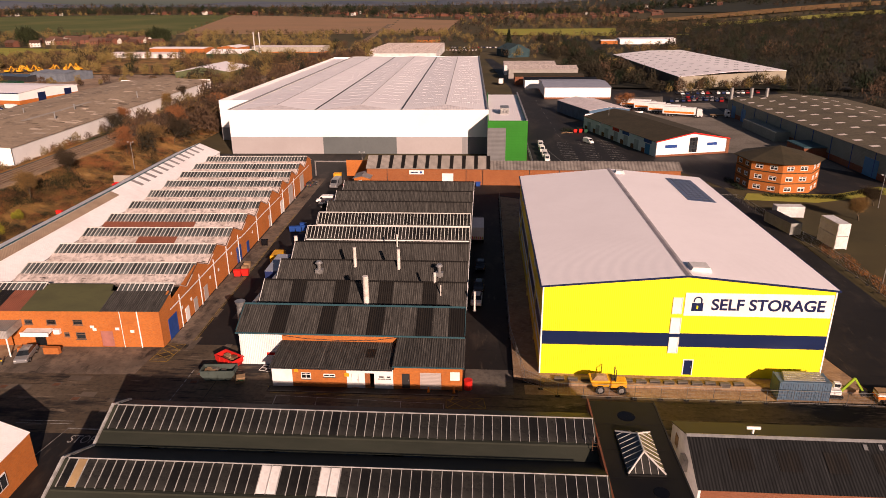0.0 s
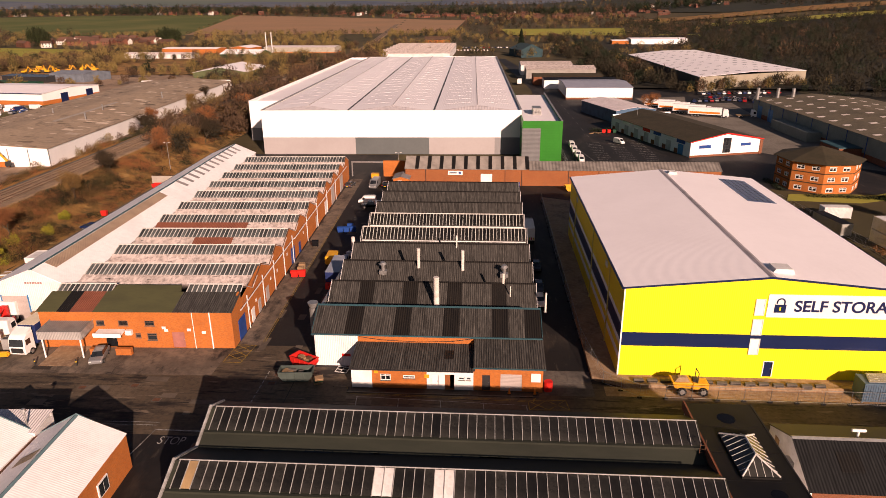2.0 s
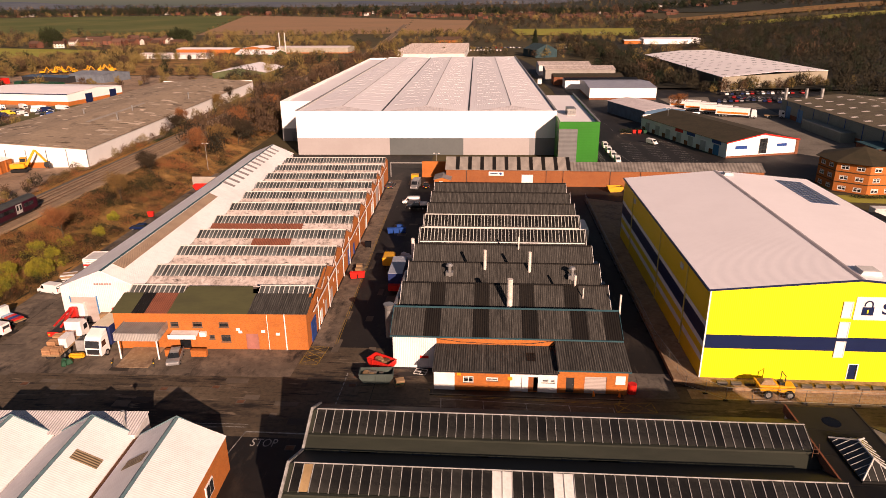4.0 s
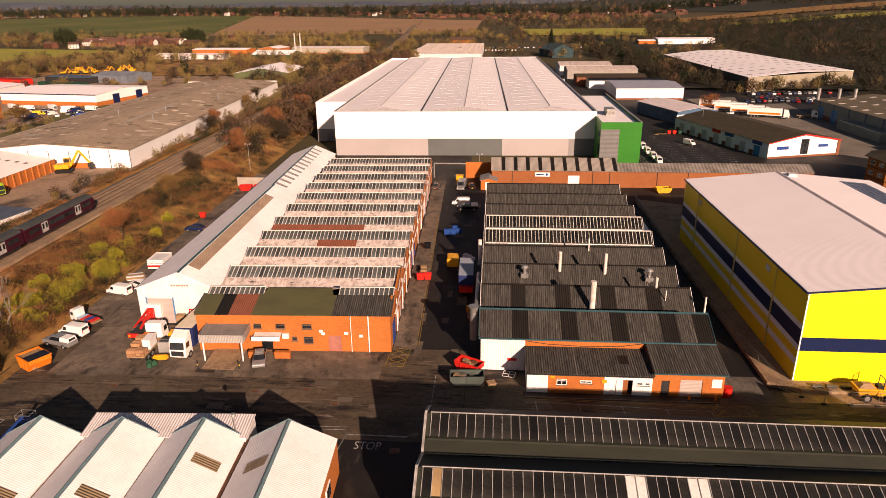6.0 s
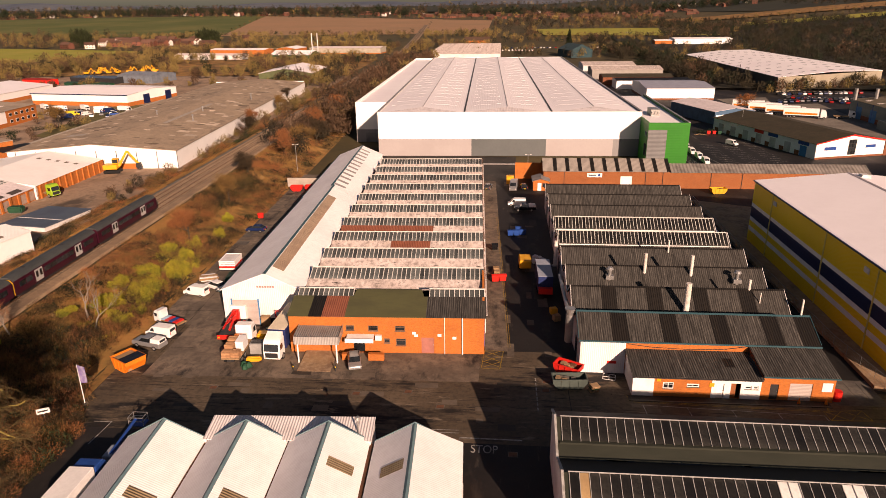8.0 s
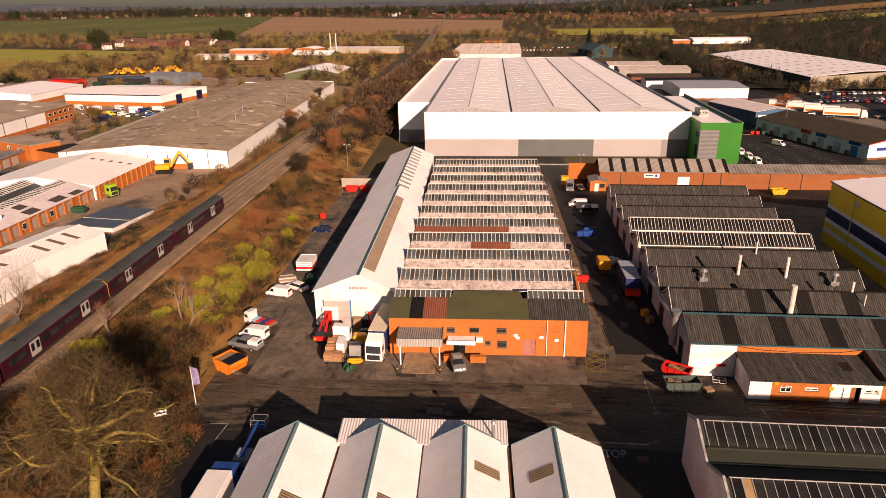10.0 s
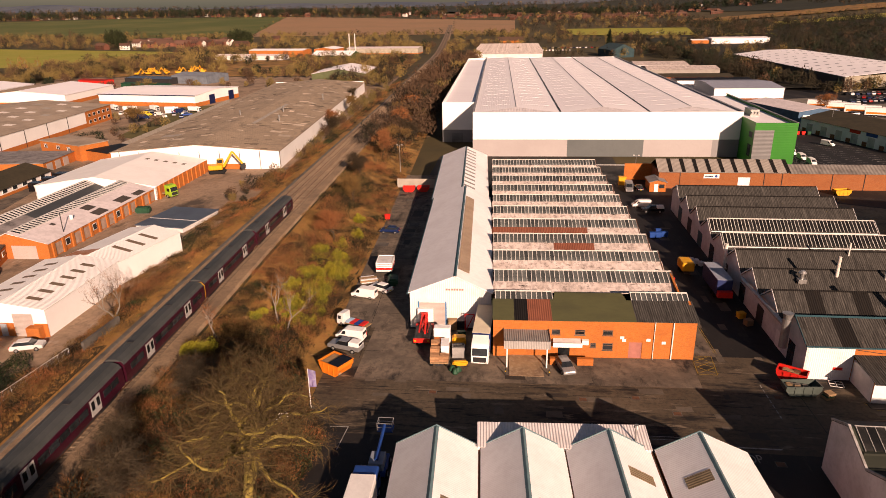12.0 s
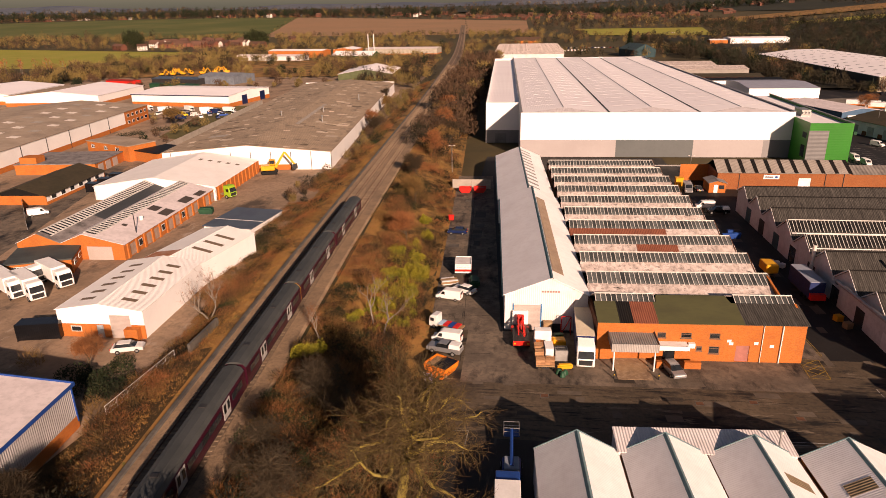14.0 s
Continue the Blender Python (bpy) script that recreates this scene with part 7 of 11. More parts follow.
for k in range(4):
    p, q = WF[k], WF[(k + 1) % 4]
    n_ = (q - p).cross(Vector((0, 0, 1))).normalized() * 0.3
    bm = bmesh.new()
    v_ = [bm.verts.new(c_) for c_ in (p, q, q - n_, p - n_)]
    f_ = bm.faces.new(v_)
    top = bmesh.ops.extrude_face_region(bm, geom=[f_])
    bmesh.ops.translate(bm, verts=[g_ for g_ in top["geom"] if isinstance(g_, bmesh.types.BMVert)], vec=(0, 0, 9.0))
    part("wall", bm, DARK_STEEL if k == 3 else CREAM, wf)
up_ = Vector((0, 0, 9.15))
R0, R1 = (WF[0] + WF[1]) / 2 + up_ + Vector((0, 0, 1.2)), (WF[2] + WF[3]) / 2 + up_ + Vector((0, 0, 1.2))
part("roof", slab([WF[0] + up_, R0, R1, WF[3] + up_], 0.15), WH_ROOF, wf)
part("roof", slab([R0, WF[1] + up_, WF[2] + up_, R1], 0.15), WH_ROOF, wf)
for a_, b_, c_, d_ in ((WF[0] + up_, R0, R1, WF[3] + up_), (R0, WF[1] + up_, WF[2] + up_, R1)):
    for i in range(4):
        for j in range(11):
            u0, u1, w0, w1 = 0.1 + i * 0.22, 0.19 + i * 0.22, 0.05 + j * 0.085, 0.062 + j * 0.085
            pt = lambda u, w: a_.lerp(b_, u).lerp(d_.lerp(c_, u), w) + Vector((0, 0, 0.06))
            part("rooflight", slab([pt(u0, w0), pt(u1, w0), pt(u1, w1), pt(u0, w1)], 0.03), GREY_CLAD, wf)
shed_at(160, 845, 0, 66, 30, 7, 8, WHITE_CLAD, PALE_ROOF, "long white roadside showroom building", name="showroom")
shed_at(138, 848, 0, 20, 16, 5, 6, BRICK, PALE_ROOF, "low showroom with a red front", name="showroom")
shed_at(-92, 880, 0, 32, 20, 5, 9, BRICK, M("brown_tile_roof", (0.14, 0.08, 0.05)), "brick roadside inn with hipped brown roof", name="inn")
for k in range(6):
    shed_at(-108 + (k % 1), 630 + k * 22, 0, 62, 20, 6, 9, OFFWHITE, OLD_ROOF, "pale ridged factory bay behind the warehouse", name="factory_bay")

# ---- vehicles ----
PROTO = {}


def frustum(x0, x1, y0, y1, z0, a0, a1, b0, b1, z1):
    bm = bmesh.new()
    v = [bm.verts.new(p) for p in ((x0, y0, z0), (x1, y0, z0), (x1, y1, z0), (x0, y1, z0), (a0, b0, z1), (a1, b0, z1), (a1, b1, z1), (a0, b1, z1))]
    for f in ((3, 2, 1, 0), (4, 5, 6, 7), (0, 1, 5, 4), (1, 2, 6, 5), (2, 3, 7, 6), (3, 0, 4, 7)):
        bm.faces.new([v[i] for i in f])
    return bm


def bevelled(bm, w=0.06, seg=1):
    bmesh.ops.bevel(bm, geom=[e for e in bm.edges], offset=w, segments=seg, affect="EDGES", clamp_overlap=True)
    return bm


def wheels(root, xs, ys, r, wd):
    for x in xs:
        for y in ys:
            s = 1 if y > 0 else -1
            t = part("wheel", tube((x, y, r), (x, y + s * wd, r), r, r, 12), RUBBER, root)
            part("rim", tube((x, y + s * wd, r), (x, y + s * (wd + 0.02), r), r * 0.6, r * 0.55, 10), STEEL, t)


def build_vehicle(kind, paint, label):
    """Built along +x from the nose at x 0, centred on y 0."""
    v = thing(kind, label, {"car": "car", "van": "van", "pickup": "pickup", "lorry": "lorry", "tipper": "lorry"}.get(kind, kind))
    if kind in ("car", "estate_car"):
        h = 1.48
        part("body", bevelled(prism([(0, 0.32), (-0.02, 0.7), (-0.2, 0.86), (-1.15, 0.98), (-4.15, 1.0), (-4.32, 0.75), (-4.3, 0.32)], "y", -0.88, 0.88), 0.07), paint, v)
        g = part("glasshouse", frustum(-3.95, -1.0, -0.8, 0.8, 0.97, -3.35, -1.75, -0.62, 0.62, h - 0.05), WINDOW, v)
        part("roof", bevelled(frustum(-3.5, -1.65, -0.66, 0.66, h - 0.07, -3.3, -1.85, -0.58, 0.58, h + 0.02), 0.03), paint, v)
        for y in (-0.8, 0.68):
            part("headlamp", box(-0.14, 0.01, y, y + 0.12 if y > 0 else y + 0.3, 0.62, 0.76), BAR_WHITE, v)
            part("tail_lamp", box(-4.33, -4.2, y - 0.02, y + 0.16, 0.72, 0.9), RED, v)
        part("number_plate", box(-4.36, -4.3, -0.26, 0.26, 0.5, 0.62), YELLOW_PAINT, v)
        wheels(v, (-0.85, -3.4), (-0.72, 0.72), 0.32, 0.2)
    elif kind == "van":
        part("body", bevelled(prism([(0, 0.38), (0.0, 0.95), (-0.75, 1.25), (-1.55, 2.15), (-1.9, 2.3), (-5.5, 2.35), (-5.55, 0.38)], "y", -0.98, 0.98), 0.08), paint, v)
        part("windscreen", slab([(-0.82, -0.8, 1.36), (-0.82, 0.8, 1.36), (-1.5, 0.74, 2.13), (-1.5, -0.74, 2.13)], 0.03), WINDOW, v).location = (0.03, 0, 0.06)
        for y in (-0.995, 0.975):
            part("side_window", prism([(-1.15, 1.3), (-2.1, 1.3), (-2.1, 2.0), (-1.6, 2.0)], "y", y, y + 0.02), WINDOW, v)
        for y in (-0.9, 0.62):
            part("headlamp", box(-0.12, 0.02, y, y + 0.28, 0.75, 1.0), BAR_WHITE, v)
            part("tail_lamp", box(-5.58, -5.5, y, y + 0.12, 0.9, 1.5), RED, v)
        part("rear_window", box(-5.57, -5.54, -0.7, 0.7, 1.45, 2.0), WINDOW, v)
        wheels(v, (-0.95, -4.45), (-0.8, 0.8), 0.35, 0.2)
    elif kind == "pickup":
        part("body", bevelled(prism([(0, 0.45), (0, 0.95), (-0.2, 1.05), (-1.4, 1.12), (-5.1, 1.12), (-5.15, 0.45)], "y", -0.9, 0.9), 0.06), paint, v)
        part("glasshouse", frustum(-3.4, -1.3, -0.8, 0.8, 1.1, -3.1, -1.9, -0.66, 0.66, 1.66), WINDOW, v)
        part("roof", box(-3.15, -1.85, -0.68, 0.68, 1.64, 1.72), paint, v)
        part("hard_top", bevelled(frustum(-5.1, -3.42, -0.82, 0.82, 1.12, -5.0, -3.42, -0.7, 0.7, 1.72), 0.05), WHITE, v)
        part("rear_window", box(-5.1, -5.05, -0.55, 0.55, 1.25, 1.6), WINDOW, v)
        wheels(v, (-0.95, -4.1), (-0.74, 0.74), 0.37, 0.2)
    elif kind in ("lorry", "curtain_lorry", "flatbed_lorry", "crane_lorry", "cab_unit"):
        part("cab", bevelled(prism([(0, 0.5), (0.02, 1.7), (-0.25, 2.9), (-0.7, 3.3), (-2.1, 3.35), (-2.1, 0.5)], "y", -1.2, 1.2), 0.08), paint, v)
        part("windscreen", slab([(0.02, -1.05, 1.75), (0.02, 1.05, 1.75), (-0.22, 1.0, 2.75), (-0.22, -1.0, 2.75)], 0.03), WINDOW, v).location = (0.05, 0, 0)
        part("grille", box(-0.02, 0.05, -0.9, 0.9, 0.75, 1.5), DARK_STEEL, v)
        for y in (-1.22, 1.2):
            part("side_window", box(-1.3, -0.4, y, y + 0.02, 1.8, 2.6), WINDOW, v)
        for y in (-1.05, 0.75):
            part("headlamp", box(-0.02, 0.06, y, y + 0.3, 0.62, 0.8), BAR_WHITE, v)
        L = {"lorry": 9.0, "curtain_lorry": 13.5, "flatbed_lorry": 8.0, "crane_lorry": 8.0, "cab_unit": 5.5}[kind]
        part("chassis", box(-L, -2.15, -0.5, 0.5, 0.65, 0.95), DARK_STEEL, v)
        if kind == "lorry":
            part("box_body", bevelled(box(-L, -2.35, -1.25, 1.25, 1.0, 3.6), 0.05), WHITE, v)
        if kind == "curtain_lorry":
            part("box_body", bevelled(box(-L, -2.5, -1.27, 1.27, 1.0, 3.9), 0.05), TARP_BLUE, v, "dark blue curtain sides")
            part("box_roof", box(-L + 0.03, -2.53, -1.24, 1.24, 3.9, 3.95), M("cream_tarpaulin", (0.74, 0.64, 0.47), (0.66, 0.56, 0.4), 0.4, rough=0.7), v)
            part("air_deflector", prism([(-0.7, 3.3), (-2.1, 3.85), (-2.1, 3.3)], "y", -1.1, 1.1), paint, v)
        if kind == "flatbed_lorry":
            part("deck", box(-L, -2.3, -1.25, 1.25, 1.0, 1.2), WOOD, v)
        if kind == "crane_lorry":
            part("deck", box(-L, -2.3, -1.2, 1.2, 1.0, 1.25), DARK_STEEL, v)
            part("tail_bar", box(-L - 0.08, -L, -1.2, 1.2, 0.8, 1.5), RED, v)
            for y_ in (-1.1, 0.8):
                part("tail_lamp", box(-L - 0.12, -L - 0.081, y_, y_ + 0.3, 1.0, 1.25), AMBER, v)
            cr = part("crane_mast", box(-3.2, -2.6, -0.5, 0.5, 1.25, 3.1), RED, v, "folded red loader crane")
            for (p_, q_, r_) in (((-2.9, -0.25, 3.1), (-7.2, -0.45, 1.9), 0.2), ((-2.9, 0.3, 3.0), (-7.4, 0.4, 2.2), 0.17), ((-3.2, 0.0, 2.4), (-6.6, 0.0, 2.7), 0.15), ((-7.2, -0.4, 2.0), (-4.2, 0.5, 1.6), 0.13), ((-3.4, -0.7, 1.6), (-6.0, -0.7, 1.5), 0.16)):
                part("boom", tube(p_, q_, r_, r_ * 0.8, 4), RED, cr)
            part("ram", tube((-3.0, 0.1, 2.2), (-5.5, 0.1, 2.5), 0.08, 0.08, 8), STEEL, cr)
            for y_ in (-1.35, 0.95):
                part("outrigger", box(-3.3, -2.7, y_, y_ + 0.4, 0.6, 1.3), RED, cr)
        wheels(v, [x for x in (-1.3, -L + 2.4, -L + 1.2)], (-0.95, 0.95), 0.5, 0.28)
    return v


def far_car(paint, label, x, y, heading, z):
    key = ("far_car", paint.name)
    m = pose(x, y, z, 0, 0, heading)
    if key in PROTO:
        return copy_thing(PROTO[key], m)
    v = thing("car", label, "car", m, "distant parked cars")
    part("body", bevelled(prism([(0, 0.2), (-0.02, 0.7), (-0.2, 0.86), (-1.15, 0.98), (-4.15, 1.0), (-4.32, 0.75), (-4.3, 0.2)], "y", -0.88, 0.88), 0.07), paint, v)
    part("glasshouse", frustum(-3.95, -1.0, -0.8, 0.8, 0.97, -3.35, -1.75, -0.62, 0.62, 1.43), WINDOW, v)
    part("roof", box(-3.35, -1.8, -0.6, 0.6, 1.43, 1.5), paint, v)
    PROTO[key] = v
    return v


def park(kind, paint, label, x, y, heading, z=None, s=1.0):
    """heading: degrees of the nose from +x."""
    key = (kind, paint.name)
    m = pose(x, y, 0.02 if z is None else z, 0, 0, heading) @ Matrix.Scale(s, 4)
    if key not in PROTO:
        v = build_vehicle(kind, paint, label)
        PROTO[key] = v
        v.matrix_basis = m
    else:
        v = copy_thing(PROTO[key], m)
        v["label"] = label
    return v


OLDBLUE = M("dark_blue_car_paint", (0.015, 0.03, 0.1), rough=0.25)
REDCAR = M("red_car_paint", (0.4, 0.02, 0.02), rough=0.25)
# main yard
park("car", SILVER, "silver hatchback parked before the brick works", -64.2, 79.0, -75)
park("curtain_lorry", WHITE, "white lorry with dark blue curtain trailer", -76.3, 80.7, -92)
park("crane_lorry", WHITE, "white lorry with folded red loader crane", -85.2, 93.6, 92)
park("flatbed_lorry", WHITE, "white flatbed lorry loaded with timber and blocks", -82.0, 87.4, 92)
park("pickup", SILVER, "silver pickup with white hard top", -98.3, 84.9, 164)
park("van", WHITE, "small white van beside the scrub", -98.0, 88.0, 168, s=0.8)
park("flatbed_lorry", M("white_truck_paint", (0.72, 0.7, 0.68), rough=0.4), "white recovery truck with red and blue deck", -98.8, 92.6, 157, s=0.68)
park("van", WHITE, "white panel van beside the scrub", -99.2, 103.2, 166)
park("car", WHITE, "white estate car behind the panel van", -96.6, 106.6, 150)
tp = thing("timber_pile", "heap of pale sawn timber beside the scrub", "timber", pose(-97.8, 109.6, 0.02, 0, 0, 20))
for k in range(16):
    q_ = random.Random(k)
    part("plank", box(-1.5 + q_.uniform(-0.2, 0.2), 1.4 + q_.uniform(-0.3, 0.3), -0.9 + 0.45 * (k % 4), -0.5 + 0.45 * (k % 4), 0.2 * (k // 4), 0.2 * (k // 4) + 0.16), WOOD if k % 3 else OFFWHITE, tp)
crt = thing("crate_trailer", "white slatted crate trailer with a red stripe", "trailer", pose(-97.0, 112.6, 0.02, 0, 0, 3))
part("floor", box(0, 3.0, 0, 4.2, 0.5, 0.65), DARK_STEEL, crt)
for z in range(5):
    for b in ((0, 3.0, 0, 0.08), (0, 3.0, 4.12, 4.2), (0, 0.08, 0.1, 4.1), (2.92, 3.0, 0.1, 4.1)):
        part("slat", box(b[0], b[1], b[2], b[3], 0.7 + z * 0.36, 0.98 + z * 0.36), RED if z == 1 else WHITE, crt)
part("cover", box(0.1, 2.9, 0.1, 4.1, 2.2, 2.3), OFFWHITE, crt)
wheels(crt, (0.3, 2.4), (1.6, 2.6), 0.35, 0.2)
nt = thing("netted_load", "dark green netted load on a pallet", "goods", pose(-93.2, 109.0, 0.02, 0, 0, 8))
part("net", bevelled(box(-0.9, 0.9, -1.6, 1.6, 0, 1.3), 0.3, 2), GREEN_BIN, nt)
park("car", OLDBLUE, "dark blue estate car beside the white shed", -100.9, 137.2, 178)
park("van", WHITE, "white panel van in the service lane", -43.0, 160.0, 181)
park("pickup", BLACKPAINT, "black pickup in the service lane", -41.5, 155.6, 181)
park("car", BLACKPAINT, "black saloon at the lane's end", -50.0, 171.0, 5)
park("car", GREYPAINT, "grey car at the lane's end", -47.8, 177.8, 80)
park("van", SILVER, "silver people carrier at the lane's end", -41.6, 172.5, -95)
park("car", BLACKPAINT, "black car at the lane's end", -38.8, 178.3, 95)
park("car", WHITE, "white hatchback beside the works", -2.5, 100.2, -92)
park("car", GREYPAINT, "grey car beside the works", -2.2, 105.6, -92)
park("car", BLACKPAINT, "black car beside the works", -2.0, 115.2, -92)
tow = park("lorry", M("cream_lorry_paint", (0.55, 0.5, 0.44), rough=0.5), "small lorry with striped rear board", -2.6, 139.5, 90)
for k in range(6):
    part("chevron", prism([(-1.2 + k * 0.4, 1.1), (-1.0 + k * 0.4, 1.1), (-0.8 + k * 0.4, 1.7), (-1.0 + k * 0.4, 1.7)], "x", -9.05, -9.02), RED if k % 2 else YELLOW_PAINT, tow)
# loads and clutter by the white shed
def skip(name, label, x, y, rot, paint, load, L=3.6, W=1.8, H=1.4):
    s = thing(name, label, "skip", pose(x, y, 0.02, 0, 0, rot))
    bm = bmesh.new()
    add_prism(bm, [(0, H - 0.5), (0.6, 0.1), (L - 0.6, 0.1), (L, H - 0.5), (L, H - 0.05), (L - 0.08, H - 0.05), (L - 0.08, H - 0.45), (L - 0.65, 0.2), (0.65, 0.2), (0.08, H - 0.45), (0.08, H - 0.05), (0, H - 0.05)], "y", 0.05, W - 0.05)
    part("shell", bm, paint, s)
    for y0 in (0.0, W - 0.05):
        part("side", prism([(0, H - 0.5), (0.6, 0.1), (L - 0.6, 0.1), (L, H - 0.5), (L, H), (0, H)], "y", y0, y0 + 0.05), paint, s)
    bm = bmesh.new()
    for b in ((-0.06, L + 0.06, -0.08, 0.06), (-0.06, L + 0.06, W - 0.06, W + 0.08), (-0.06, 0.08, 0.06, W - 0.06), (L - 0.08, L + 0.06, 0.06, W - 0.06)):
        add_box(bm, b[0], b[1], b[2], b[3], H, H + 0.1)
    part("rim", bm, paint, s)
    for k in range(3):
        part("rib", prism([(L * (0.25 + 0.25 * k) - 0.06, 0.15), (L * (0.25 + 0.25 * k) + 0.06, 0.15), (L * (0.25 + 0.25 * k) + 0.06, H), (L * (0.25 + 0.25 * k) - 0.06, H)], "y", -0.07, -0.001), paint, s)
    part("foot", box(0.6, L - 0.6, 0.1, W - 0.1, 0, 0.1), DARK_STEEL, s)
    for k in range(9):
        r = random.Random(k + int(x * 10))
        cx, cy, cz = r.uniform(0.7, L - 0.7), r.uniform(0.35, W - 0.4), r.uniform(0.6, 1.0) * H
        part("load", box(cx - r.uniform(0.2, 0.5), cx + r.uniform(0.2, 0.5), cy - 0.25, cy + 0.25, 0.25, cz), load[k % len(load)], s)
    return s


ok = skip("skip", "large orange skip half covered by a dark sheet", -98.0, 77.9, -30, ORANGE, (WOOD, EARTH), 3.6, 3.0, 1.7)
part("cover_sheet", slab([(1.8, 0.05, 1.84), (3.6, 0.05, 1.84), (3.6, 2.95, 1.86), (1.8, 2.95, 1.86)], 0.03), BLACKPAINT, ok, "dark sheet lid")
part("rubbish", box(0.2, 1.78, 0.15, 2.85, 1.2, 1.6), WOOD, ok, "tan waste timber")
skip("skip", "red skip with scrap timber", -37.6, 80.6, -30, RED, (WOOD, RUSTY))
skip("skip", "dark green skip with rubble", -37.9, 76.2, 4, M("grey_green_paint", (0.09, 0.115, 0.1), rough=0.5), (WOOD, CONCRETE), 4.4)
skip("skip", "yellow skip before the brick range", 9.5, 172.2, 8, AMBER, (RUSTY, WOOD), 4.0)
for x, y, r in ((-101.2, 170.5, 3), (-97.4, 171.0, 0)):
    skip("skip", "red skip at the end of the shed lane", x, y, r, RED, (DARK_STEEL,), 3.2)


def wheelie(x, y, z, rot, paint, label):
    b = thing("waste_bin", label, "bin", pose(x, y, z, 0, 0, rot))
    part("body", bevelled(frustum(-0.55, 0.55, -0.4, 0.4, 0.15, -0.65, 0.65, -0.5, 0.5, 1.15), 0.03), paint, b)
    part("lid", bevelled(prism([(-0.52, 1.15), (0.52, 1.15), (0.52, 1.25), (0, 1.42), (-0.52, 1.28)], "x", -0.68, 0.68), 0.02), paint, b)
    for sx in (-0.5, 0.5):
        for sy in (-0.35, 0.35):
            part("castor", tube((sx, sy - 0.04, 0.08), (sx, sy + 0.04, 0.08), 0.08, 0.08, 8), RUBBER, b)
    return b


for x, y, p, lb in ((-45.6, 111.5, RED, "red waste bin against the brick wall"), (-44.3, 111.8, RED, "red waste bin against the brick wall"), (-45.9, 128, BLACKPAINT, "black waste bin against the brick wall"), (-42.6, 136.8, BLUE, "blue bin in the service lane"), (-41.3, 137.0, BLUE, "blue bin in the service lane"), (-40.0, 137.4, BLUE, "blue bin in the service lane"), (-40.9, 139.2, BLUE, "blue bin in the service lane"), (2.0 - 5, 176.5, BLUE, "blue bin before the brick range"), (-101.0, 146.6, RED, "red bin beside the scrub")):
    wheelie(x, y, 0.02, 5, p, lb)


def container(x, y, z, rot, L, paint, label, h=2.6, roof=None):
    c = thing("container", label, "container", pose(x, y, z, 0, 0, rot))
    part("shell", bevelled(box(0, L, 0, 2.44, 0.12, h), 0.03), paint, c)
    for sx in (0.03, L - 0.15):
        for sy in (-0.03, 2.35):
            part("corner_post", box(sx, sx + 0.12, sy, sy + 0.12, 0, h + 0.03), paint, c)
    rb = bmesh.new()
    n = int(L / 0.3)
    for k in range(n):
        xx = 0.2 + (L - 0.4) * k / n
        add_box(rb, xx, xx + 0.12, -0.04, -0.001, 0.2, h - 0.1)
        add_box(rb, xx, xx + 0.12, 2.441, 2.48, 0.2, h - 0.1)
    tagged(part("ribbing", rb, paint, c), kind="stuff")
    if roof:
        part("roof", box(0.02, L - 0.02, 0.02, 2.42, h, h + 0.04), roof, c)
    part("door", box(-0.04, -0.002, 0.1, 2.34, 0.2, h - 0.1), paint, c)
    return c


SHEETBLUE = M("faded_blue_container", (0.1, 0.17, 0.24), (0.08, 0.13, 0.19), 0.6, (0.16, 0.13, 0.1), 2.5, 0.6)
cb = container(34.6, 75.3, 0.05, -1, 6.1, SHEETBLUE, "faded blue container with sheets on its roof")
for k in range(5):
    part("steel_sheet", box(0.6 + 0.1 * k, 5.4 + 0.1 * (k % 3), 0.3 + k * 0.4, 0.65 + k * 0.4, 2.66 + 0.02 * k, 2.74 + 0.03 * k), STEEL, cb)
container(64.4, 150.2, 0.3, 0, 6.1, OFFWHITE, "white cabin behind the storage building")
container(64.6, 138.2, 0.3, 100, 9.5, M("grey_cabin", (0.4, 0.4, 0.37), rough=0.6), "grey cabin with dark roof", roof=BLACK_ROOF)
container(69.6, 129.6, 0.3, 95, 6.1, OFFWHITE, "white cabin in a stack of two")
container(69.6, 129.6, 2.95, 95, 6.1, OFFWHITE, "white cabin stacked on another")
tb = thing("trailer", "dark blue tarpaulin trailer beside the works", "trailer", pose(-38.4, 105.2, 0, 0, 0, 1))
part("body", bevelled(box(0, 2.5, 0, 8.2, 1.0, 3.7), 0.06), TARP_BLUE, tb)
part("roof", box(0.02, 2.48, 0.02, 8.18, 3.7, 3.76), M("pale_blue_tarp", (0.42, 0.45, 0.52), (0.36, 0.39, 0.45), 0.5, rough=0.5), tb)
part("tailgate", box(0.1, 2.4, -0.9, -0.02, 0.9, 1.9), RED, tb, "red tail lift load")
wheels(tb, (0.35,), (1.4, 2.6), 0.45, 0.25)
part("chassis", box(0.4, 2.1, 0.2, 8.0, 0.5, 1.0), DARK_STEEL, tb)
pt = thing("plant_trailer", "amber towable generator beside the works", "trailer", pose(-41.2, 116.4, 0, 0, 0, 2))
part("body", bevelled(box(0, 2.2, 0, 3.6, 0.6, 2.2), 0.15), AMBER, pt)
part("drawbar", box(1.0, 1.2, -1.5, 0, 0.5, 0.65), DARK_STEEL, pt)
wheels(pt, (0.2, 1.9), (1.5, 2.2), 0.35, 0.2)
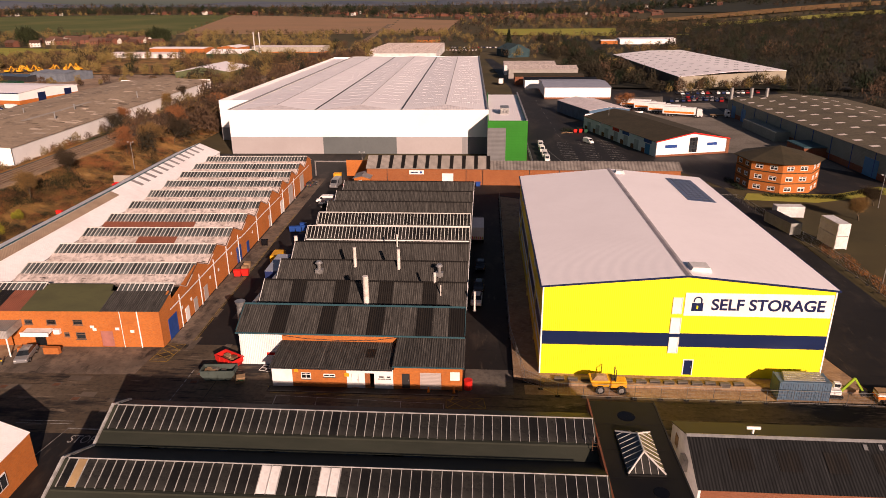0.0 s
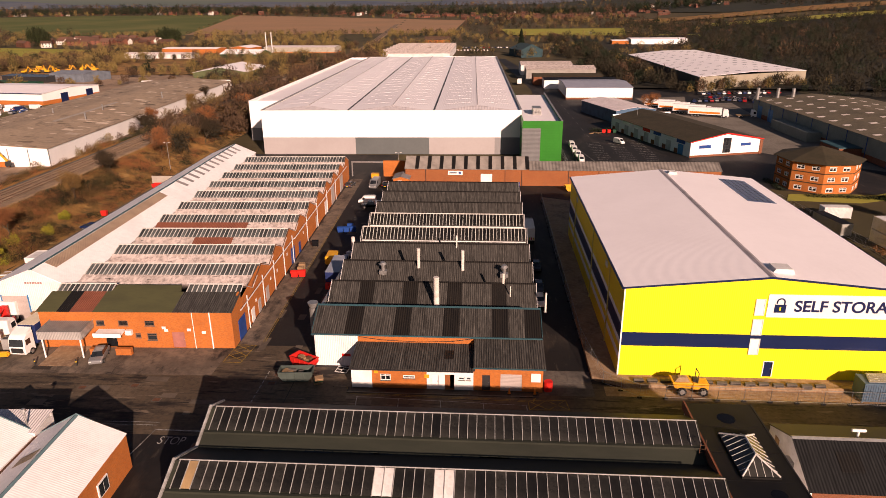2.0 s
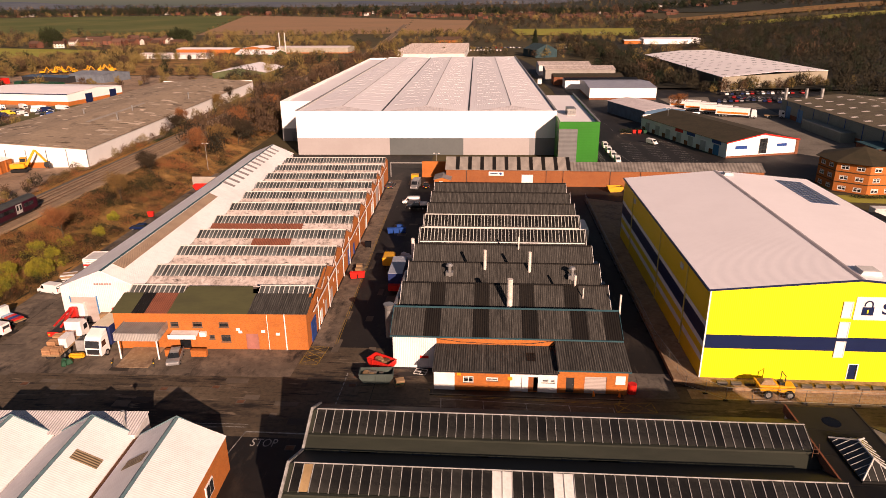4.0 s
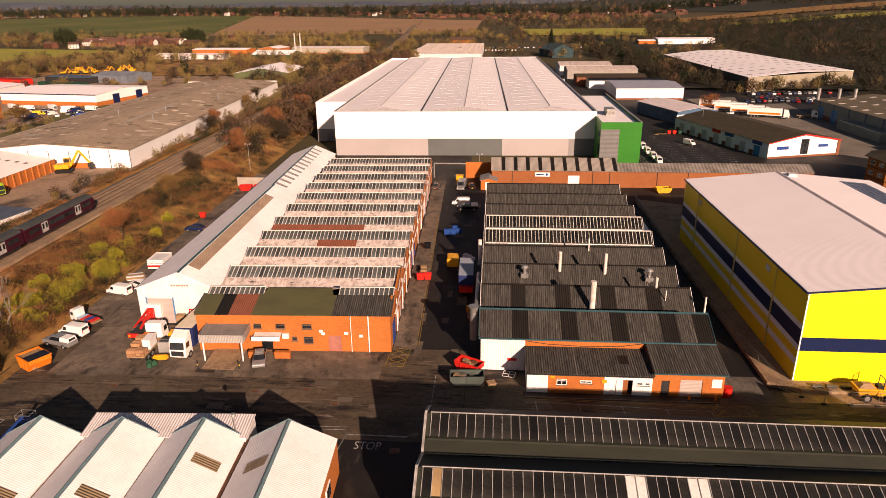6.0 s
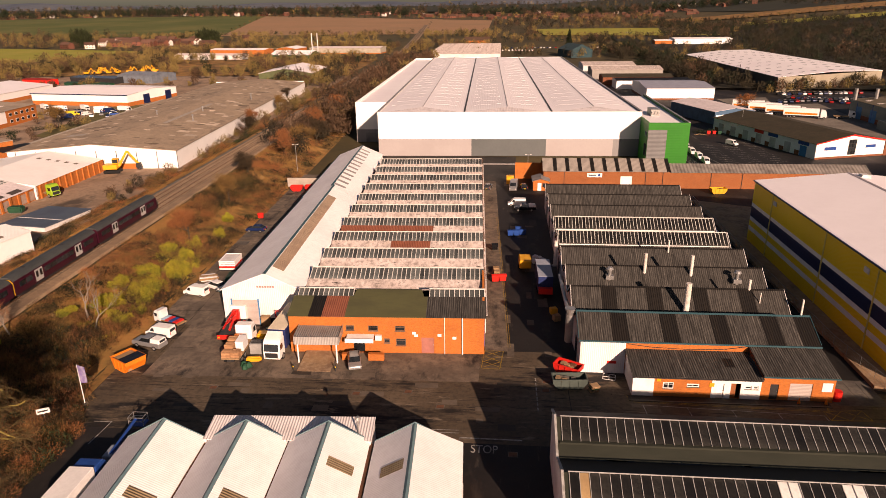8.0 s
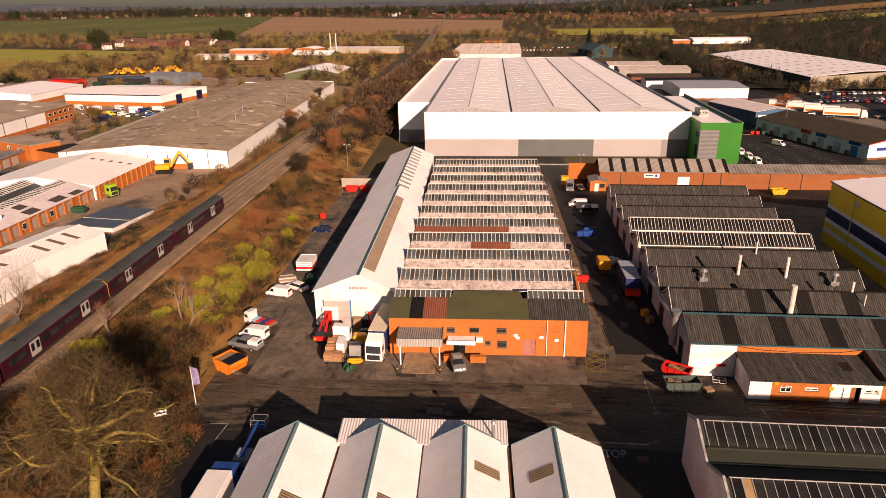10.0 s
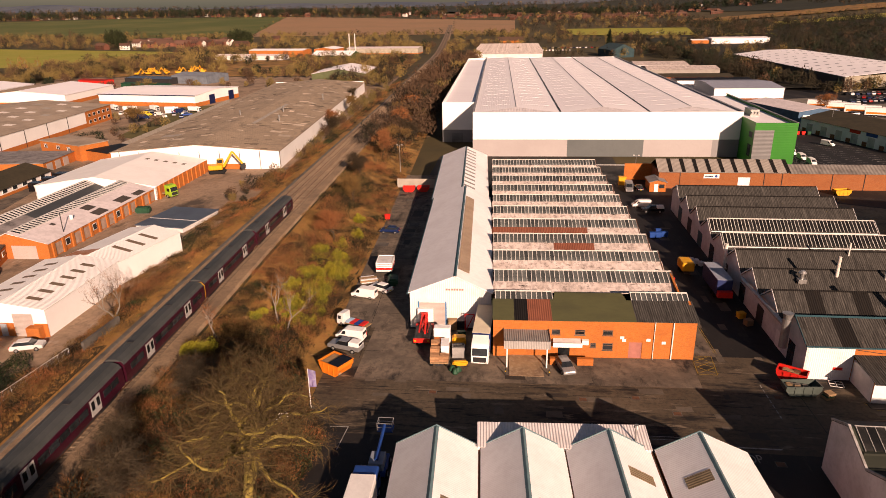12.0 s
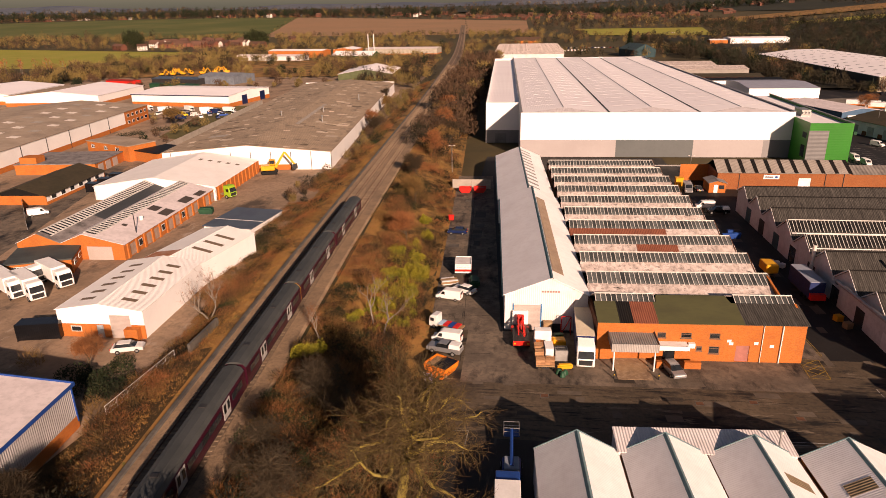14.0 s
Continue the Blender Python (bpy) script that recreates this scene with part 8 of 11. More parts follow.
for k, (x, y) in enumerate(((-38.2, 121), (-37.2, 122.4), (-36.6, 121.2), (-38, 123))):
    s = thing("sack_pile", "white bulk sack beside the works", "sack", pose(x, y, 0, 0, 0, k * 20))
    part("sack", bevelled(box(-0.5, 0.5, -0.45, 0.45, 0, 0.9), 0.15), OFFWHITE, s)
for k, (x, y, mt) in enumerate(((-45.3, 114.5, WOOD), (-45.5, 116.2, WOOD), (-36.2, 99.0, AMBER), (-35.9, 96.5, WOOD))):
    s = thing("pallet_stack", "stack of timber pallets against the wall", "pallet", pose(x, y, 0.02, 0, 0, k * 7))
    for j in range(6):
        part("pallet", box(-0.55, 0.55, -0.5, 0.5, j * 0.16, j * 0.16 + 0.12), mt, s)
# goods before the white shed
rr = random.Random(5)
ORANGE_WOOD = M("orange_tinted_pallet_wood", (0.55, 0.3, 0.15), (0.42, 0.22, 0.11), 1.2, rough=0.85, per_object=0.25)


def pallet_stack(x, y, z, rot, n, label):
    s = thing("pallet_stack", label, "pallet", pose(x, y, z, 0, 0, rot))
    for j in range(n):
        for b in range(5):
            part("board", box(-0.62, 0.62, -0.52 + b * 0.22, -0.36 + b * 0.22, j * 0.17 + 0.1, j * 0.17 + 0.13), ORANGE_WOOD, s)
        for b in (-0.5, 0.0, 0.44):
            part("bearer", box(-0.6 + 0.0, 0.6, b, b + 0.08, j * 0.17, j * 0.17 + 0.1), ORANGE_WOOD, s)
    return s


pallet_stack(-82.4, 80.0, 1.22, 3, 5, "stack of orange tinted pallets on the flatbed")
pallet_stack(-81.1, 80.1, 1.22, -4, 5, "stack of orange tinted pallets on the flatbed")
pallet_stack(-82.5, 81.5, 1.22, 0, 7, "tall stack of pallets on the flatbed")
pallet_stack(-82.6, 83.0, 1.22, 4, 8, "tall stack of pallets on the flatbed")
for x, y, z, w, dp, hh, rot, mt, lb, cat in ((-81.2, 82.6, 1.22, 1.1, 2.2, 1.4, 4, WHITE, "white wrapped crate on the flatbed lorry", "crate"), (-82.4, 84.4, 1.22, 1.0, 0.6, 1.0, 0, ORANGE, "orange plastic crate on the flatbed lorry", "crate"),
                                            (-79.6, 87.2, 0.02, 2.0, 1.5, 1.3, 6, AMBER, "rounded yellow cement mixer tank", "mixer"), (-79.4, 83.6, 0.02, 1.8, 1.4, 1.6, 4, M("grey_machine_panel", (0.4, 0.39, 0.37), rough=0.5), "grey compressor with dark top panels", "compressor"),
                                            (-79.0, 81.0, 0.02, 2.1, 0.7, 0.7, 10, AMBER, "low yellow steel bucket", "bucket"), (-82.1, 95.0, 0.02, 1.8, 1.8, 2.4, 2, SKYBLUE, "bright blue box by the shed doors", "box"),
                                            (-81.0, 92.2, 0.02, 1.3, 1.5, 1.6, 5, WOOD, "brown boxes by the shed doors", "box"), (-80.2, 93.4, 0.02, 2.4, 2.2, 1.1, 0, DARK_STEEL, "dark steel stillage of scrap", "stillage"), (-79.4, 89.3, 0.02, 1.2, 0.8, 1.0, 12, GREEN_BIN, "dark green bin among the goods", "bin")):
    s = thing("yard_" + cat, lb, cat, pose(x, y, z, 0, 0, rot))
    part("body", bevelled(box(-w / 2, w / 2, -dp / 2, dp / 2, 0, hh), 0.18 if cat in ("mixer", "bucket") else 0.04, 2), mt, s)
    if cat in ("compressor", "stillage"):
        for q in (-0.3, 0.25):
            part("top_panel", box(-w * 0.4, w * 0.4, dp * q, dp * (q + 0.25), hh, hh + 0.12), DARK_STEEL if cat == "compressor" else RUSTY, s)
    if cat in ("crate", "box"):
        part("lid", box(-w / 2 - 0.03, w / 2 + 0.03, -dp / 2 - 0.03, dp / 2 + 0.03, hh, hh + 0.06), mt, s)
for k, (x, y) in enumerate(((-79.9, 79.5), (-79.1, 79.3), (-79.5, 78.8))):
    s = thing("sack_pile", "dark green sack on the ground", "sack", pose(x, y, 0.02, 0, 0, k * 50))
    part("sack", bevelled(frustum(-0.5, 0.5, -0.4, 0.4, 0, -0.25, 0.25, -0.2, 0.2, 0.8), 0.15), GREEN_BIN, s)
ex = thing("red_lattice_frame", "red steel lifting frame in the yard", "frame", pose(-79.0, 91.0, 0))
for a_, b_ in (((0, 0, 0), (0, 0, 3.0)), ((1.4, 0, 0), (1.4, 0, 3.0)), ((0, 0, 3), (1.4, 0, 3)), ((0, 0, 0), (1.4, 0, 3)), ((0, 1.2, 0), (0, 0, 2.6)), ((1.4, 1.2, 0), (1.4, 0, 2.6))):
    part("strut", tube(a_, b_, 0.07, 0.07, 6), RED, ex)
# flag banner at the entrance
fg = thing("flag_banner", "tall white banner pole with purple and white flag", "banner", pose(-96.6, 69.2, 0))
part("pole", tube((0, 0, 0), (0, 0, 5.6), 0.05, 0.04, 8), WHITE, fg)
part("flag", prism([(0.05, 3.0), (0.95, 3.15), (0.95, 5.3), (0.05, 5.55)], "y", -0.02, 0.02), M("purple_flag", (0.16, 0.1, 0.35), (0.5, 0.47, 0.55), 0.6, rough=0.7), fg)
part("base", tube((0, 0, 0), (0, 0, 0.15), 0.4, 0.35, 12), CONCRETE, fg)
# blue access platforms beside the gabled sheds
park("lorry", BLUE, "white box lorry with a blue cab beside the sheds", -86.4, 55.6, 91)
for x, y, r in ((-86.0, 58.4, 91),):
    bl = thing("access_platform", "blue self propelled boom lift", "boom lift", pose(x, y, 0, 0, 0, r))
    part("chassis", bevelled(box(-1.6, 1.6, -1.0, 1.0, 0.35, 1.0), 0.06), BLUE, bl)
    part("turret", bevelled(box(-1.5, 0.6, -0.8, 0.8, 1.0, 2.0), 0.08), M("pale_blue_grey_panel", (0.35, 0.4, 0.48), rough=0.5), bl)
    part("boom", tube((-1.0, 0, 2.0), (4.4, 0, 2.6), 0.22, 0.18, 8), BLUE, bl)
    bk = part("basket", box(4.3, 5.6, -0.9, 0.9, 1.7, 1.8), BLUE, bl)
    bm = bmesh.new()
    for px in (4.35, 5.55):
        for py in (-0.85, 0.85):
            add_tube(bm, (px, py, 1.8), (px, py, 2.8), 0.04, 0.04, 6)
    for z in (2.3, 2.8):
        for p, q in (((4.35, -0.85), (5.55, -0.85)), ((5.55, -0.85), (5.55, 0.85)), ((5.55, 0.85), (4.35, 0.85)), ((4.35, 0.85), (4.35, -0.85))):
            add_tube(bm, (*p, z), (*q, z), 0.035, 0.035, 6)
    part("guard_rail", bm, STEEL, bk)
    wheels(bl, (-1.1, 1.1), (-0.9, 0.9), 0.45, 0.25)
# site plant before the storage building
dm = thing("site_dumper", "orange site dumper on bare earth", "dumper", pose(14.0, 76.7, 0.05, 0, 0, 0))
part("skip_body", bevelled(frustum(-1.6, 0.4, -0.8, 0.8, 0.9, -2.0, 0.5, -1.0, 1.0, 1.8), 0.06), AMBER, dm)
part("engine_cover", bevelled(box(0.6, 2.6, -0.75, 0.75, 0.7, 1.6), 0.1), AMBER, dm)
part("seat", box(0.7, 1.3, -0.4, 0.4, 1.6, 2.0), DARK_STEEL, dm)
part("roll_bar", path_tube([(1.2, -0.6, 1.6), (1.2, -0.6, 3.0), (1.2, 0.6, 3.0), (1.2, 0.6, 1.6)], 0.05, 6), DARK_STEEL, dm)
part("spoil", frustum(-1.8, 0.3, -0.85, 0.85, 1.75, -1.1, -0.2, -0.3, 0.3, 2.2), EARTH, dm)
wheels(dm, (-0.7, 1.9), (-0.7, 0.7), 0.55, 0.4)


def digger(x, y, z, rot, body, boom, label, s=1.0):
    d = thing("excavator", label, "excavator", pose(x, y, z, 0, 0, rot) @ Matrix.Scale(s, 4))
    for y0 in (-1.2, 0.7):
        part("track", bevelled(box(-1.7, 1.7, y0, y0 + 0.5, 0, 0.75), 0.2), RUBBER, d)
    part("upper_body", bevelled(box(-1.7, 1.2, -1.1, 1.1, 0.9, 1.9), 0.1), body, d)
    c = part("cab", bevelled(box(0.0, 1.3, 0.1, 1.1, 1.9, 3.0), 0.08), body, d)
    part("window", box(1.3, 1.32, 0.2, 1.0, 2.0, 2.85), WINDOW, c)
    part("window", box(0.1, 1.2, 0.08, 0.1, 2.1, 2.85), WINDOW, c)
    a1 = part("boom", prism([(1.1, 1.5), (3.2, 4.6), (3.6, 4.5), (1.6, 1.3)], "y", -0.25, 0.1), boom, d)
    part("arm", prism([(3.2, 4.7), (3.7, 4.6), (5.6, 1.9), (5.3, 1.7)], "y", -0.22, 0.07), boom, a1)
    part("bucket", prism([(5.0, 1.9), (5.9, 2.0), (6.0, 1.0), (5.2, 0.7), (4.9, 1.2)], "y", -0.55, 0.4), DARK_STEEL, a1)
    return d


PLANT = digger(-346, 486, land(-346, 486), 30, AMBER, AMBER, "yellow excavator in the plant hire yard", 1.1)
for k in range(13):
    px_, py_ = -352 + k * 3.6 + 1.5 * math.sin(k * 7), 484 + k * 1.7 + 5 * math.sin(k * 3)
    copy_thing(PLANT, pose(px_, py_, land(px_, py_), 0, 0, 47 * k))
digger(41.8, 76.6, 0.05, -5, WHITE, LIME, "small white excavator with lime boom", 0.6)
digger(-157.5, 182.0, 2.0, 15, AMBER, AMBER, "yellow excavator beside the brown roofed warehouse", 1.35)
for k in range(14):
    s = thing("concrete_block", "pale concrete block in a broken row", "block", pose(8.5 + k * 1.72, 78.1 - 0.03 * k + 0.1 * math.sin(k * 3), 0.55, 0, 0, 4 * math.sin(k * 5)), "row of concrete blocks")
    part("block", bevelled(box(-0.7, 0.6, -0.25, 0.25, -0.2, 0.35), 0.03), CONCRETE, s)
rb_ = thing("pallet_load", "orange and white wrapped building load", "goods", pose(46.5, 76.0, 0.05, 0, 0, -3))
for k in range(4):
    part("board", bevelled(box(0, 6, -0.8 + k * 0.1, 0.8, 0.2 + k * 0.3, 0.45 + k * 0.3), 0.03), (WOOD, ORANGE, WHITE, WOOD)[k], rb_)


def mesh_fence(pts, h, label, panel=3.2, post=STEEL, wires=5):
    f_ = thing("site_fence", label, "fence")
    for (p, q) in zip(pts, pts[1:]):
        p, q = Vector(p), Vector(q)
        n = max(1, round((q - p).length / panel))
        for k in range(n):
            a_, b_ = p.lerp(q, k / n), p.lerp(q, (k + 1) / n)
            bm = bmesh.new()
            for c_ in (a_, b_):
                add_tube(bm, c_, c_ + Vector((0, 0, h)), 0.035, 0.035, 5)
            for w_ in range(wires):
                z = Vector((0, 0, h * (0.12 + 0.88 * w_ / (wires - 1))))
                add_tube(bm, a_ + z, b_ + z, 0.03 if w_ in (0, wires - 1) else 0.008, None, 4)
            for w_ in range(1, 8):
                c_ = a_.lerp(b_, w_ / 8)
                add_tube(bm, c_ + Vector((0, 0, 0.1 * h)), c_ + Vector((0, 0, h)), 0.007, 0.007, 3)
            part("panel", bm, post, f_)
            part("foot", box(a_.x - 0.3, a_.x + 0.3, a_.y - 0.12, a_.y + 0.12, a_.z, a_.z + 0.12), RUBBER, f_)
    return f_


DECKC = [RED, BLUE, RED, M("pale_blue_deck", (0.35, 0.5, 0.65))]
dk = thing("vehicle_load", "red and blue panels on the recovery truck", "goods", pose(-97.0, 91.84, 0.88, 0, 0, 157))
for k in range(4):
    part("panel", box(-3.0 + k * 0.86, -2.2 + k * 0.86, -0.8, 0.8, 0, 0.16), DECKC[k], dk)
mesh_fence([(2.4, 164, 0.02), (2.4, 120, 0.02), (2.6, 90, 0.02), (4.0, 78, 0.02), (8.0, 75.0, 0.02), (58, 74.2, 0.02)], 1.9, "galvanised mesh fence round the building site")
mesh_fence([(47, 160, 0.6), (60, 163, 0.3), (64, 128, 0.3), (64.5, 92, 0.3)], 2.0, "galvanised mesh fence beside the apron")
mesh_fence([(13.2, 195, 0), (13.2, 240, 0), (13.4, 300, 0)], 2.0, "galvanised fence beside the green block", 4.0)
for x, y, z, h in ((-105.0, 190, 1.0, 8), (67.5, 113, 0, 7), (92, 160, 0, 8), (46, 262, 0, 9), (100, 168, 0, 9), (-37.0, 192, 0, 6)):
    lp = thing("lamp_post", "slim grey steel lamp post", "lamp post", pose(x, y, z))
    part("column", tube((0, 0, 0), (0, 0, h), 0.09, 0.06, 8), STEEL, lp)
    part("arm", tube((-0.6, 0, h), (0.6, 0, h), 0.04, 0.04, 6), STEEL, lp)
    for s_ in (-0.9, 0.5):
        part("lantern", bevelled(box(s_, s_ + 0.45, -0.16, 0.16, h - 0.06, h + 0.1), 0.02), OFFWHITE, lp)
# retaining wall at the lane's end, gate and hut
hut = thing("gatehouse", "small white hut at the end of the service lane", "hut", pose(-36.2, 174.5, 0, 0, 0, 0))
gable_house(hut, 4.2, 5.6, 2.6, 3.2, BRICK, M("grey_hut_roof", (0.3, 0.28, 0.27)), over=0.3)
part("door", box(1.2, 2.2, -0.06, -0.005, 0, 2.1), WHITE, hut)
part("window", box(2.5, 3.8, -0.06, -0.005, 1.0, 2.0), WINDOW, hut)
bw2 = thing("brick_wall_end", "short orange brick wall and gateway", "wall", pose(-47.8, 187.5, 0))
part("wall", box(7.0, 15.0, 0, 0.4, 0, 4.6), BRICK, bw2)
part("gate_beam", box(-2.0, 7.0, 0, 0.3, 4.0, 4.3), STEEL, bw2)
part("gate_post", box(-2.2, -1.9, 0, 0.3, 0, 4.3), STEEL, bw2)
yb = thing("yellow_bin", "yellow steel bin by the gateway", "bin", pose(-43.2, 180.8, 0))
part("shell", bevelled(box(0, 2.0, 0, 1.6, 0, 2.2), 0.05), AMBER, yb)
part("lid", box(-0.05, 2.05, -0.05, 1.65, 2.2, 2.3), AMBER, yb)
pf = thing("pale_fence", "pale boarded screen at the lane's end", "fence", pose(-103.5, 175.5, 0))
for k in range(8):
    part("board", box(k * 1.3, k * 1.3 + 1.28, 0, 0.1, 0, 2.6), FENCE_PALE, pf)
# west yard vehicles
park("car", M("pearl_car_paint", (0.62, 0.6, 0.58), rough=0.25), "white car with black roof beside the workshop", -137.6, 78.0, 18, WZ + 0.05)
for x, y, hd, kind, lb in ((-163.8, 92.0, -35, "lorry", "white box lorry in the west yard"), (-167.5, 92.5, -32, "lorry", "white box lorry in the west yard"), (-162.5, 97.5, -32, "lorry", "white lorry in the west yard"), (-168.6, 99.0, -25, "flatbed_lorry", "white flatbed in the west yard"), (-172.8, 96.0, -30, "lorry", "white box lorry in the west yard")):
    park(kind, WHITE, lb, x, y, hd, WZ + 0.05)
park("flatbed_lorry", LIME, "lime green chassis lorry in the west yard", -157.2, 155.5, -20, WZ + 0.05)
tk = thing("oil_tank", "dark green oil tank in the west yard", "tank", pose(-158.2, 142.0, WZ + 0.02, 0, 0, 10))
part("shell", bevelled(box(-1.6, 1.6, -1.0, 1.0, 0.2, 1.6), 0.25, 2), GREEN_BIN, tk)
part("plinth", box(-1.4, 1.4, -0.8, 0.8, 0, 0.2), CONCRETE, tk)
for k, (x, y) in enumerate(((-239, 284), (-236, 290), (-232, 292), (-228, 297), (-224, 300), (-243, 292), (-232, 281), (-220, 306))):
    park("van", (WHITE, YELLOW_PAINT, WHITE, WHITE, OLDBLUE, WHITE, OLDBLUE, WHITE)[k], "parked van in the far works yard", x, y, 20 + 30 * (k % 3), WZ + 0.05)
for k in range(3):
    sgn_ = thing("fence_panel", "grey palisade with a yellow sign", "fence", pose(-193.0 - k * 9, 128.0 + k * 11, WZ, 0, 0, 130))
    part("panel", box(0, 9, 0, 0.08, 0, 2.0), M("grey_palisade", (0.25, 0.24, 0.23)), sgn_)
    part("sign", box(3, 6, -0.06, -0.005, 0.7, 1.7), YELLOW_PAINT, sgn_)
wtruck = park("van", WHITE, "white van by the palisade", -196.5, 140, 40, WZ + 0.05)
for k in range(3):
    container(-199.6, 159.0 + k * 5.4, WZ + 0.05, 4, 3.0, BLACKPAINT, "black storage unit in a row by the lane", 2.4)
container(-157.5, 78.6, WZ + 0.05, 12, 6.1, BLACKPAINT, "black container beside the white workshop")
rw = random.Random(12)
for k in range(16):
    far_car((WHITE, OLDBLUE, BLUE, WHITE, SILVER)[k % 5], "parked car in the far works yard", -252 + k * 2.9, 296 + 6 * math.sin(k * 2.1) - k * 0.4, rw.uniform(0, 180), WZ + 0.05)
for k in range(5):
    park("lorry", WHITE, "white lorry in the far works yard", -262 + k * 11, 306 - k * 1.2, rw.uniform(-40, 40), WZ + 0.05, 0.7)
# east estate vehicles
for x, y in ((17.9, 229), (17.8, 221), (18.0, 213.5), (18.2, 206.5)):
    park("van", WHITE, "white van parked along the estate road", x, y, -90)
park("van", WHITE, "white van on the trade car park", 36.3, 236.0, -60)
rc = random.Random(9)
cols = [WHITE, SILVER, GREYPAINT, BLACKPAINT, OLDBLUE, REDCAR]
for j in range(2):
    for i in range(24):
        if rc.random() < 0.85:
            far_car(cols[rc.randrange(6)], "parked car in the far car park", 104 + i * 1.9 + j * 4, 366 - j * 10 - i * 1.5, 70 + rc.uniform(-3, 3), 0.03)
for k in range(4):
    tl = thing("articulated_lorry", "white articulated lorry with an orange stripe", "lorry", pose(76 + k * 4.4, 322 - k * 8.5, 0.03, 0, 0, -22))
    part("trailer_body", bevelled(box(-13.6, 0, -1.27, 1.27, 1.1, 4.1), 0.05), WHITE, tl)
    part("stripe", box(-13.0, -0.6, -1.3, -1.275, 1.5, 2.3), ORANGE, tl)
    part("cab", bevelled(prism([(0.6, 0.5), (2.9, 0.5), (2.92, 1.7), (2.6, 2.9), (2.2, 3.6), (0.6, 3.7)], "y", -1.2, 1.2), 0.08), WHITE, tl)
    part("windscreen", slab([(2.96, -1.05, 1.75), (2.96, 1.05, 1.75), (2.7, 1.0, 2.75), (2.7, -1.0, 2.75)], 0.03), WINDOW, tl)
    part("chassis", box(-13.4, 0.6, -0.5, 0.5, 0.6, 1.05), DARK_STEEL, tl)
    wheels(tl, (-11.8, -10.5, -9.2, 0.2, 2.0), (-0.95, 0.95), 0.5, 0.28)
park("flatbed_lorry", WHITE, "white flatbed by the green warehouse", 103.5, 296, -10, 0.03)
park("lorry", AMBER, "yellow lorry on the estate road", 9.0, 430, 85, 0.03)
for i in range(10):
    park("van", WHITE, "white van in the row behind the warehouse", -44 + i * 3.6, 762, 90, land(0, 762) + 0.1)
rc2 = random.Random(3)
for i in range(46):
    far_car(cols[rc2.randrange(6)], "parked car in the far lot", -40 + i * 3.4, 812 + rc2.uniform(-2, 2), 90, land(40, 812) + 0.1)
for i in range(26):
    far_car(cols[rc2.randrange(6)], "parked car in the far lot", 120 + rc2.uniform(0, 100), 1100 + rc2.uniform(0, 60), 90 * rc2.randrange(2), land(170, 1120) + 0.2)

sheet("pavement", [(86, 338), (148, 352), (164, 398), (98, 388)], ASPHALT, 0.016, "asphalt car park behind the grey warehouse", th=0.02)
rc3 = random.Random(8)
for x0, y0, x1, y1, n in ((103, 378, 150, 384, 17), (92, 348, 140, 361, 16)):
    for k in range(n):
        if rc3.random() < 0.88:
            far_car(cols[rc3.randrange(6)], "parked car in the far car park", lerp(x0, x1, k / n), lerp(y0, y1, k / n), 84 + rc3.uniform(-4, 4), 0.03)

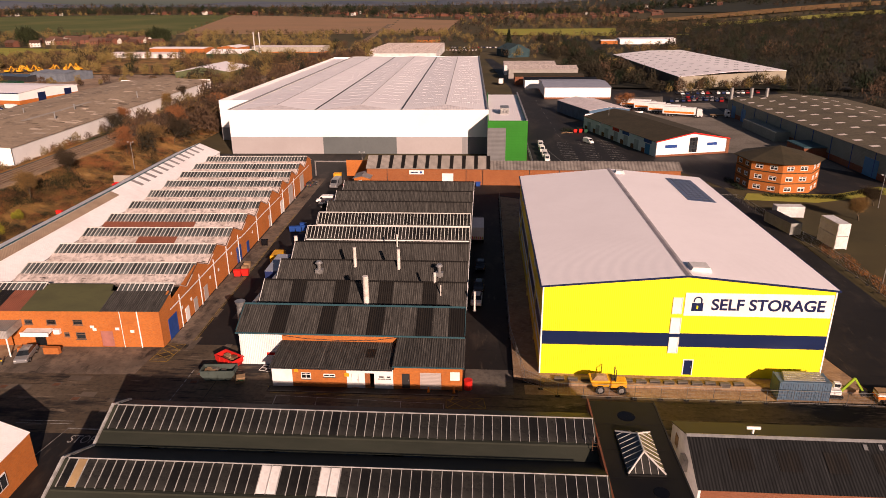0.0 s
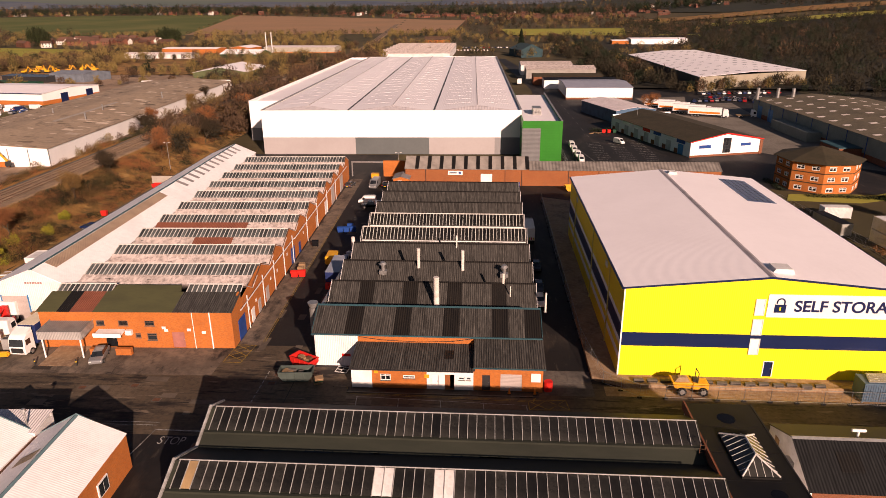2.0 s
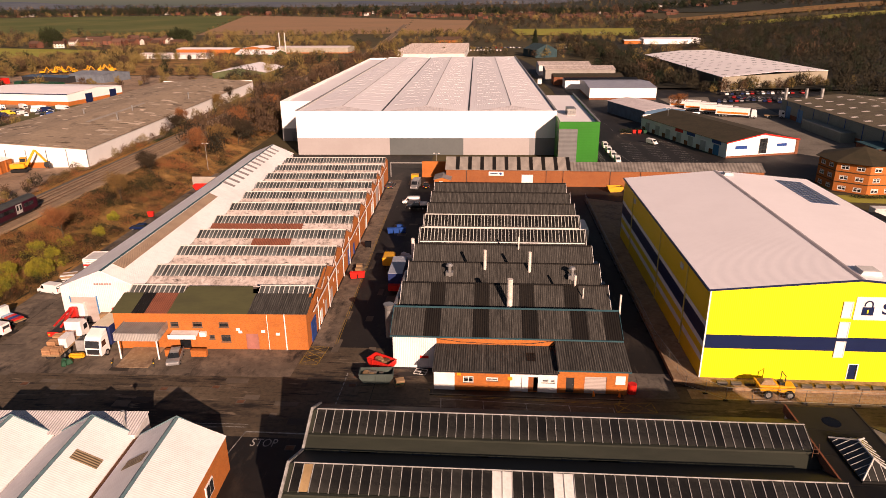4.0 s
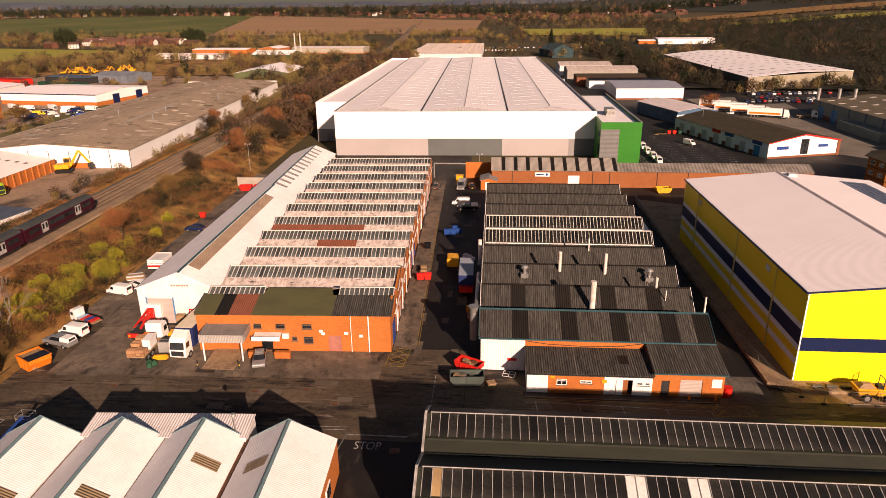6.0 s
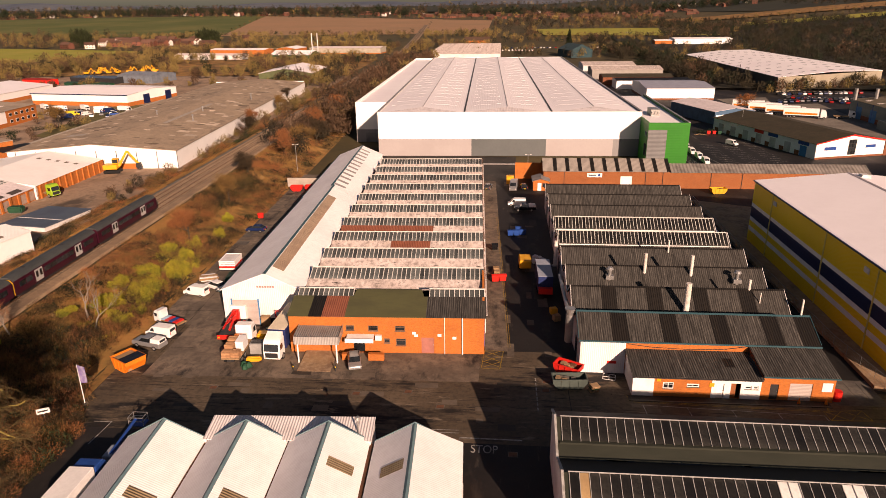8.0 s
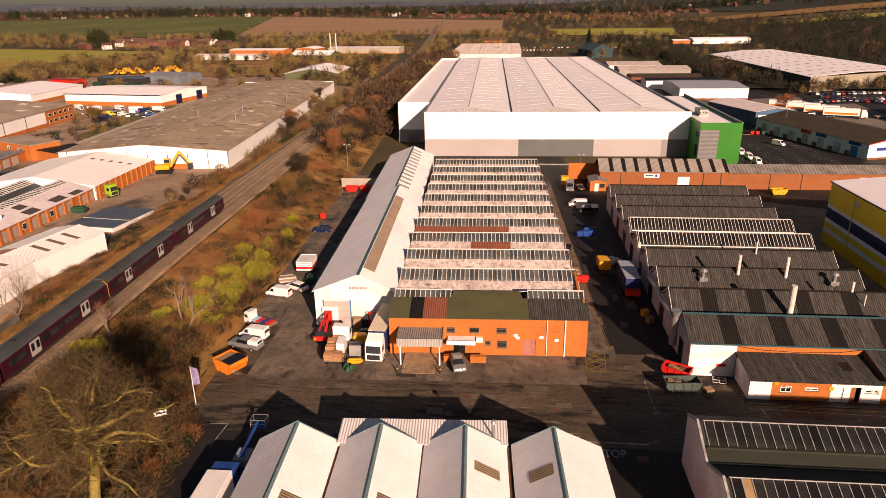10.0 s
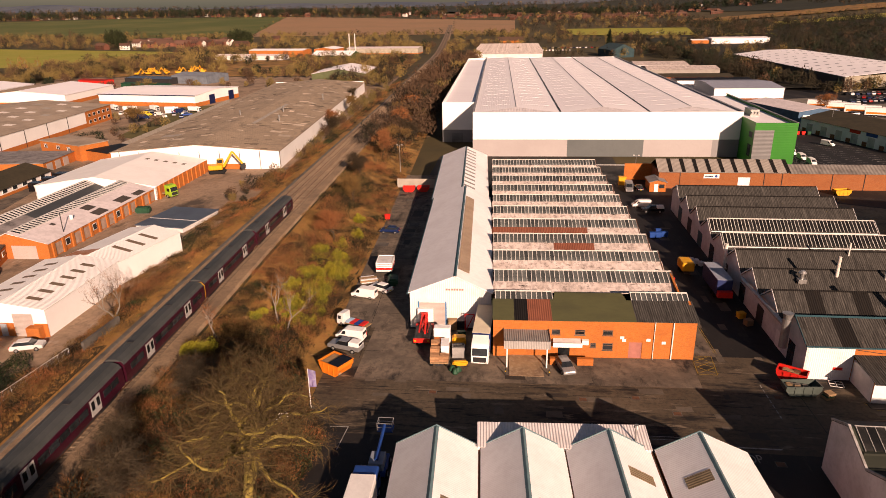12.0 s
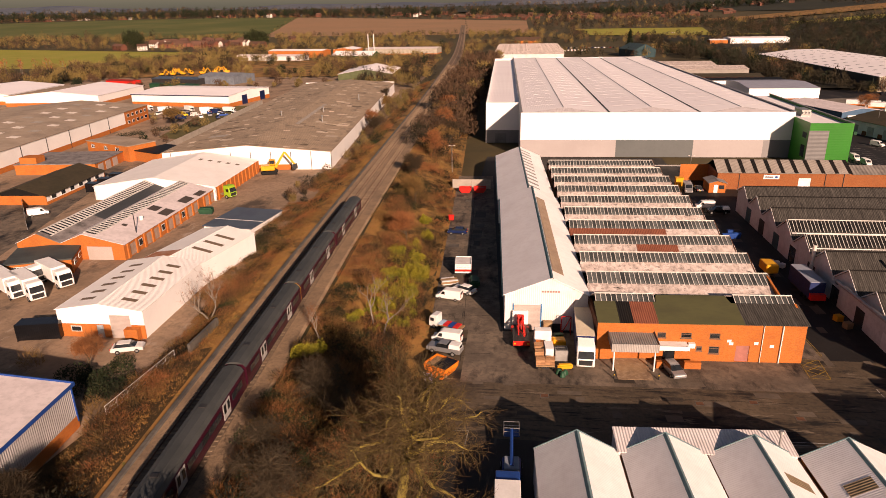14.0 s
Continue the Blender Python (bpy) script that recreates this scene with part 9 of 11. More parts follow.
# ---- train ----
TRAIN_W = M("maroon_train_paint", (0.055, 0.007, 0.02), (0.045, 0.006, 0.016), 0.3, rough=0.35)
TRAIN_ROOF = M("grey_train_roof", (0.075, 0.08, 0.078), (0.055, 0.06, 0.058), 0.4, rough=0.6)
DOOR_W = M("pale_train_door", (0.55, 0.53, 0.5), rough=0.4)
CABY = M("yellow_cab_front", (0.75, 0.45, 0.02), rough=0.4)
train = thing("train", "maroon diesel train with grey roofs and pale doors", "train")
LCAR = 23.4
for k in range(4):
    y0 = 134.0 - (k + 1) * LCAR - k * 0.2
    ym = y0 + LCAR / 2
    x = rail_x(ym) + 1.86
    ang = math.degrees(math.atan2(rail_x(y0 + LCAR) - rail_x(y0), LCAR))
    car = new("carriage")
    car.parent = train
    car.matrix_basis = pose(x, ym, land(rail_x(ym), ym) + 0.55, 0, 0, -ang)
    body = [(-1.33, 0.75), (1.33, 0.75), (1.38, 1.5), (1.33, 2.9), (0.95, 3.35), (-0.95, 3.35), (-1.33, 2.9), (-1.38, 1.5)]
    part("body", prism(body, "y", -LCAR / 2 + 0.15, LCAR / 2 - 0.15), TRAIN_W, car)
    part("roof", prism([(-1.3, 2.98), (1.3, 2.98), (1.0, 3.4), (0.4, 3.62), (-0.4, 3.62), (-1.0, 3.4)], "y", -LCAR / 2 + 0.2, LCAR / 2 - 0.2), TRAIN_ROOF, car)
    part("underframe", box(-1.1, 1.1, -LCAR / 2 + 1, LCAR / 2 - 1, 0.3, 0.75), DARK_STEEL, car)
    for sx in (-1, 1):
        xa, xb = (1.365, 1.4) if sx > 0 else (-1.4, -1.365)
        for dy in (-5.6, 5.6):
            part("door", box(xa, xb + 0.01 * sx, dy - 0.95, dy - 0.02, 0.95, 2.85), DOOR_W, car)
            part("door", box(xa, xb + 0.01 * sx, dy + 0.02, dy + 0.95, 0.95, 2.85), DOOR_W, car)
            for q in (-0.78, 0.22):
                part("door_window", box(min(xa, xb + 0.02 * sx), max(xb, xb + 0.02 * sx), dy + q, dy + q + 0.56, 1.6, 2.6), WINDOW, car)
        for a_, b_ in ((-10.4, -7.2), (-4.2, 4.2), (7.2, 10.4)):
            n = max(1, round((b_ - a_) / 1.6))
            for i in range(n):
                part("window", box(xa - 0.004, xb + 0.006, lerp(a_, b_, i / n) + 0.08, lerp(a_, b_, (i + 1) / n) - 0.08, 1.7, 2.5), WINDOW, car)
    for dy in (-8.2, 8.2):
        bg = part("bogie", box(-1.1, 1.1, dy - 1.6, dy + 1.6, 0.15, 0.5), DARK_STEEL, car)
        for wy in (-1.1, 1.1):
            part("wheel", tube((-0.8, dy + wy, 0.35), (0.8, dy + wy, 0.35), 0.42, 0.42, 12), RUSTY, bg)
    for dy in (-7.5, 3.0):
        part("roof_vent", box(-0.35, 0.35, dy, dy + 0.5, 3.6, 3.72), DARK_STEEL, car)
    if k in (0, 2):
        part("cab_end", prism([(-1.25, 0.8), (1.25, 0.8), (1.3, 2.7), (0.8, 3.3), (-0.8, 3.3), (-1.3, 2.7)], "y", LCAR / 2 - 0.15, LCAR / 2 + 0.12), TRAIN_W, car)
    if k in (1, 3):
        part("cab_end", prism([(-1.25, 0.8), (1.25, 0.8), (1.3, 2.7), (0.8, 3.3), (-0.8, 3.3), (-1.3, 2.7)], "y", -LCAR / 2 - 0.1, -LCAR / 2 + 0.15), CABY, car)
    if k in (0, 2):
        part("cab_window", box(-1.0, 1.0, LCAR / 2 + 0.12, LCAR / 2 + 0.15, 1.7, 2.6), WINDOW, car)

# ---- plants ----
rng_v = np.random.default_rng(11)


def soup(name, tris, material, label="", category="", kind="", parent=None):
    """One mesh out of loose triangles, an array n x 3 x 3."""
    tris = np.asarray(tris, dtype=np.float32).reshape(-1, 3)
    me = bpy.data.meshes.new(name)
    n = len(tris) // 3
    me.from_pydata(tris.tolist(), [], np.arange(n * 3).reshape(n, 3).tolist())
    me.materials.append(material)
    ob = new(name, me)
    if parent:
        ob.parent = parent
    return tagged(ob, label, category, kind=kind)


def slivers(base, way, width):
    """Thin triangles from base along way."""
    n = len(base)
    side = np.cross(way, rng_v.normal(size=(n, 3)))
    side /= np.linalg.norm(side, axis=1, keepdims=True) + 1e-9
    w = side * np.asarray(width).reshape(-1, 1)
    return np.stack([base - w, base + w, base + way], axis=1)


def bush_tris(x, y, z, r, h, n, thick=0.05, droop=0.0, leafy=False):
    a = rng_v.uniform(0, 2 * np.pi, n)
    d = np.sqrt(rng_v.uniform(0, 1, n)) * r
    k = rng_v.uniform(0, 1, n)
    top = h * np.sqrt(np.clip(1 - (d / r) ** 2 * 0.8, 0.05, 1)) * rng_v.uniform(0.7, 1.1, n)
    b = np.stack([x + np.cos(a) * d, y + np.sin(a) * d, z + top * k * 0.75], axis=1)
    ln = rng_v.uniform(0.25, 0.75, n) * (0.45 + 0.18 * h)
    way = np.stack([np.cos(a) * d / r * 0.8 + rng_v.normal(0, 0.35, n), np.sin(a) * d / r * 0.8 + rng_v.normal(0, 0.35, n), rng_v.uniform(0.3, 1.1, n) - droop], axis=1)
    way = way / np.linalg.norm(way, axis=1, keepdims=True) * ln[:, None]
    if leafy:
        way *= 0.38
        return slivers(b, way, rng_v.uniform(0.06, 0.15, n))
    return slivers(b, way, rng_v.uniform(0.4, 1.3, n) * thick)


def crown_tris(x, y, z0, z1, r, n, size):
    """A loose crown of small tufts between the heights z0 and z1."""
    v = rng_v.normal(size=(n, 3))
    v /= np.linalg.norm(v, axis=1, keepdims=True)
    rad = rng_v.uniform(0.25, 1.0, n) ** 0.6
    lump = 1 + 0.25 * np.sin(v[:, 0] * 5 + x) * np.cos(v[:, 1] * 4 + y)
    c = np.stack([x + v[:, 0] * r * rad * lump, y + v[:, 1] * r * rad * lump, (z0 + z1) / 2 + v[:, 2] * (z1 - z0) / 2 * rad * lump], axis=1)
    way = rng_v.normal(size=(n, 3)) * size * 1.1
    way[:, 2] += size * 1.0
    return slivers(c, way, rng_v.uniform(0.16, 0.4, n) * size)


def branching(base, height, spread, levels, seed, lean=(0, 0), r0=0.35, split=3, up=0.35, wiggle=0.18, first=0.3, shrink=0.72):
    """Tapered limbs as four sided tubes; returns verts, faces and the twig ends."""
    rg = random.Random(seed)
    verts, faces, ends = [], [], []

    def tubeseg(a, b, ra, rb):
        z = (b - a).normalized()
        x = z.orthogonal().normalized()
        y = z.cross(x)
        i = len(verts)
        for c, r in ((a, ra), (b, rb)):
            for k in range(4):
                verts.append(tuple(c + (x * math.cos(k * math.pi / 2) + y * math.sin(k * math.pi / 2)) * r))
        for k in range(4):
            faces.append((i + k, i + (k + 1) % 4, i + 4 + (k + 1) % 4, i + 4 + k))

    def grow(p, way, length, r, lev):
        n = 4 if lev < 3 else 2
        q, w = p, way
        for s in range(n):
            w = (w + Vector((rg.gauss(0, wiggle), rg.gauss(0, wiggle), rg.gauss(0, wiggle) * 0.6 + 0.06 * up))).normalized()
            e = q + w * length / n
            ra, rb = r * (1 - 0.4 * s / n), r * (1 - 0.4 * (s + 1) / n)
            tubeseg(q, e, ra, rb)
            if lev > 0 and s > 0 and lev < levels and rg.random() < 0.55:
                sidew = (w + Vector((rg.gauss(0, 0.8), rg.gauss(0, 0.8), rg.gauss(0, 0.4) + up * 0.4))).normalized()
                grow(e, sidew, length * shrink * rg.uniform(0.5, 0.85), rb * 0.6, lev + 1)
            q = e
        if lev >= levels:
            ends.append((q, w))
            return
        k = split + (1 if lev == 0 else 0)
        for j in range(k):
            a = 2 * math.pi * (j + rg.uniform(-0.25, 0.25)) / k
            out = Vector((math.cos(a), math.sin(a), 0)) * spread * rg.uniform(0.7, 1.2)
            nw = (w * (0.75 if lev else 0.8) + out + Vector((0, 0, up * rg.uniform(0.2, 1)))).normalized()
            grow(q, nw, length * shrink * rg.uniform(0.8, 1.15), r * 0.6 * rg.uniform(0.75, 1), lev + 1)

    grow(Vector(base), Vector((lean[0], lean[1], 1)).normalized(), height * first, r0, 0)
    return verts, faces, ends


def bare_tree(name, label, x, y, height, spread, levels, seed, bark, twig, r0=0.35, twigs=6, twig_len=0.9, thick=0.02, **kw):
    t = thing(name, label, "tree", Matrix.Translation((x, y, land(x, y) - 0.2)))
    v, f, ends = branching((0, 0, 0), height, spread, levels, seed, r0=r0, **kw)
    me = bpy.data.meshes.new("trunk")
    me.from_pydata(v, [], f)
    me.materials.append(bark)
    o = new("trunk", me)
    o.parent = t
    if ends and twigs:
        e = np.array([q for q, w in ends])
        w = np.array([w for q, w in ends])
        e, w = np.repeat(e, twigs, 0), np.repeat(w, twigs, 0)
        n = len(e)
        way = w * 0.6 + rng_v.normal(0, 0.55, (n, 3))
        way = way / np.linalg.norm(way, axis=1, keepdims=True) * rng_v.uniform(0.4, 1.2, (n, 1)) * twig_len
        b = e + rng_v.normal(0, 0.2, (n, 3)) * twig_len
        soup("crown", slivers(b, way, rng_v.uniform(0.6, 1.4, n) * thick), twig, "fine bare twigs", parent=t)
    return t


def great_oak(name, label, x, y, radius, height, limbs, seed, bark, twig, r0, trunk_h):
    """A broad bare oak: low fork, sinuous limbs, side branches, then twigs."""
    rg = random.Random(seed)
    t = thing(name, label, "tree", Matrix.Translation((x, y, land(x, y) - 0.2)))
    tw_b, tw_w = [], []
    bv, bf, limb_v, limb_f = [], [], [], []

    def stem(pts, ra, rb, n):
        verts, faces = (limb_v, limb_f) if n > 4 else (bv, bf)
        i0 = len(verts)
        for k_, p in enumerate(pts):
            z = (pts[min(k_ + 1, len(pts) - 1)] - pts[max(k_ - 1, 0)]).normalized()
            xx = z.orthogonal().normalized()
            yy = z.cross(xx)
            r = ra + (rb - ra) * k_ / (len(pts) - 1)
            for c_ in range(n):
                verts.append(tuple(p + (xx * math.cos(2 * math.pi * c_ / n) + yy * math.sin(2 * math.pi * c_ / n)) * r))
        for k_ in range(len(pts) - 1):
            for c_ in range(n):
                a = i0 + k_ * n
                faces.append((a + c_, a + (c_ + 1) % n, a + n + (c_ + 1) % n, a + n + c_))

    def run(p, w, length, n, wig, lift):
        pts = [p]
        for _ in range(n):
            w = (w + Vector((rg.gauss(0, wig), rg.gauss(0, wig), rg.gauss(0, wig) + lift))).normalized()
            pts.append(pts[-1] + w * length / n)
        return pts

    tr_ = run(Vector((0, 0, 0)), Vector((0, 0, 1)), trunk_h, 4, 0.08, 0)
    stem(tr_, r0, r0 * 0.8, 10)
    leaders = []
    for a0 in (rg.uniform(0, 1), rg.uniform(0, 1) + math.pi * 0.7, rg.uniform(0, 1) + math.pi * 1.35):
        ld = run(tr_[-1], Vector((math.cos(a0) * 0.5, math.sin(a0) * 0.5, 1)).normalized(), height * 0.5, 6, 0.2, 0.05)
        stem(ld, r0 * 0.66, r0 * 0.34, 8)
        leaders.append(ld)
    for k in range(limbs):
        az = k * 2.39996 + rg.uniform(-0.3, 0.3)
        ld = leaders[k % 3]
        lev = 1 + (k * 5) % 6
        el = radians(-34 + 15 * lev + rg.uniform(-8, 12))
        ln = radius * (1.0 - 0.07 * lev) * rg.uniform(0.75, 1.08)
        w = Vector((math.cos(az) * math.cos(el), math.sin(az) * math.cos(el), math.sin(el) + 0.15)).normalized()
        limb = run(ld[lev], w, ln, 11, 0.27, 0.0)
        stem(limb, r0 * rg.uniform(0.36, 0.58), 0.05, 6)
        for a in range(2, 12):
            for b in range(2):
                d = (limb[a] - limb[a - 1]).normalized()
                w2 = (d * 0.6 + Vector((rg.gauss(0, 0.75), rg.gauss(0, 0.75), rg.gauss(0.15, 0.45)))).normalized()
                sec = run(limb[a], w2, rg.uniform(0.14, 0.34) * radius * (1.2 - 0.05 * a), 5, 0.3, 0.02)
                stem(sec, 0.062 * (1.25 - 0.06 * a), 0.018, 4)
                for c_ in range(1, 6):
                    for e_ in range(1 + c_ % 2):
                        d3 = (sec[c_] - sec[c_ - 1]).normalized()
                        w3 = (d3 * 0.8 + Vector((rg.gauss(0, 0.8), rg.gauss(0, 0.8), rg.gauss(0.1, 0.5)))).normalized()
                        ter = run(sec[c_], w3, rg.uniform(0.6, 1.5), 2, 0.25, 0.02)
                        stem(ter, 0.022, 0.009, 3)
                        for q in (ter[1], ter[2], ter[2]):
                            tw_b.append(q)
                            tw_w.append((w3 * 0.7 + Vector((rg.gauss(0, 0.7), rg.gauss(0, 0.7), rg.gauss(0.05, 0.6)))).normalized() * rg.uniform(0.4, 1.1))
    for nm, vv, fc, mt in (("trunk", limb_v, limb_f, bark), ("branch", bv, bf, OAK_BRANCH if bark is MOSS_BARK else bark)):
        me = bpy.data.meshes.new(nm)
        me.from_pydata(vv, [], fc)
        me.materials.append(mt)
        o = new(nm, me)
        o.parent = t
    soup("crown", slivers(np.array(tw_b), np.array(tw_w), rng_v.uniform(0.009, 0.02, len(tw_b))), twig, "fine bare twigs", parent=t)
    return t


# the great bare tree beside the entrance, with its darker neighbours
great_oak("oak_tree", "great bare oak with mossy spreading limbs", -96.0, 47.6, 9.0, 11.5, 30, 4, MOSS_BARK, OAK_TWIG, 0.52, 9.6)
great_oak("oak_tree", "small bare tree crowded beside the great oak", -107.0, 62.0, 4.2, 7.5, 10, 9, BARK, TWIG_GREY, 0.26, 1.6)
great_oak("oak_tree", "small dark bare tree on the bank", -108.5, 49.0, 4.2, 7.0, 10, 19, BARK, TWIG_GREY, 0.24, 1.6)
for k, (x, y, h) in enumerate(((-106.8, 87.5, 9.5), (-105.0, 86.0, 8.5), (-130.8, 84.5, 10.5), (-131.6, 86.0, 9.0), (-112.0, 78, 6))):
    bare_tree("birch_tree", "slim pale birch in the scrub", x, y, h, 0.38, 4, 30 + k, BIRCH, TWIG_RED, r0=0.17, twigs=3, twig_len=1.0, thick=0.012, first=0.3, up=0.6, split=2)
for k, (x, y, h) in enumerate(((-142.5, 72.5, 6), (-226, 262, 10), (-232, 268, 9), (60.5, 300, 13), (82.5, 150, 6), (92, 162, 6), (-108, 124, 8), (-110, 150, 8), (-112, 172, 9), (-112, 200, 12), (-110, 212, 12), (-109, 226, 13), (-112, 238, 13), (-113, 252, 13), (-112, 268, 12), (-114, 285, 12), (-115, 303, 12), (-140, 244, 10), (-143, 258, 9), (-146, 300, 10), (-150, 330, 10))):
    bare_tree("bare_tree", "bare winter tree with fine brown twigs", x, y, h, 0.6, 4, 60 + k, BARK, (TWIG_RED, TWIG, TWIG_GREY)[k % 3], r0=0.2, twigs=14, twig_len=1.3, thick=0.02, first=0.28, up=0.45)

# lineside scrub: russet, brown and grey bushes on both banks
beds = {"a": [], "b": [], "c": [], "g": [], "u": []}


def on_yard(x, y):
    return x > (-94.2 if y < 64 else -94.2 - (y - 64) * 0.55 if y < 70 else -97.5 - (y - 70) * 0.5 if y < 77 else -101.0 - max(0.0, (y - 100)) * 0.035)


for _ in range(900):
    x, y = float(rng_v.uniform(-113.8, -94.0)), float(rng_v.uniform(34, 76))
    if on_yard(x, y) or x < rail_x(y) + 5.6:
        continue
    key = str(rng_v.choice(("u", "g", "c", "c", "a", "a", "b", "b")))
    beds[key].append(bush_tris(x, y, land(x, y) - 0.1, float(rng_v.uniform(1.0, 1.8)), float(rng_v.uniform(0.9, 3.2)), 300, 0.021, leafy=key == "g"))
cnt = 0
while cnt < 4000:
    y = float(rng_v.uniform(38, 420)) if rng_v.random() < 0.45 else float(rng_v.uniform(38, 190))
    east = rng_v.random() < 0.64
    d = float(rng_v.uniform(6.5, 24.0)) if east else -float(rng_v.uniform(7.5, 13.5 + (4 if y > 95 and y < 180 else 0)))
    x = rail_x(y) + d
    if east and on_yard(x, y) or (not east and x < -139.5 and y < 125) or (x > -99.5 and y > 200):
        continue
    patchy = noise.noise(Vector((x / 7, y / 9, 1.7)))
    if patchy < -0.3:
        continue
    tall = noise.noise(Vector((x / 12, y / 14, 4.1))) > 0.12 and abs(d) > 8.5
    r = float(rng_v.uniform(0.8, 2.0))
    h = float(rng_v.uniform(0.7, 1.8)) * (2.2 if tall else 0.9) * (1.25 if y > 190 else 1.0)
    p = rng_v.random() * 0.6 + 0.4 * (0.5 + noise.noise(Vector((x / 10, y / 13, 8.3))))
    key = "a" if p < 0.38 else "b" if p < 0.56 else "c" if p < 0.7 else "u" if p < 0.82 else "g"
    beds[key].append(bush_tris(x, y, land(x, y) - 0.1, r, h, int(130 + 85 * r), 0.024, leafy=key == "g"))
    cnt += 1
for key, mt, nm in (("a", TWIG_RED, "russet"), ("b", TWIG, "brown"), ("c", TWIG_GREY, "grey brown"), ("g", IVY, "dark green"), ("u", BRAMBLE, "dark bramble")):
    soup("scrub", np.concatenate(beds[key]), mt, "tangled %s winter scrub on the railway banks" % nm, "scrub", "stuff")
# yellow green sallow bushes
for k, (x, y, r, h) in enumerate(((-103.6, 97.5, 2.0, 4.2), (-105.2, 99.6, 1.5, 3.2), (-104.2, 103, 2.0, 4.0), (-106.6, 93.0, 1.6, 2.8), (-103.2, 109.0, 1.9, 4.4), (-104.8, 111.5, 1.4, 3.0), (-105.6, 114.8, 1.7, 3.8), (-103.4, 90.0, 1.4, 2.2), (-108.2, 99.0, 1.4, 2.6), (-107.5, 106, 1.6, 2.8), (-112.3, 73.2, 1.6, 3.2), (-105.2, 121, 1.6, 3.6), (-104.2, 131, 1.4, 3.0), (-109.8, 86.5, 1.2, 1.8), (-108.5, 117.0, 1.4, 2.6), (-106.0, 140, 1.4, 2.8), (-103.0, 94.2, 1.2, 2.4))):
    t = thing("sallow_bush", "yellow green leafy bush in the brown scrub", "bush", Matrix.Translation((x, y, land(x, y))))
    lobes = []
    for _ in range(9):
        f_ = float(rng_v.uniform(0.35, 0.7))
        a_, d_ = float(rng_v.uniform(0, 6.28)), r * float(rng_v.uniform(0.2, 1.15))
        lobes.append(bush_tris(math.cos(a_) * d_, math.sin(a_) * d_, h * float(rng_v.uniform(0.0, 0.35)), r * f_, h * float(rng_v.uniform(0.4, 0.75)), int(520 * f_ * r), leafy=True))
    soup("crown", np.concatenate(lobes), LEAF, parent=t)
    soup("stem", bush_tris(0, 0, 0, r * 1.2, h * 1.0, 420, 0.026), TWIG, parent=t)
low = []
for _ in range(110):
    x, y = float(rng_v.uniform(-109, -102.5)), float(rng_v.uniform(84, 122))
    if not on_yard(x, y):
        low.append(bush_tris(x, y, land(x, y), float(rng_v.uniform(0.6, 1.3)), float(rng_v.uniform(0.6, 1.8)), 160, leafy=True))
soup("scrub", np.concatenate(low), LEAF, "low yellow green growth among the scrub", "scrub", "stuff")
# rough tufts of dry grass on the banks
gr_t = []
for _ in range(9000):
    y = float(rng_v.uniform(40, 210))
    side = 1 if rng_v.random() < 0.55 else -1
    x = rail_x(y) + side * float(rng_v.uniform(6.6 if side > 0 else 5.4, 22 if side > 0 else 14))
    if side > 0 and on_yard(x, y) or (side < 0 and x < -139 and y < 125):
        continue
    gr_t.append(bush_tris(x, y, land(x, y), 0.5, 0.45, 12, 0.035))
soup("dry_grass", np.concatenate(gr_t), M("dry_straw_grass", (0.34, 0.18, 0.05), (0.2, 0.105, 0.034), 0.1, rough=0.95, island=True), "tufts of dry straw coloured grass on the banks", "grass", "stuff")
bank_sheet_e = patch("bank", [(rail_x(20) + 5.2, 20), (rail_x(20) + 22.5, 20), (rail_x(420) + 20, 420), (rail_x(420) + 5.2, 420)], SCRUB_GROUND, "russet rough grass bank beside the railway", 18, 120, 0.05, "bank")
bank_sheet_w = patch("bank", [(rail_x(20) - 15.5, 20), (rail_x(20) - 4.2, 20), (rail_x(420) - 4.2, 420), (rail_x(420) - 16, 420)], SCRUB_GROUND, "russet rough grass bank beside the railway", 14, 120, 0.05, "bank")

# overlay that darkens the near west bank where shade falls
patch("bank", [(-138, 34), (rail_x(34) - 5.4, 34), (rail_x(74) - 5.4, 74), (-131.5, 74)], SHADED_GRASS, "golden grass bank below the ribbed shed, darkened for shade", 12, 20, 0.09, "bank")
# litter under the oaks, with their shade painted in
patch("bank", [(rail_x(30) + 5, 30), (-93.9, 30), (-94.3, 66), (rail_x(67) + 6.5, 67)], SHADED_LITTER, "leaf litter and bramble under the oaks, darkened for tree shade", 12, 20, 0.09, "bank")
# added trees, mostly below the view, that cast shade on the near bank
for k, (x, y, h) in enumerate(((-104, 31, 11), (-111, 36, 10), (-118.5, 27, 11), (-99, 24, 12), (-107, 21, 12), (-127, 34, 9), (-131, 43, 8), (-125, 20, 12))):
    bare_tree("bare_tree", "bare winter tree added to shade the railway bank", x, y, h, 0.6, 4, 160 + k, BARK, TWIG_GREY, r0=0.26, twigs=22, twig_len=1.4, thick=0.03, first=0.26, up=0.4)
# added thicket outside the view, there only for its shadow
belt = []
for _ in range(420):
    x, y = float(rng_v.uniform(-134, -98)), float(rng_v.uniform(14, 45))
    if abs(x - rail_x(y)) < 6.5:
        continue
    belt.append(bush_tris(x, y, land(x, y) - 0.1, 1.9, float(rng_v.uniform(2.5, 5.5)), 220, 0.09, leafy=rng_v.random() < 0.5))
soup("scrub", np.concatenate(belt), BRAMBLE, "tall dark thicket added out of view to shade the banks", "scrub", "stuff")
wb_ = []
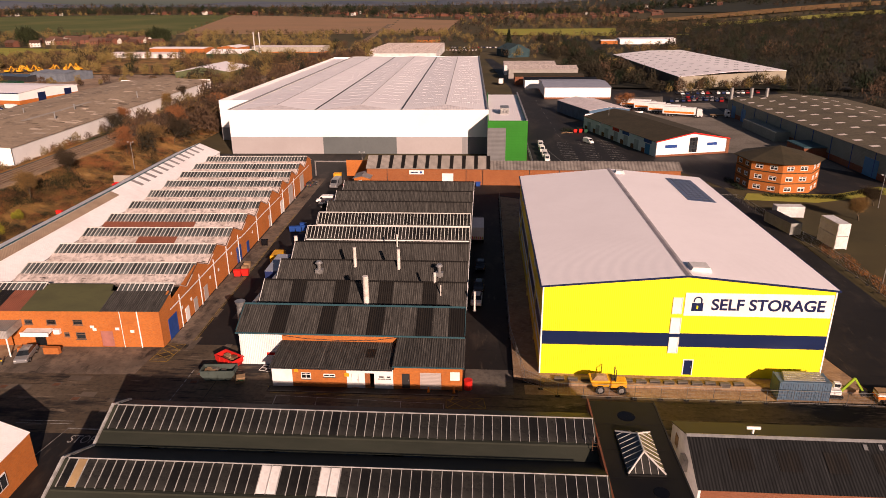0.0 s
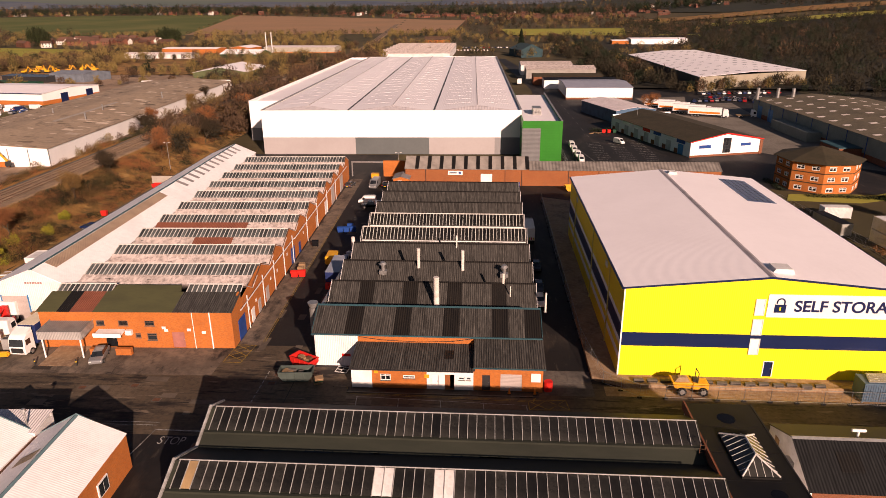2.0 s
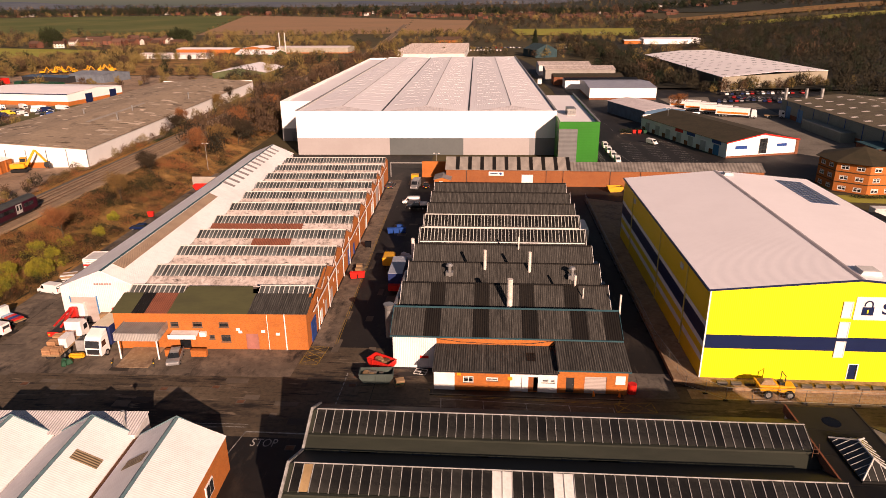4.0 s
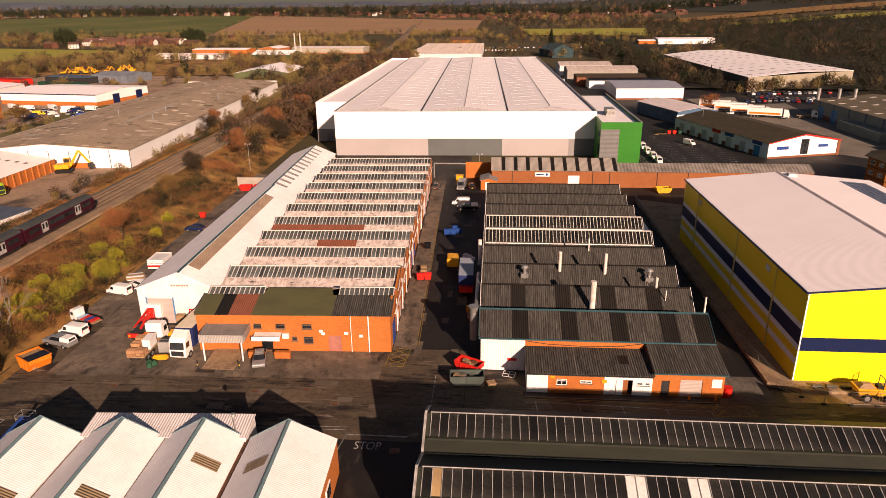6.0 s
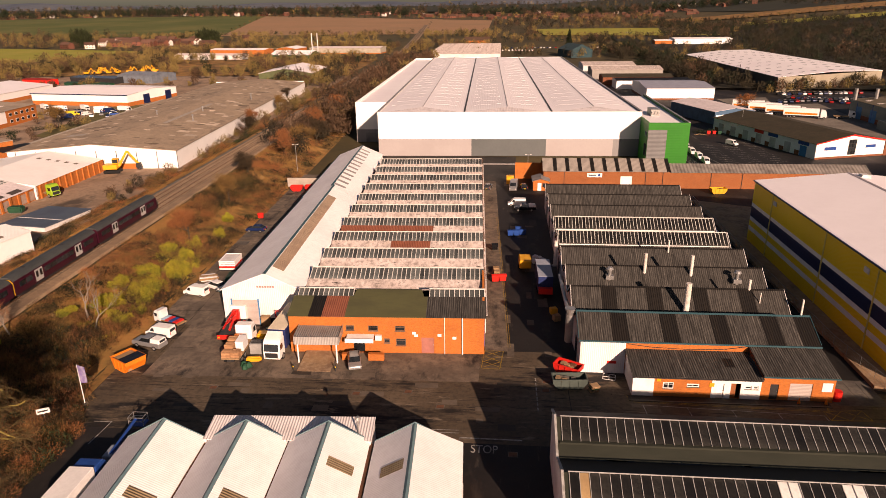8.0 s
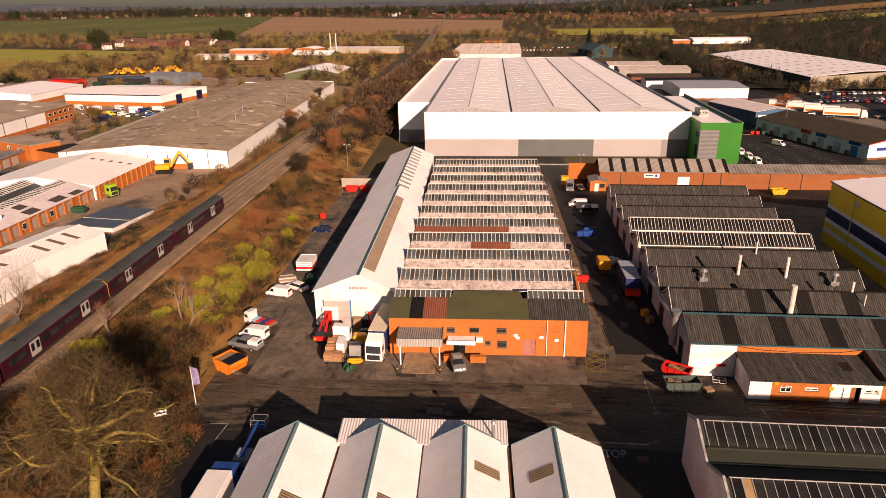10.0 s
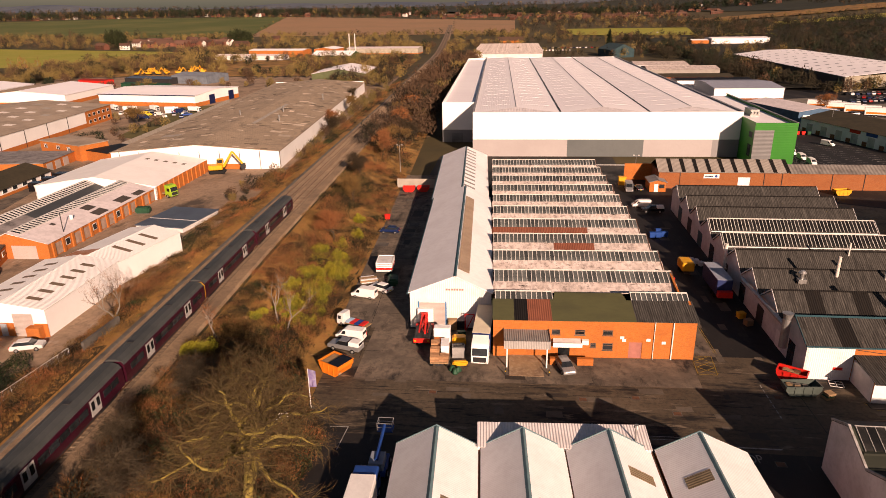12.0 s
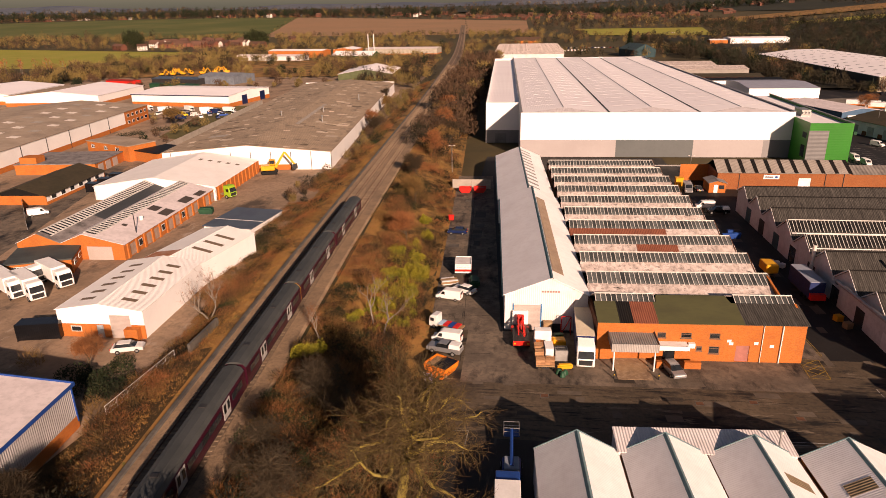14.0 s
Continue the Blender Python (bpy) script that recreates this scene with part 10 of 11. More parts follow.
for x, y, r, h, n in ((-140, 68, 2.4, 2.6, 900), (-137.5, 71, 2.2, 2.4, 800), (-143, 70, 2.2, 2.6, 800), (-136.5, 66, 2.0, 2.4, 700), (-134.5, 69, 1.8, 2.0, 600), (-138.5, 74, 1.6, 1.8, 500), (-141, 64.5, 2.0, 2.8, 700)):
    wb_.append(bush_tris(x, y, land(x, y), r, h, n, leafy=True))
soup("scrub", np.concatenate(wb_), IVY, "green ivy and laurel thicket beside the ribbed shed", "scrub", "stuff")
for k, (x, y, h, mt) in enumerate(((-131.3, 62.0, 3.2, TWIG_RED), (-129.4, 66.4, 3.4, TWIG_RED), (-133.0, 59.5, 2.8, TWIG), (-128.6, 58.0, 2.4, TWIG_RED), (-150.6, 72.4, 4.0, TWIG), (-135.4, 62.6, 3.0, TWIG), (-130.5, 71.5, 3.0, TWIG_GREY))):
    t = thing("bare_shrub", "upright bare shrub with fine stems", "shrub", Matrix.Translation((x, y, land(x, y))))
    soup("twig_mass", bush_tris(0, 0, 0, 1.5 if mt is not BIRCH else 2.4, h, 500 if mt is not BIRCH else 130, 0.03 if mt is not BIRCH else 0.045), mt, parent=t)
# hedges and shrubs about the estates
eg = []
for x0, y0, x1, y1, n, r, h in ((70, 170, 88, 168, 16, 1.1, 1.3), (66, 176, 66, 188, 8, 1.0, 1.2), (29, 262, 38, 263, 9, 1.3, 2.2), (-141, 70, -133, 66, 12, 1.8, 2.4), (88, 170, 100, 176, 8, 0.9, 1.0), (-230, 250, -222, 258, 8, 1.6, 3.0), (-238, 238, -232, 246, 6, 1.4, 2.6)):
    for k in range(n):
        x, y = lerp(x0, x1, k / n) + rng_v.uniform(-0.5, 0.5), lerp(y0, y1, k / n) + rng_v.uniform(-0.5, 0.5)
        eg.append(bush_tris(x, y, land(x, y), r, h, 160, leafy=True))
soup("hedge", np.concatenate(eg), EVERGREEN, "clipped dark evergreen shrubs about the estate", "hedge", "stuff")
ob_ = []
for k in range(40):
    x, y = 66.2 + rng_v.uniform(-0.8, 1.6), 92 + k * 1.0
    ob_.append(bush_tris(x, y, 0, 0.9, 1.1, 90, 0.04))
soup("hedge", np.concatenate(ob_), M("orange_beech_leaves", (0.3, 0.12, 0.03), (0.2, 0.08, 0.025), 0.3, island=True), "orange brown beech hedge beside the apron", "hedge", "stuff")
sheet("verge", [(63, 166), (80, 164), (100, 172), (120, 150), (124, 153), (103, 180), (88, 172), (66, 172)], GRASS, 0.03, "mown green verge round the office", "grass", th=0.02)

# ---- woodland ----
KEEP_OUT = [(-100, 20, 100, 212), (-100, 14, 200, 660), (100, 160, 176, 306), (12, 104, 172, 400), (62, 70, 80, 172), (70, 156, 255, 402), (120, 200, 395, 585),
            (-340, -128, 60, 330), (-390, -270, 280, 400), (-345, -190, 395, 500), (-215, -150, 180, 400), (10, 66, 400, 520)]
FIELDS = [[(98, 376), (190, 420), (180, 640), (94, 585)], [(-1250, 1140), (-70, 1140), (-70, 1800), (-760, 2080), (-1900, 2080)], [(-900, 505), (-478, 505), (-455, 800), (-960, 940)], [(20, 1060), (190, 1030), (230, 1260), (10, 1260)],
          [(380, 1250), (1000, 1250), (1000, 1330), (400, 1330)], [(250, 1500), (1300, 1450), (1400, 1700), (300, 1650)], [(200, 1000), (300, 980), (330, 1040), (210, 1060)],
          [(-370, 600), (-160, 600), (-160, 790), (-370, 790)], [(-640, 840), (-430, 820), (-430, 1000), (-640, 1000)], [(-60, 790), (240, 790), (240, 880), (-60, 880)], [(110, 1080), (240, 1080), (240, 1180), (110, 1180)]]


def inside(x, y, poly):
    c = False
    n = len(poly)
    for i in range(n):
        (x0, y0), (x1, y1) = poly[i], poly[(i + 1) % n]
        if (y0 > y) != (y1 > y) and x < (x1 - x0) * (y - y0) / (y1 - y0) + x0:
            c = not c
    return c


def free(x, y):
    if any(a < x < b and c < y < d for a, b, c, d in KEEP_OUT) or abs(x - rail_x(y)) < 7 + (y > 400) * 3:
        return False
    return not any(inside(x, y, f) for f in FIELDS)


woods = {0: [], 1: [], 2: [], 3: []}


def plant(x, y, s, kind, n=26):
    z = land(x, y)
    h = s * float(rng_v.uniform(0.8, 1.25))
    woods[kind].append(crown_tris(x, y, z + h * 0.1, z + h, h * 0.42, int(n * (3.4 if y < 1300 else 2.2)), h * (0.055 if y < 380 else 0.075 if y < 1300 else 0.13) + 0.08))


def wood(x0, x1, y0, y1, count, s0, s1, mix, n=26, clump=0.55):
    k = tries = 0
    while k < count and tries < count * 12:
        tries += 1
        x, y = float(rng_v.uniform(x0, x1)), float(rng_v.uniform(y0, y1))
        if not free(x, y) or noise.noise(Vector((x / 60, y / 90, 0.3))) < (clump - 0.75):
            continue
        plant(x, y, float(rng_v.uniform(s0, s1)), int(rng_v.choice(4, p=mix)), n)
        k += 1


wood(60, 104, 395, 900, 200, 6, 11, (0.62, 0.06, 0.0, 0.32), 60, 0.3)
wood(150, 420, 100, 420, 520, 6, 12, (0.62, 0.06, 0.0, 0.32), 60, 0.25)
wood(180, 700, 420, 1300, 2600, 7, 13, (0.62, 0.06, 0.0, 0.32), 28, 0.3)
wood(700, 1700, 600, 2400, 1900, 9, 15, (0.62, 0.06, 0.0, 0.32), 24, 0.3)
wood(66, 130, 180, 400, 60, 5, 9, (0.4, 0.3, 0.2, 0.1), 70, 0.3)
wood(-100, 200, 640, 1100, 340, 5, 9, (0.3, 0.2, 0.42, 0.08), 36)
wood(-60, 350, 1050, 2100, 560, 7, 13, (0.4, 0.25, 0.25, 0.1), 24)
wood(-420, -128, 395, 820, 620, 5, 10, (0.15, 0.25, 0.57, 0.03), 50)
wood(-760, -330, 380, 640, 430, 5, 9, (0.15, 0.25, 0.57, 0.03), 44, 0.45)
wood(-1100, -330, 700, 1150, 900, 5, 10, (0.12, 0.15, 0.7, 0.03), 34, 0.5)
wood(-330, -60, 800, 1160, 420, 5, 9, (0.12, 0.15, 0.7, 0.03), 36)
wood(-1500, -700, 560, 1300, 420, 8, 14, (0.4, 0.3, 0.2, 0.1), 26)
wood(-2600, 900, 2085, 2500, 2000, 10, 19, (0.45, 0.1, 0.05, 0.4), 24, 0.2)
wood(-2400, 700, 2085, 2300, 220, 17, 26, (0.25, 0.05, 0.0, 0.7), 60, 0.2)
wood(-3200, 1800, 2500, 3300, 1000, 10, 18, (0.5, 0.2, 0.1, 0.2), 16, 0.3)
wood(-3400, 2600, 3300, 4700, 1000, 14, 26, (0.5, 0.2, 0.1, 0.2), 14, 0.3)
wood(-125, -104, 205, 640, 150, 6, 12, (0.3, 0.6, 0.1, 0.0), 110, 0.0)
# lines of trees: hedgerows across the land
for x0, y0, x1, y1, n, s in ((-1900, 2080, -70, 1860, 130, 10), (-1300, 1130, -60, 1130, 150, 7), (-520, 1140, -760, 2080, 26, 4), (-940, 945, -470, 805, 46, 8), (-840, 540, -480, 530, 12, 8), (240, 1440, 1400, 1440, 90, 9), (370, 1240, 1000, 1240, 60, 8), (380, 1340, 1000, 1345, 60, 8), (-70, 1000, 230, 1000, 50, 7), (10, 1270, 240, 1270, 34, 8)):
    for k in range(n):
        t_ = k / n
        x, y = lerp(x0, x1, t_) + rng_v.uniform(-6, 6), lerp(y0, y1, t_) + rng_v.uniform(-5, 5)
        plant(x, y, s * float(rng_v.uniform(0.6, 1.3)), int(rng_v.choice(4, p=(0.35, 0.25, 0.3, 0.1))), 28)
for x0, x1, y0, y1, n, s0, s1 in ((-305, -160, 398, 412, 26, 3, 6), (-300, -160, 452, 500, 44, 4, 8), (-420, -345, 390, 470, 26, 5, 9), (-139.5, -134.5, 196, 290, 30, 2.5, 4.5), (-146, -139.5, 290, 372, 24, 3, 6), (-226, -212, 222, 262, 9, 2.5, 4.5), (-245, -232, 262, 285, 6, 3, 5), (-144, -137, 150, 184, 10, 2, 3.5), (-330, -300, 372, 392, 10, 3, 6), (-420, -160, 560, 640, 60, 5, 9)):
    for _ in range(n):
        yy = float(rng_v.uniform(y0, y1))
        plant(float(rng_v.uniform(x0, x1)) - (0.08 * (yy - 196) if -140 < x0 < -136 and y1 == 290 else 0), yy, float(rng_v.uniform(s0, s1)), int(rng_v.choice(4, p=(0.12, 0.28, 0.5, 0.1))), 80)
for k in range(34):
    t_ = k / 33
    plant(lerp(92, 186, t_) + rng_v.uniform(-3, 3), lerp(379, 418, t_) + rng_v.uniform(-4, 4), float(rng_v.uniform(5, 8)), int(rng_v.choice(4, p=(0.5, 0.15, 0.2, 0.15))), 60)
for k in range(20):
    plant(94 + rng_v.uniform(-4, 4), 392 + k * 9, float(rng_v.uniform(6, 10)), int(rng_v.choice(4, p=(0.5, 0.15, 0.2, 0.15))), 50)
wmats = (WOODLAND, M("russet_woodland_twigs", (0.12, 0.066, 0.034), (0.08, 0.048, 0.026), 0.01, per_object=0.14, island=True), M("olive_woodland_twigs", (0.28, 0.195, 0.06), (0.14, 0.105, 0.033), 0.01, per_object=0.14, island=True), EVERGREEN)
for k in range(4):
    soup("woodland", np.concatenate(woods[k]), wmats[k], ("bare brown winter woodland", "russet winter woodland", "olive tinted winter woodland", "dark evergreen trees in the woodland")[k], "woodland", "stuff")
# two clumps of evergreen and a single fir
for x, y, w_, h in ((-600, 875, 26, 24), (-452, 935, 30, 20), (22, 700, 9, 22)):
    t = thing("evergreen_tree", "dense dark evergreen tree", "tree", Matrix.Translation((x, y, land(x, y))))
    n = 900
    if w_ < 12:
        k = rng_v.uniform(0, 1, n)
        a = rng_v.uniform(0, 6.28, n)
        b = np.stack([np.cos(a) * (1 - k) * w_ * 0.5, np.sin(a) * (1 - k) * w_ * 0.5, k * h + 1], axis=1)
        soup("crown", slivers(b, rng_v.normal(size=(n, 3)) * 1.0 + np.array([0, 0, 0.6]), np.full(n, 0.7)), EVERGREEN, parent=t)
    else:
        soup("crown", np.concatenate([crown_tris(dx * w_ * 0.28, 0, 0, h * f_, w_ * 0.24, 700, 1.6) for dx, f_ in ((-1.3, 0.85), (-0.4, 1.0), (0.5, 0.95), (1.3, 0.88))]), IVY, parent=t)
    part("trunk", tube((0, 0, 0), (0, 0, h * 0.5), 0.4, 0.2, 8), BARK, t)
# row of silver birches before the meadow
for k in range(22):
    x, y = -640 + k * 9.5 + float(rng_v.uniform(-3, 3)), 548 - k * 2.4 + float(rng_v.uniform(-4, 4))
    z = land(x, y)
    tb_ = thing("birch_tree", "slim pale birch before the meadow", "tree", Matrix.Translation((x, y, z)), "row of birches")
    part("trunk", tube((0, 0, 0), (rng_v.uniform(-0.5, 0.5), 0, 11), 0.2, 0.08, 5), BIRCH, tb_)
    soup("crown", crown_tris(0, 0, 3, 13, 2.6, 60, 0.8), TWIG_RED, parent=tb_)

# ---- houses ----
HB = M("house_brick", (0.2, 0.075, 0.045), (0.15, 0.06, 0.038), 0.2, per_object=0.3)
HR = M("house_tile_roof", (0.15, 0.075, 0.05), (0.11, 0.065, 0.045), 0.2, per_object=0.35)
HW = M("house_render", (0.66, 0.62, 0.56), (0.55, 0.52, 0.47), 0.2)


def house(x, y, rot, w, d, h, wall, label):
    hs = thing("house", label, "house", pose(x, y, land(x, y), 0, 0, rot), "distant houses")
    bm = bmesh.new()
    add_prism(bm, [(0, -2), (d, -2), (d, h), (d / 2, h + d * 0.36), (0, h)], "x", 0, w)
    part("wall", bm, wall, hs)
    bm = bmesh.new()
    add_slab(bm, [(-0.3, -0.4, h - 0.1), (w + 0.3, -0.4, h - 0.1), (w + 0.3, d / 2, h + d * 0.36 + 0.15), (-0.3, d / 2, h + d * 0.36 + 0.15)], 0.14)
    add_slab(bm, [(-0.3, d / 2, h + d * 0.36 + 0.15), (w + 0.3, d / 2, h + d * 0.36 + 0.15), (w + 0.3, d + 0.4, h - 0.1), (-0.3, d + 0.4, h - 0.1)], 0.14)
    part("roof", bm, HR, hs)
    bm = bmesh.new()
    for i in range(3):
        for z in (1.0, 3.6):
            add_box(bm, w * (0.14 + 0.3 * i), w * (0.14 + 0.3 * i) + 1.3, -0.06, -0.005, z, z + 1.2)
    part("window", bm, WINDOW, hs)
    return hs


protos = [house(-520, 880, 10, 11, 8, 5.2, HB, "red brick house with tiled roof"), house(-505, 905, -15, 12, 8, 5.2, HW, "white rendered house with tiled roof"), house(-560, 905, 20, 22, 8, 5.2, HB, "terrace of red brick houses")]
hr = random.Random(21)
for k in range(34):
    x, y = hr.uniform(-630, -425), hr.uniform(850, 1005)
    copy_thing(protos[hr.choice((0, 0, 1, 2))], pose(x, y, land(x, y), 0, 0, hr.uniform(-30, 30)))
for k in range(140):
    x, y = hr.uniform(-2300, 700), hr.uniform(2085, 2480)
    copy_thing(protos[hr.choice((0, 0, 0, 1, 2, 2))], pose(x, y, land(x, y) + 1.5, 0, 0, hr.uniform(-35, 35)) @ Matrix.Scale(hr.uniform(0.9, 1.3), 4))
for k in range(70):
    x, y = hr.uniform(-300, 500), hr.uniform(1850, 2150)
    if not inside(x, y, FIELDS[1]):
        copy_thing(protos[hr.choice((0, 0, 0, 2, 2))], pose(x, y, land(x, y), 0, 0, hr.uniform(-35, 35)))

# ---- markings and small yard details ----


def line(pts, w, material, z=0.016, name="road_marking", label="worn painted road line", closed=False):
    bm = bmesh.new()
    q = list(pts) + ([pts[0]] if closed else [])
    for (x0, y0), (x1, y1) in zip(q, q[1:]):
        d = Vector((x1 - x0, y1 - y0, 0)).normalized() * w / 2
        nx, ny = -d.y, d.x
        add_slab(bm, [(x0 + nx - d.x, y0 + ny - d.y, z), (x1 + nx + d.x, y1 + ny + d.y, z), (x1 - nx + d.x, y1 - ny + d.y, z), (x0 - nx - d.x, y0 - ny - d.y, z)], 0.004)
    return tagged(part(name, bm, material), label, "road marking", kind="structure")


for k in range(7):
    line([(-40.0, 71.4 + k * 1.15), (-40.0, 72.0 + k * 1.15)], 0.14, LINE_WHITE)
line([(-27.2, 73.5), (-6.0, 72.6)], 0.09, LINE_WHITE)
for k in range(5):
    x = -27.1 + k * 5.25
    line([(x, 73.5 - 0.04 * k * 5.25), (x + 0.15, 71.2)], 0.09, LINE_WHITE)
for o in (0.0, 0.28):
    line([(-29.0 + o, 75.9), (-28.0 + o, 74.1 + o), (-5.2, 73.4 + o), (-4.3 - o, 75.6)], 0.08, LINE_YELLOW)
line([(-5.8, 73.6), (-1.2, 74.0), (-0.9, 71.9), (-5.7, 71.7)], 0.1, LINE_YELLOW, closed=True)
line([(-5.8, 73.6), (-3.4, 71.8), (-1.2, 74.0)], 0.1, LINE_YELLOW)
line([(-5.7, 71.7), (-3.6, 73.8), (-0.9, 71.9)], 0.1, LINE_YELLOW)
line([(-46.9, 86.0), (-44.2, 86.0), (-44.7, 81.0), (-47.2, 81.0)], 0.12, LINE_YELLOW, 0.03, closed=True)
for k in range(3):
    line([(-47.0, 81.4 + k * 1.5), (-44.5, 83.0 + k * 1.5)], 0.12, LINE_YELLOW, 0.03)
    line([(-44.5, 81.4 + k * 1.5), (-47.0, 83.0 + k * 1.5)], 0.12, LINE_YELLOW, 0.03)
for o in (0, 0.3):
    line([(-43.5 + o, 87), (-44.6 + o, 120), (-45.7 + o, 150)], 0.08, LINE_YELLOW)
line([(-49.2, 65.45), (-42.2, 65.4)], 0.2, LINE_WHITE)
line([(-49.2, 65.4), (-50.4, 57.0)], 0.12, LINE_WHITE)
for o in (0.0, 0.55):
    line([(-56.0, 66.2 + o), (-49.4, 66.3 + o)], 0.1, LINE_WHITE)
line([(-93.2, 65.7), (-91.1, 65.8), (-91.4, 61.5)], 0.12, LINE_WHITE)


def flat_text(text, x, y, w, h, material):
    cu = bpy.data.curves.new("road_lettering", "FONT")
    cu.body, cu.size, cu.extrude = text, 1.0, 0.002
    tmp = new("road_lettering_curve", cu)
    bpy.context.view_layer.update()
    me = bpy.data.meshes.new_from_object(tmp.evaluated_get(bpy.context.evaluated_depsgraph_get()))
    bpy.data.objects.remove(tmp)
    me.materials.clear()
    me.materials.append(material)
    o = new("road_lettering", me)
    xs_ = [v.co.x for v in me.vertices]
    ys_ = [v.co.y for v in me.vertices]
    o.matrix_basis = Matrix.Translation((x, y, 0.018)) @ Matrix.Diagonal((w / (max(xs_) - min(xs_)), h / (max(ys_) - min(ys_)), 1, 1))
    return tagged(o, "worn white painted word on the road", "road marking", kind="structure")


flat_text("STOP", -47.9, 62.85, 3.0, 1.4, LINE_WHITE)

# joints between the yard's concrete bays
JOINT = M("dark_joint", (0.02, 0.017, 0.015), rough=0.9)
line([(-96.5, 74.0), (-82, 74.3), (-66, 74.6), (-50, 74.7)], 0.06, JOINT, 0.0145, "paving_joint", "dark joint in the yard surface")
for k in range(14):
    y = 84 + k * 6.2
    line([(-98.6 - k * 0.25, y), (-89.4 - k * 0.25, y + 0.3)], 0.06, JOINT, 0.0175, "paving_joint", "dark joint in the shed lane")
line([(-93.4, 82), (-97.2, 176)], 0.06, JOINT, 0.0175, "paving_joint", "dark joint in the shed lane")
# repairs, covers and slabs set in the yard
rp = random.Random(17)
PATCH_A = M("dark_asphalt_repair", (0.06, 0.048, 0.036), (0.04, 0.033, 0.026), 0.4, rough=0.7)
PATCH_B = M("pale_asphalt_repair", (0.17, 0.135, 0.1), (0.11, 0.088, 0.066), 0.4, (0.07, 0.056, 0.044), 2.0, 0.85)
for k in range(46):
    x, y = rp.uniform(-92, -2), rp.uniform(64, 80)
    w, h = rp.uniform(0.6, 3.2), rp.uniform(0.5, 1.6)
    if -40 < x and y < 66:
        continue
    sheet("paving_repair", [(x, y), (x + w, y + rp.uniform(-0.1, 0.1)), (x + w + rp.uniform(-0.2, 0.2), y + h), (x, y + h)], (PATCH_A, PATCH_B, PATCH_B)[k % 3], 0.008 + 0.0001 * k, "patched asphalt repair in the yard", th=0.006)
for k in range(30):
    y = rp.uniform(92, 185)
    x = -95.5 - (y - 92) * 0.045 + rp.uniform(-3.5, 3.0)
    w, h = rp.uniform(1.0, 2.6), rp.uniform(1.5, 6)
    sheet("paving_repair", [(x, y), (x + w, y), (x + w, y + h), (x, y + h)], (PATCH_A, PATCH_B, CONCRETE)[k % 3], 0.014 + 0.0001 * k, "patched slab in the shed lane", th=0.002)
for k in range(26):
    y = rp.uniform(84, 184)
    x = rp.uniform(-44, -37)
    w, h = rp.uniform(0.5, 2.4), rp.uniform(0.8, 5)
    sheet("paving_repair", [(x, y), (x + w, y), (x + w, y + h), (x, y + h)], (PATCH_A, PATCH_B)[k % 2], 0.008 + 0.0001 * k, "patched asphalt in the service lane", th=0.006)
for x, y in ((-43.2, 62.8), (-38.6, 78.2), (-38.8, 76.0), (-56.4, 74.6), (-63.0, 73.8), (-52.0, 71.5), (-82.0, 74.0)):
    c_ = thing("manhole_cover", "rusty steel inspection cover in the asphalt", "manhole", pose(x, y, 0.0))
    part("frame", box(-0.55, 0.55, -0.45, 0.45, -0.02, 0.02), CONCRETE, c_)
    part("plate", box(-0.45, 0.45, -0.35, 0.35, 0.02, 0.03), RUSTY, c_)
for k in range(4):
    for j in range(2):
        sheet("paving_slab", [(-3.4 + k * 1.5, 75.2 + j * 2.7), (-1.95 + k * 1.5, 75.2 + j * 2.7), (-1.95 + k * 1.5, 77.8 + j * 2.7), (-3.4 + k * 1.5, 77.8 + j * 2.7)], CONCRETE, 0.03 + 0.004 * ((k + j) % 3), "stained concrete slab beside the works", th=0.02)
# kerb and footway before the annexe
sheet("pavement", [(-28.6, 74.5), (-4.4, 74.3), (-4.4, 75.6), (-28.6, 75.6)], ASPHALT, 0.1, "raised asphalt footway before the annexe", th=0.12)
bm = bmesh.new()
for k in range(26):
    x = -28.6 + k * 0.93
    add_box(bm, x, x + 0.91, 74.32, 74.48, 0, 0.12)
tagged(part("kerb", bm, CONCRETE), "worn concrete kerb before the annexe", "kerb", kind="structure")
for x in (-8.1, -4.9):
    c_ = thing("traffic_cone", "orange traffic cone by the shutter", "cone", pose(x, 75.0, 0.1))
    part("cone", tube((0, 0, 0.03), (0, 0, 0.75), 0.2, 0.04, 12), ORANGE, c_)
    part("base", box(-0.24, 0.24, -0.24, 0.24, 0, 0.04), RUBBER, c_)
pw = thing("window_grille", "pale steel window grille lying on the ground", "grille", pose(-31.2, 79.3, 0.03, 0, 0, -12))
bm = bmesh.new()
for x in (0, 0.8, 1.6):
    add_tube(bm, (x, 0, 0.03), (x, 1.4, 0.03), 0.04, 0.04, 5)
for y in (0, 0.7, 1.4):
    add_tube(bm, (0, y, 0.03), (1.6, y, 0.03), 0.04, 0.04, 5)
part("bar", bm, OFFWHITE, pw)
pl_ = thing("pallet_stack", "green and pale broken pallets beside the skip", "pallet", pose(-32.8, 76.4, 0.02, 0, 0, 20))
for j in range(5):
    part("pallet", box(-0.55 + 0.05 * j, 0.55 + 0.05 * j, -0.5, 0.5, j * 0.17, j * 0.17 + 0.12), GREEN_BIN if j == 2 else WOOD, pl_)
sgn2 = thing("road_sign", "small white roadside notice on a post", "sign", pose(-98.6, 64.6, 0.1, 0, 0, 30))
part("post", tube((0, 0, 0), (0, 0, 2.2), 0.05, 0.05, 6), STEEL, sgn2)
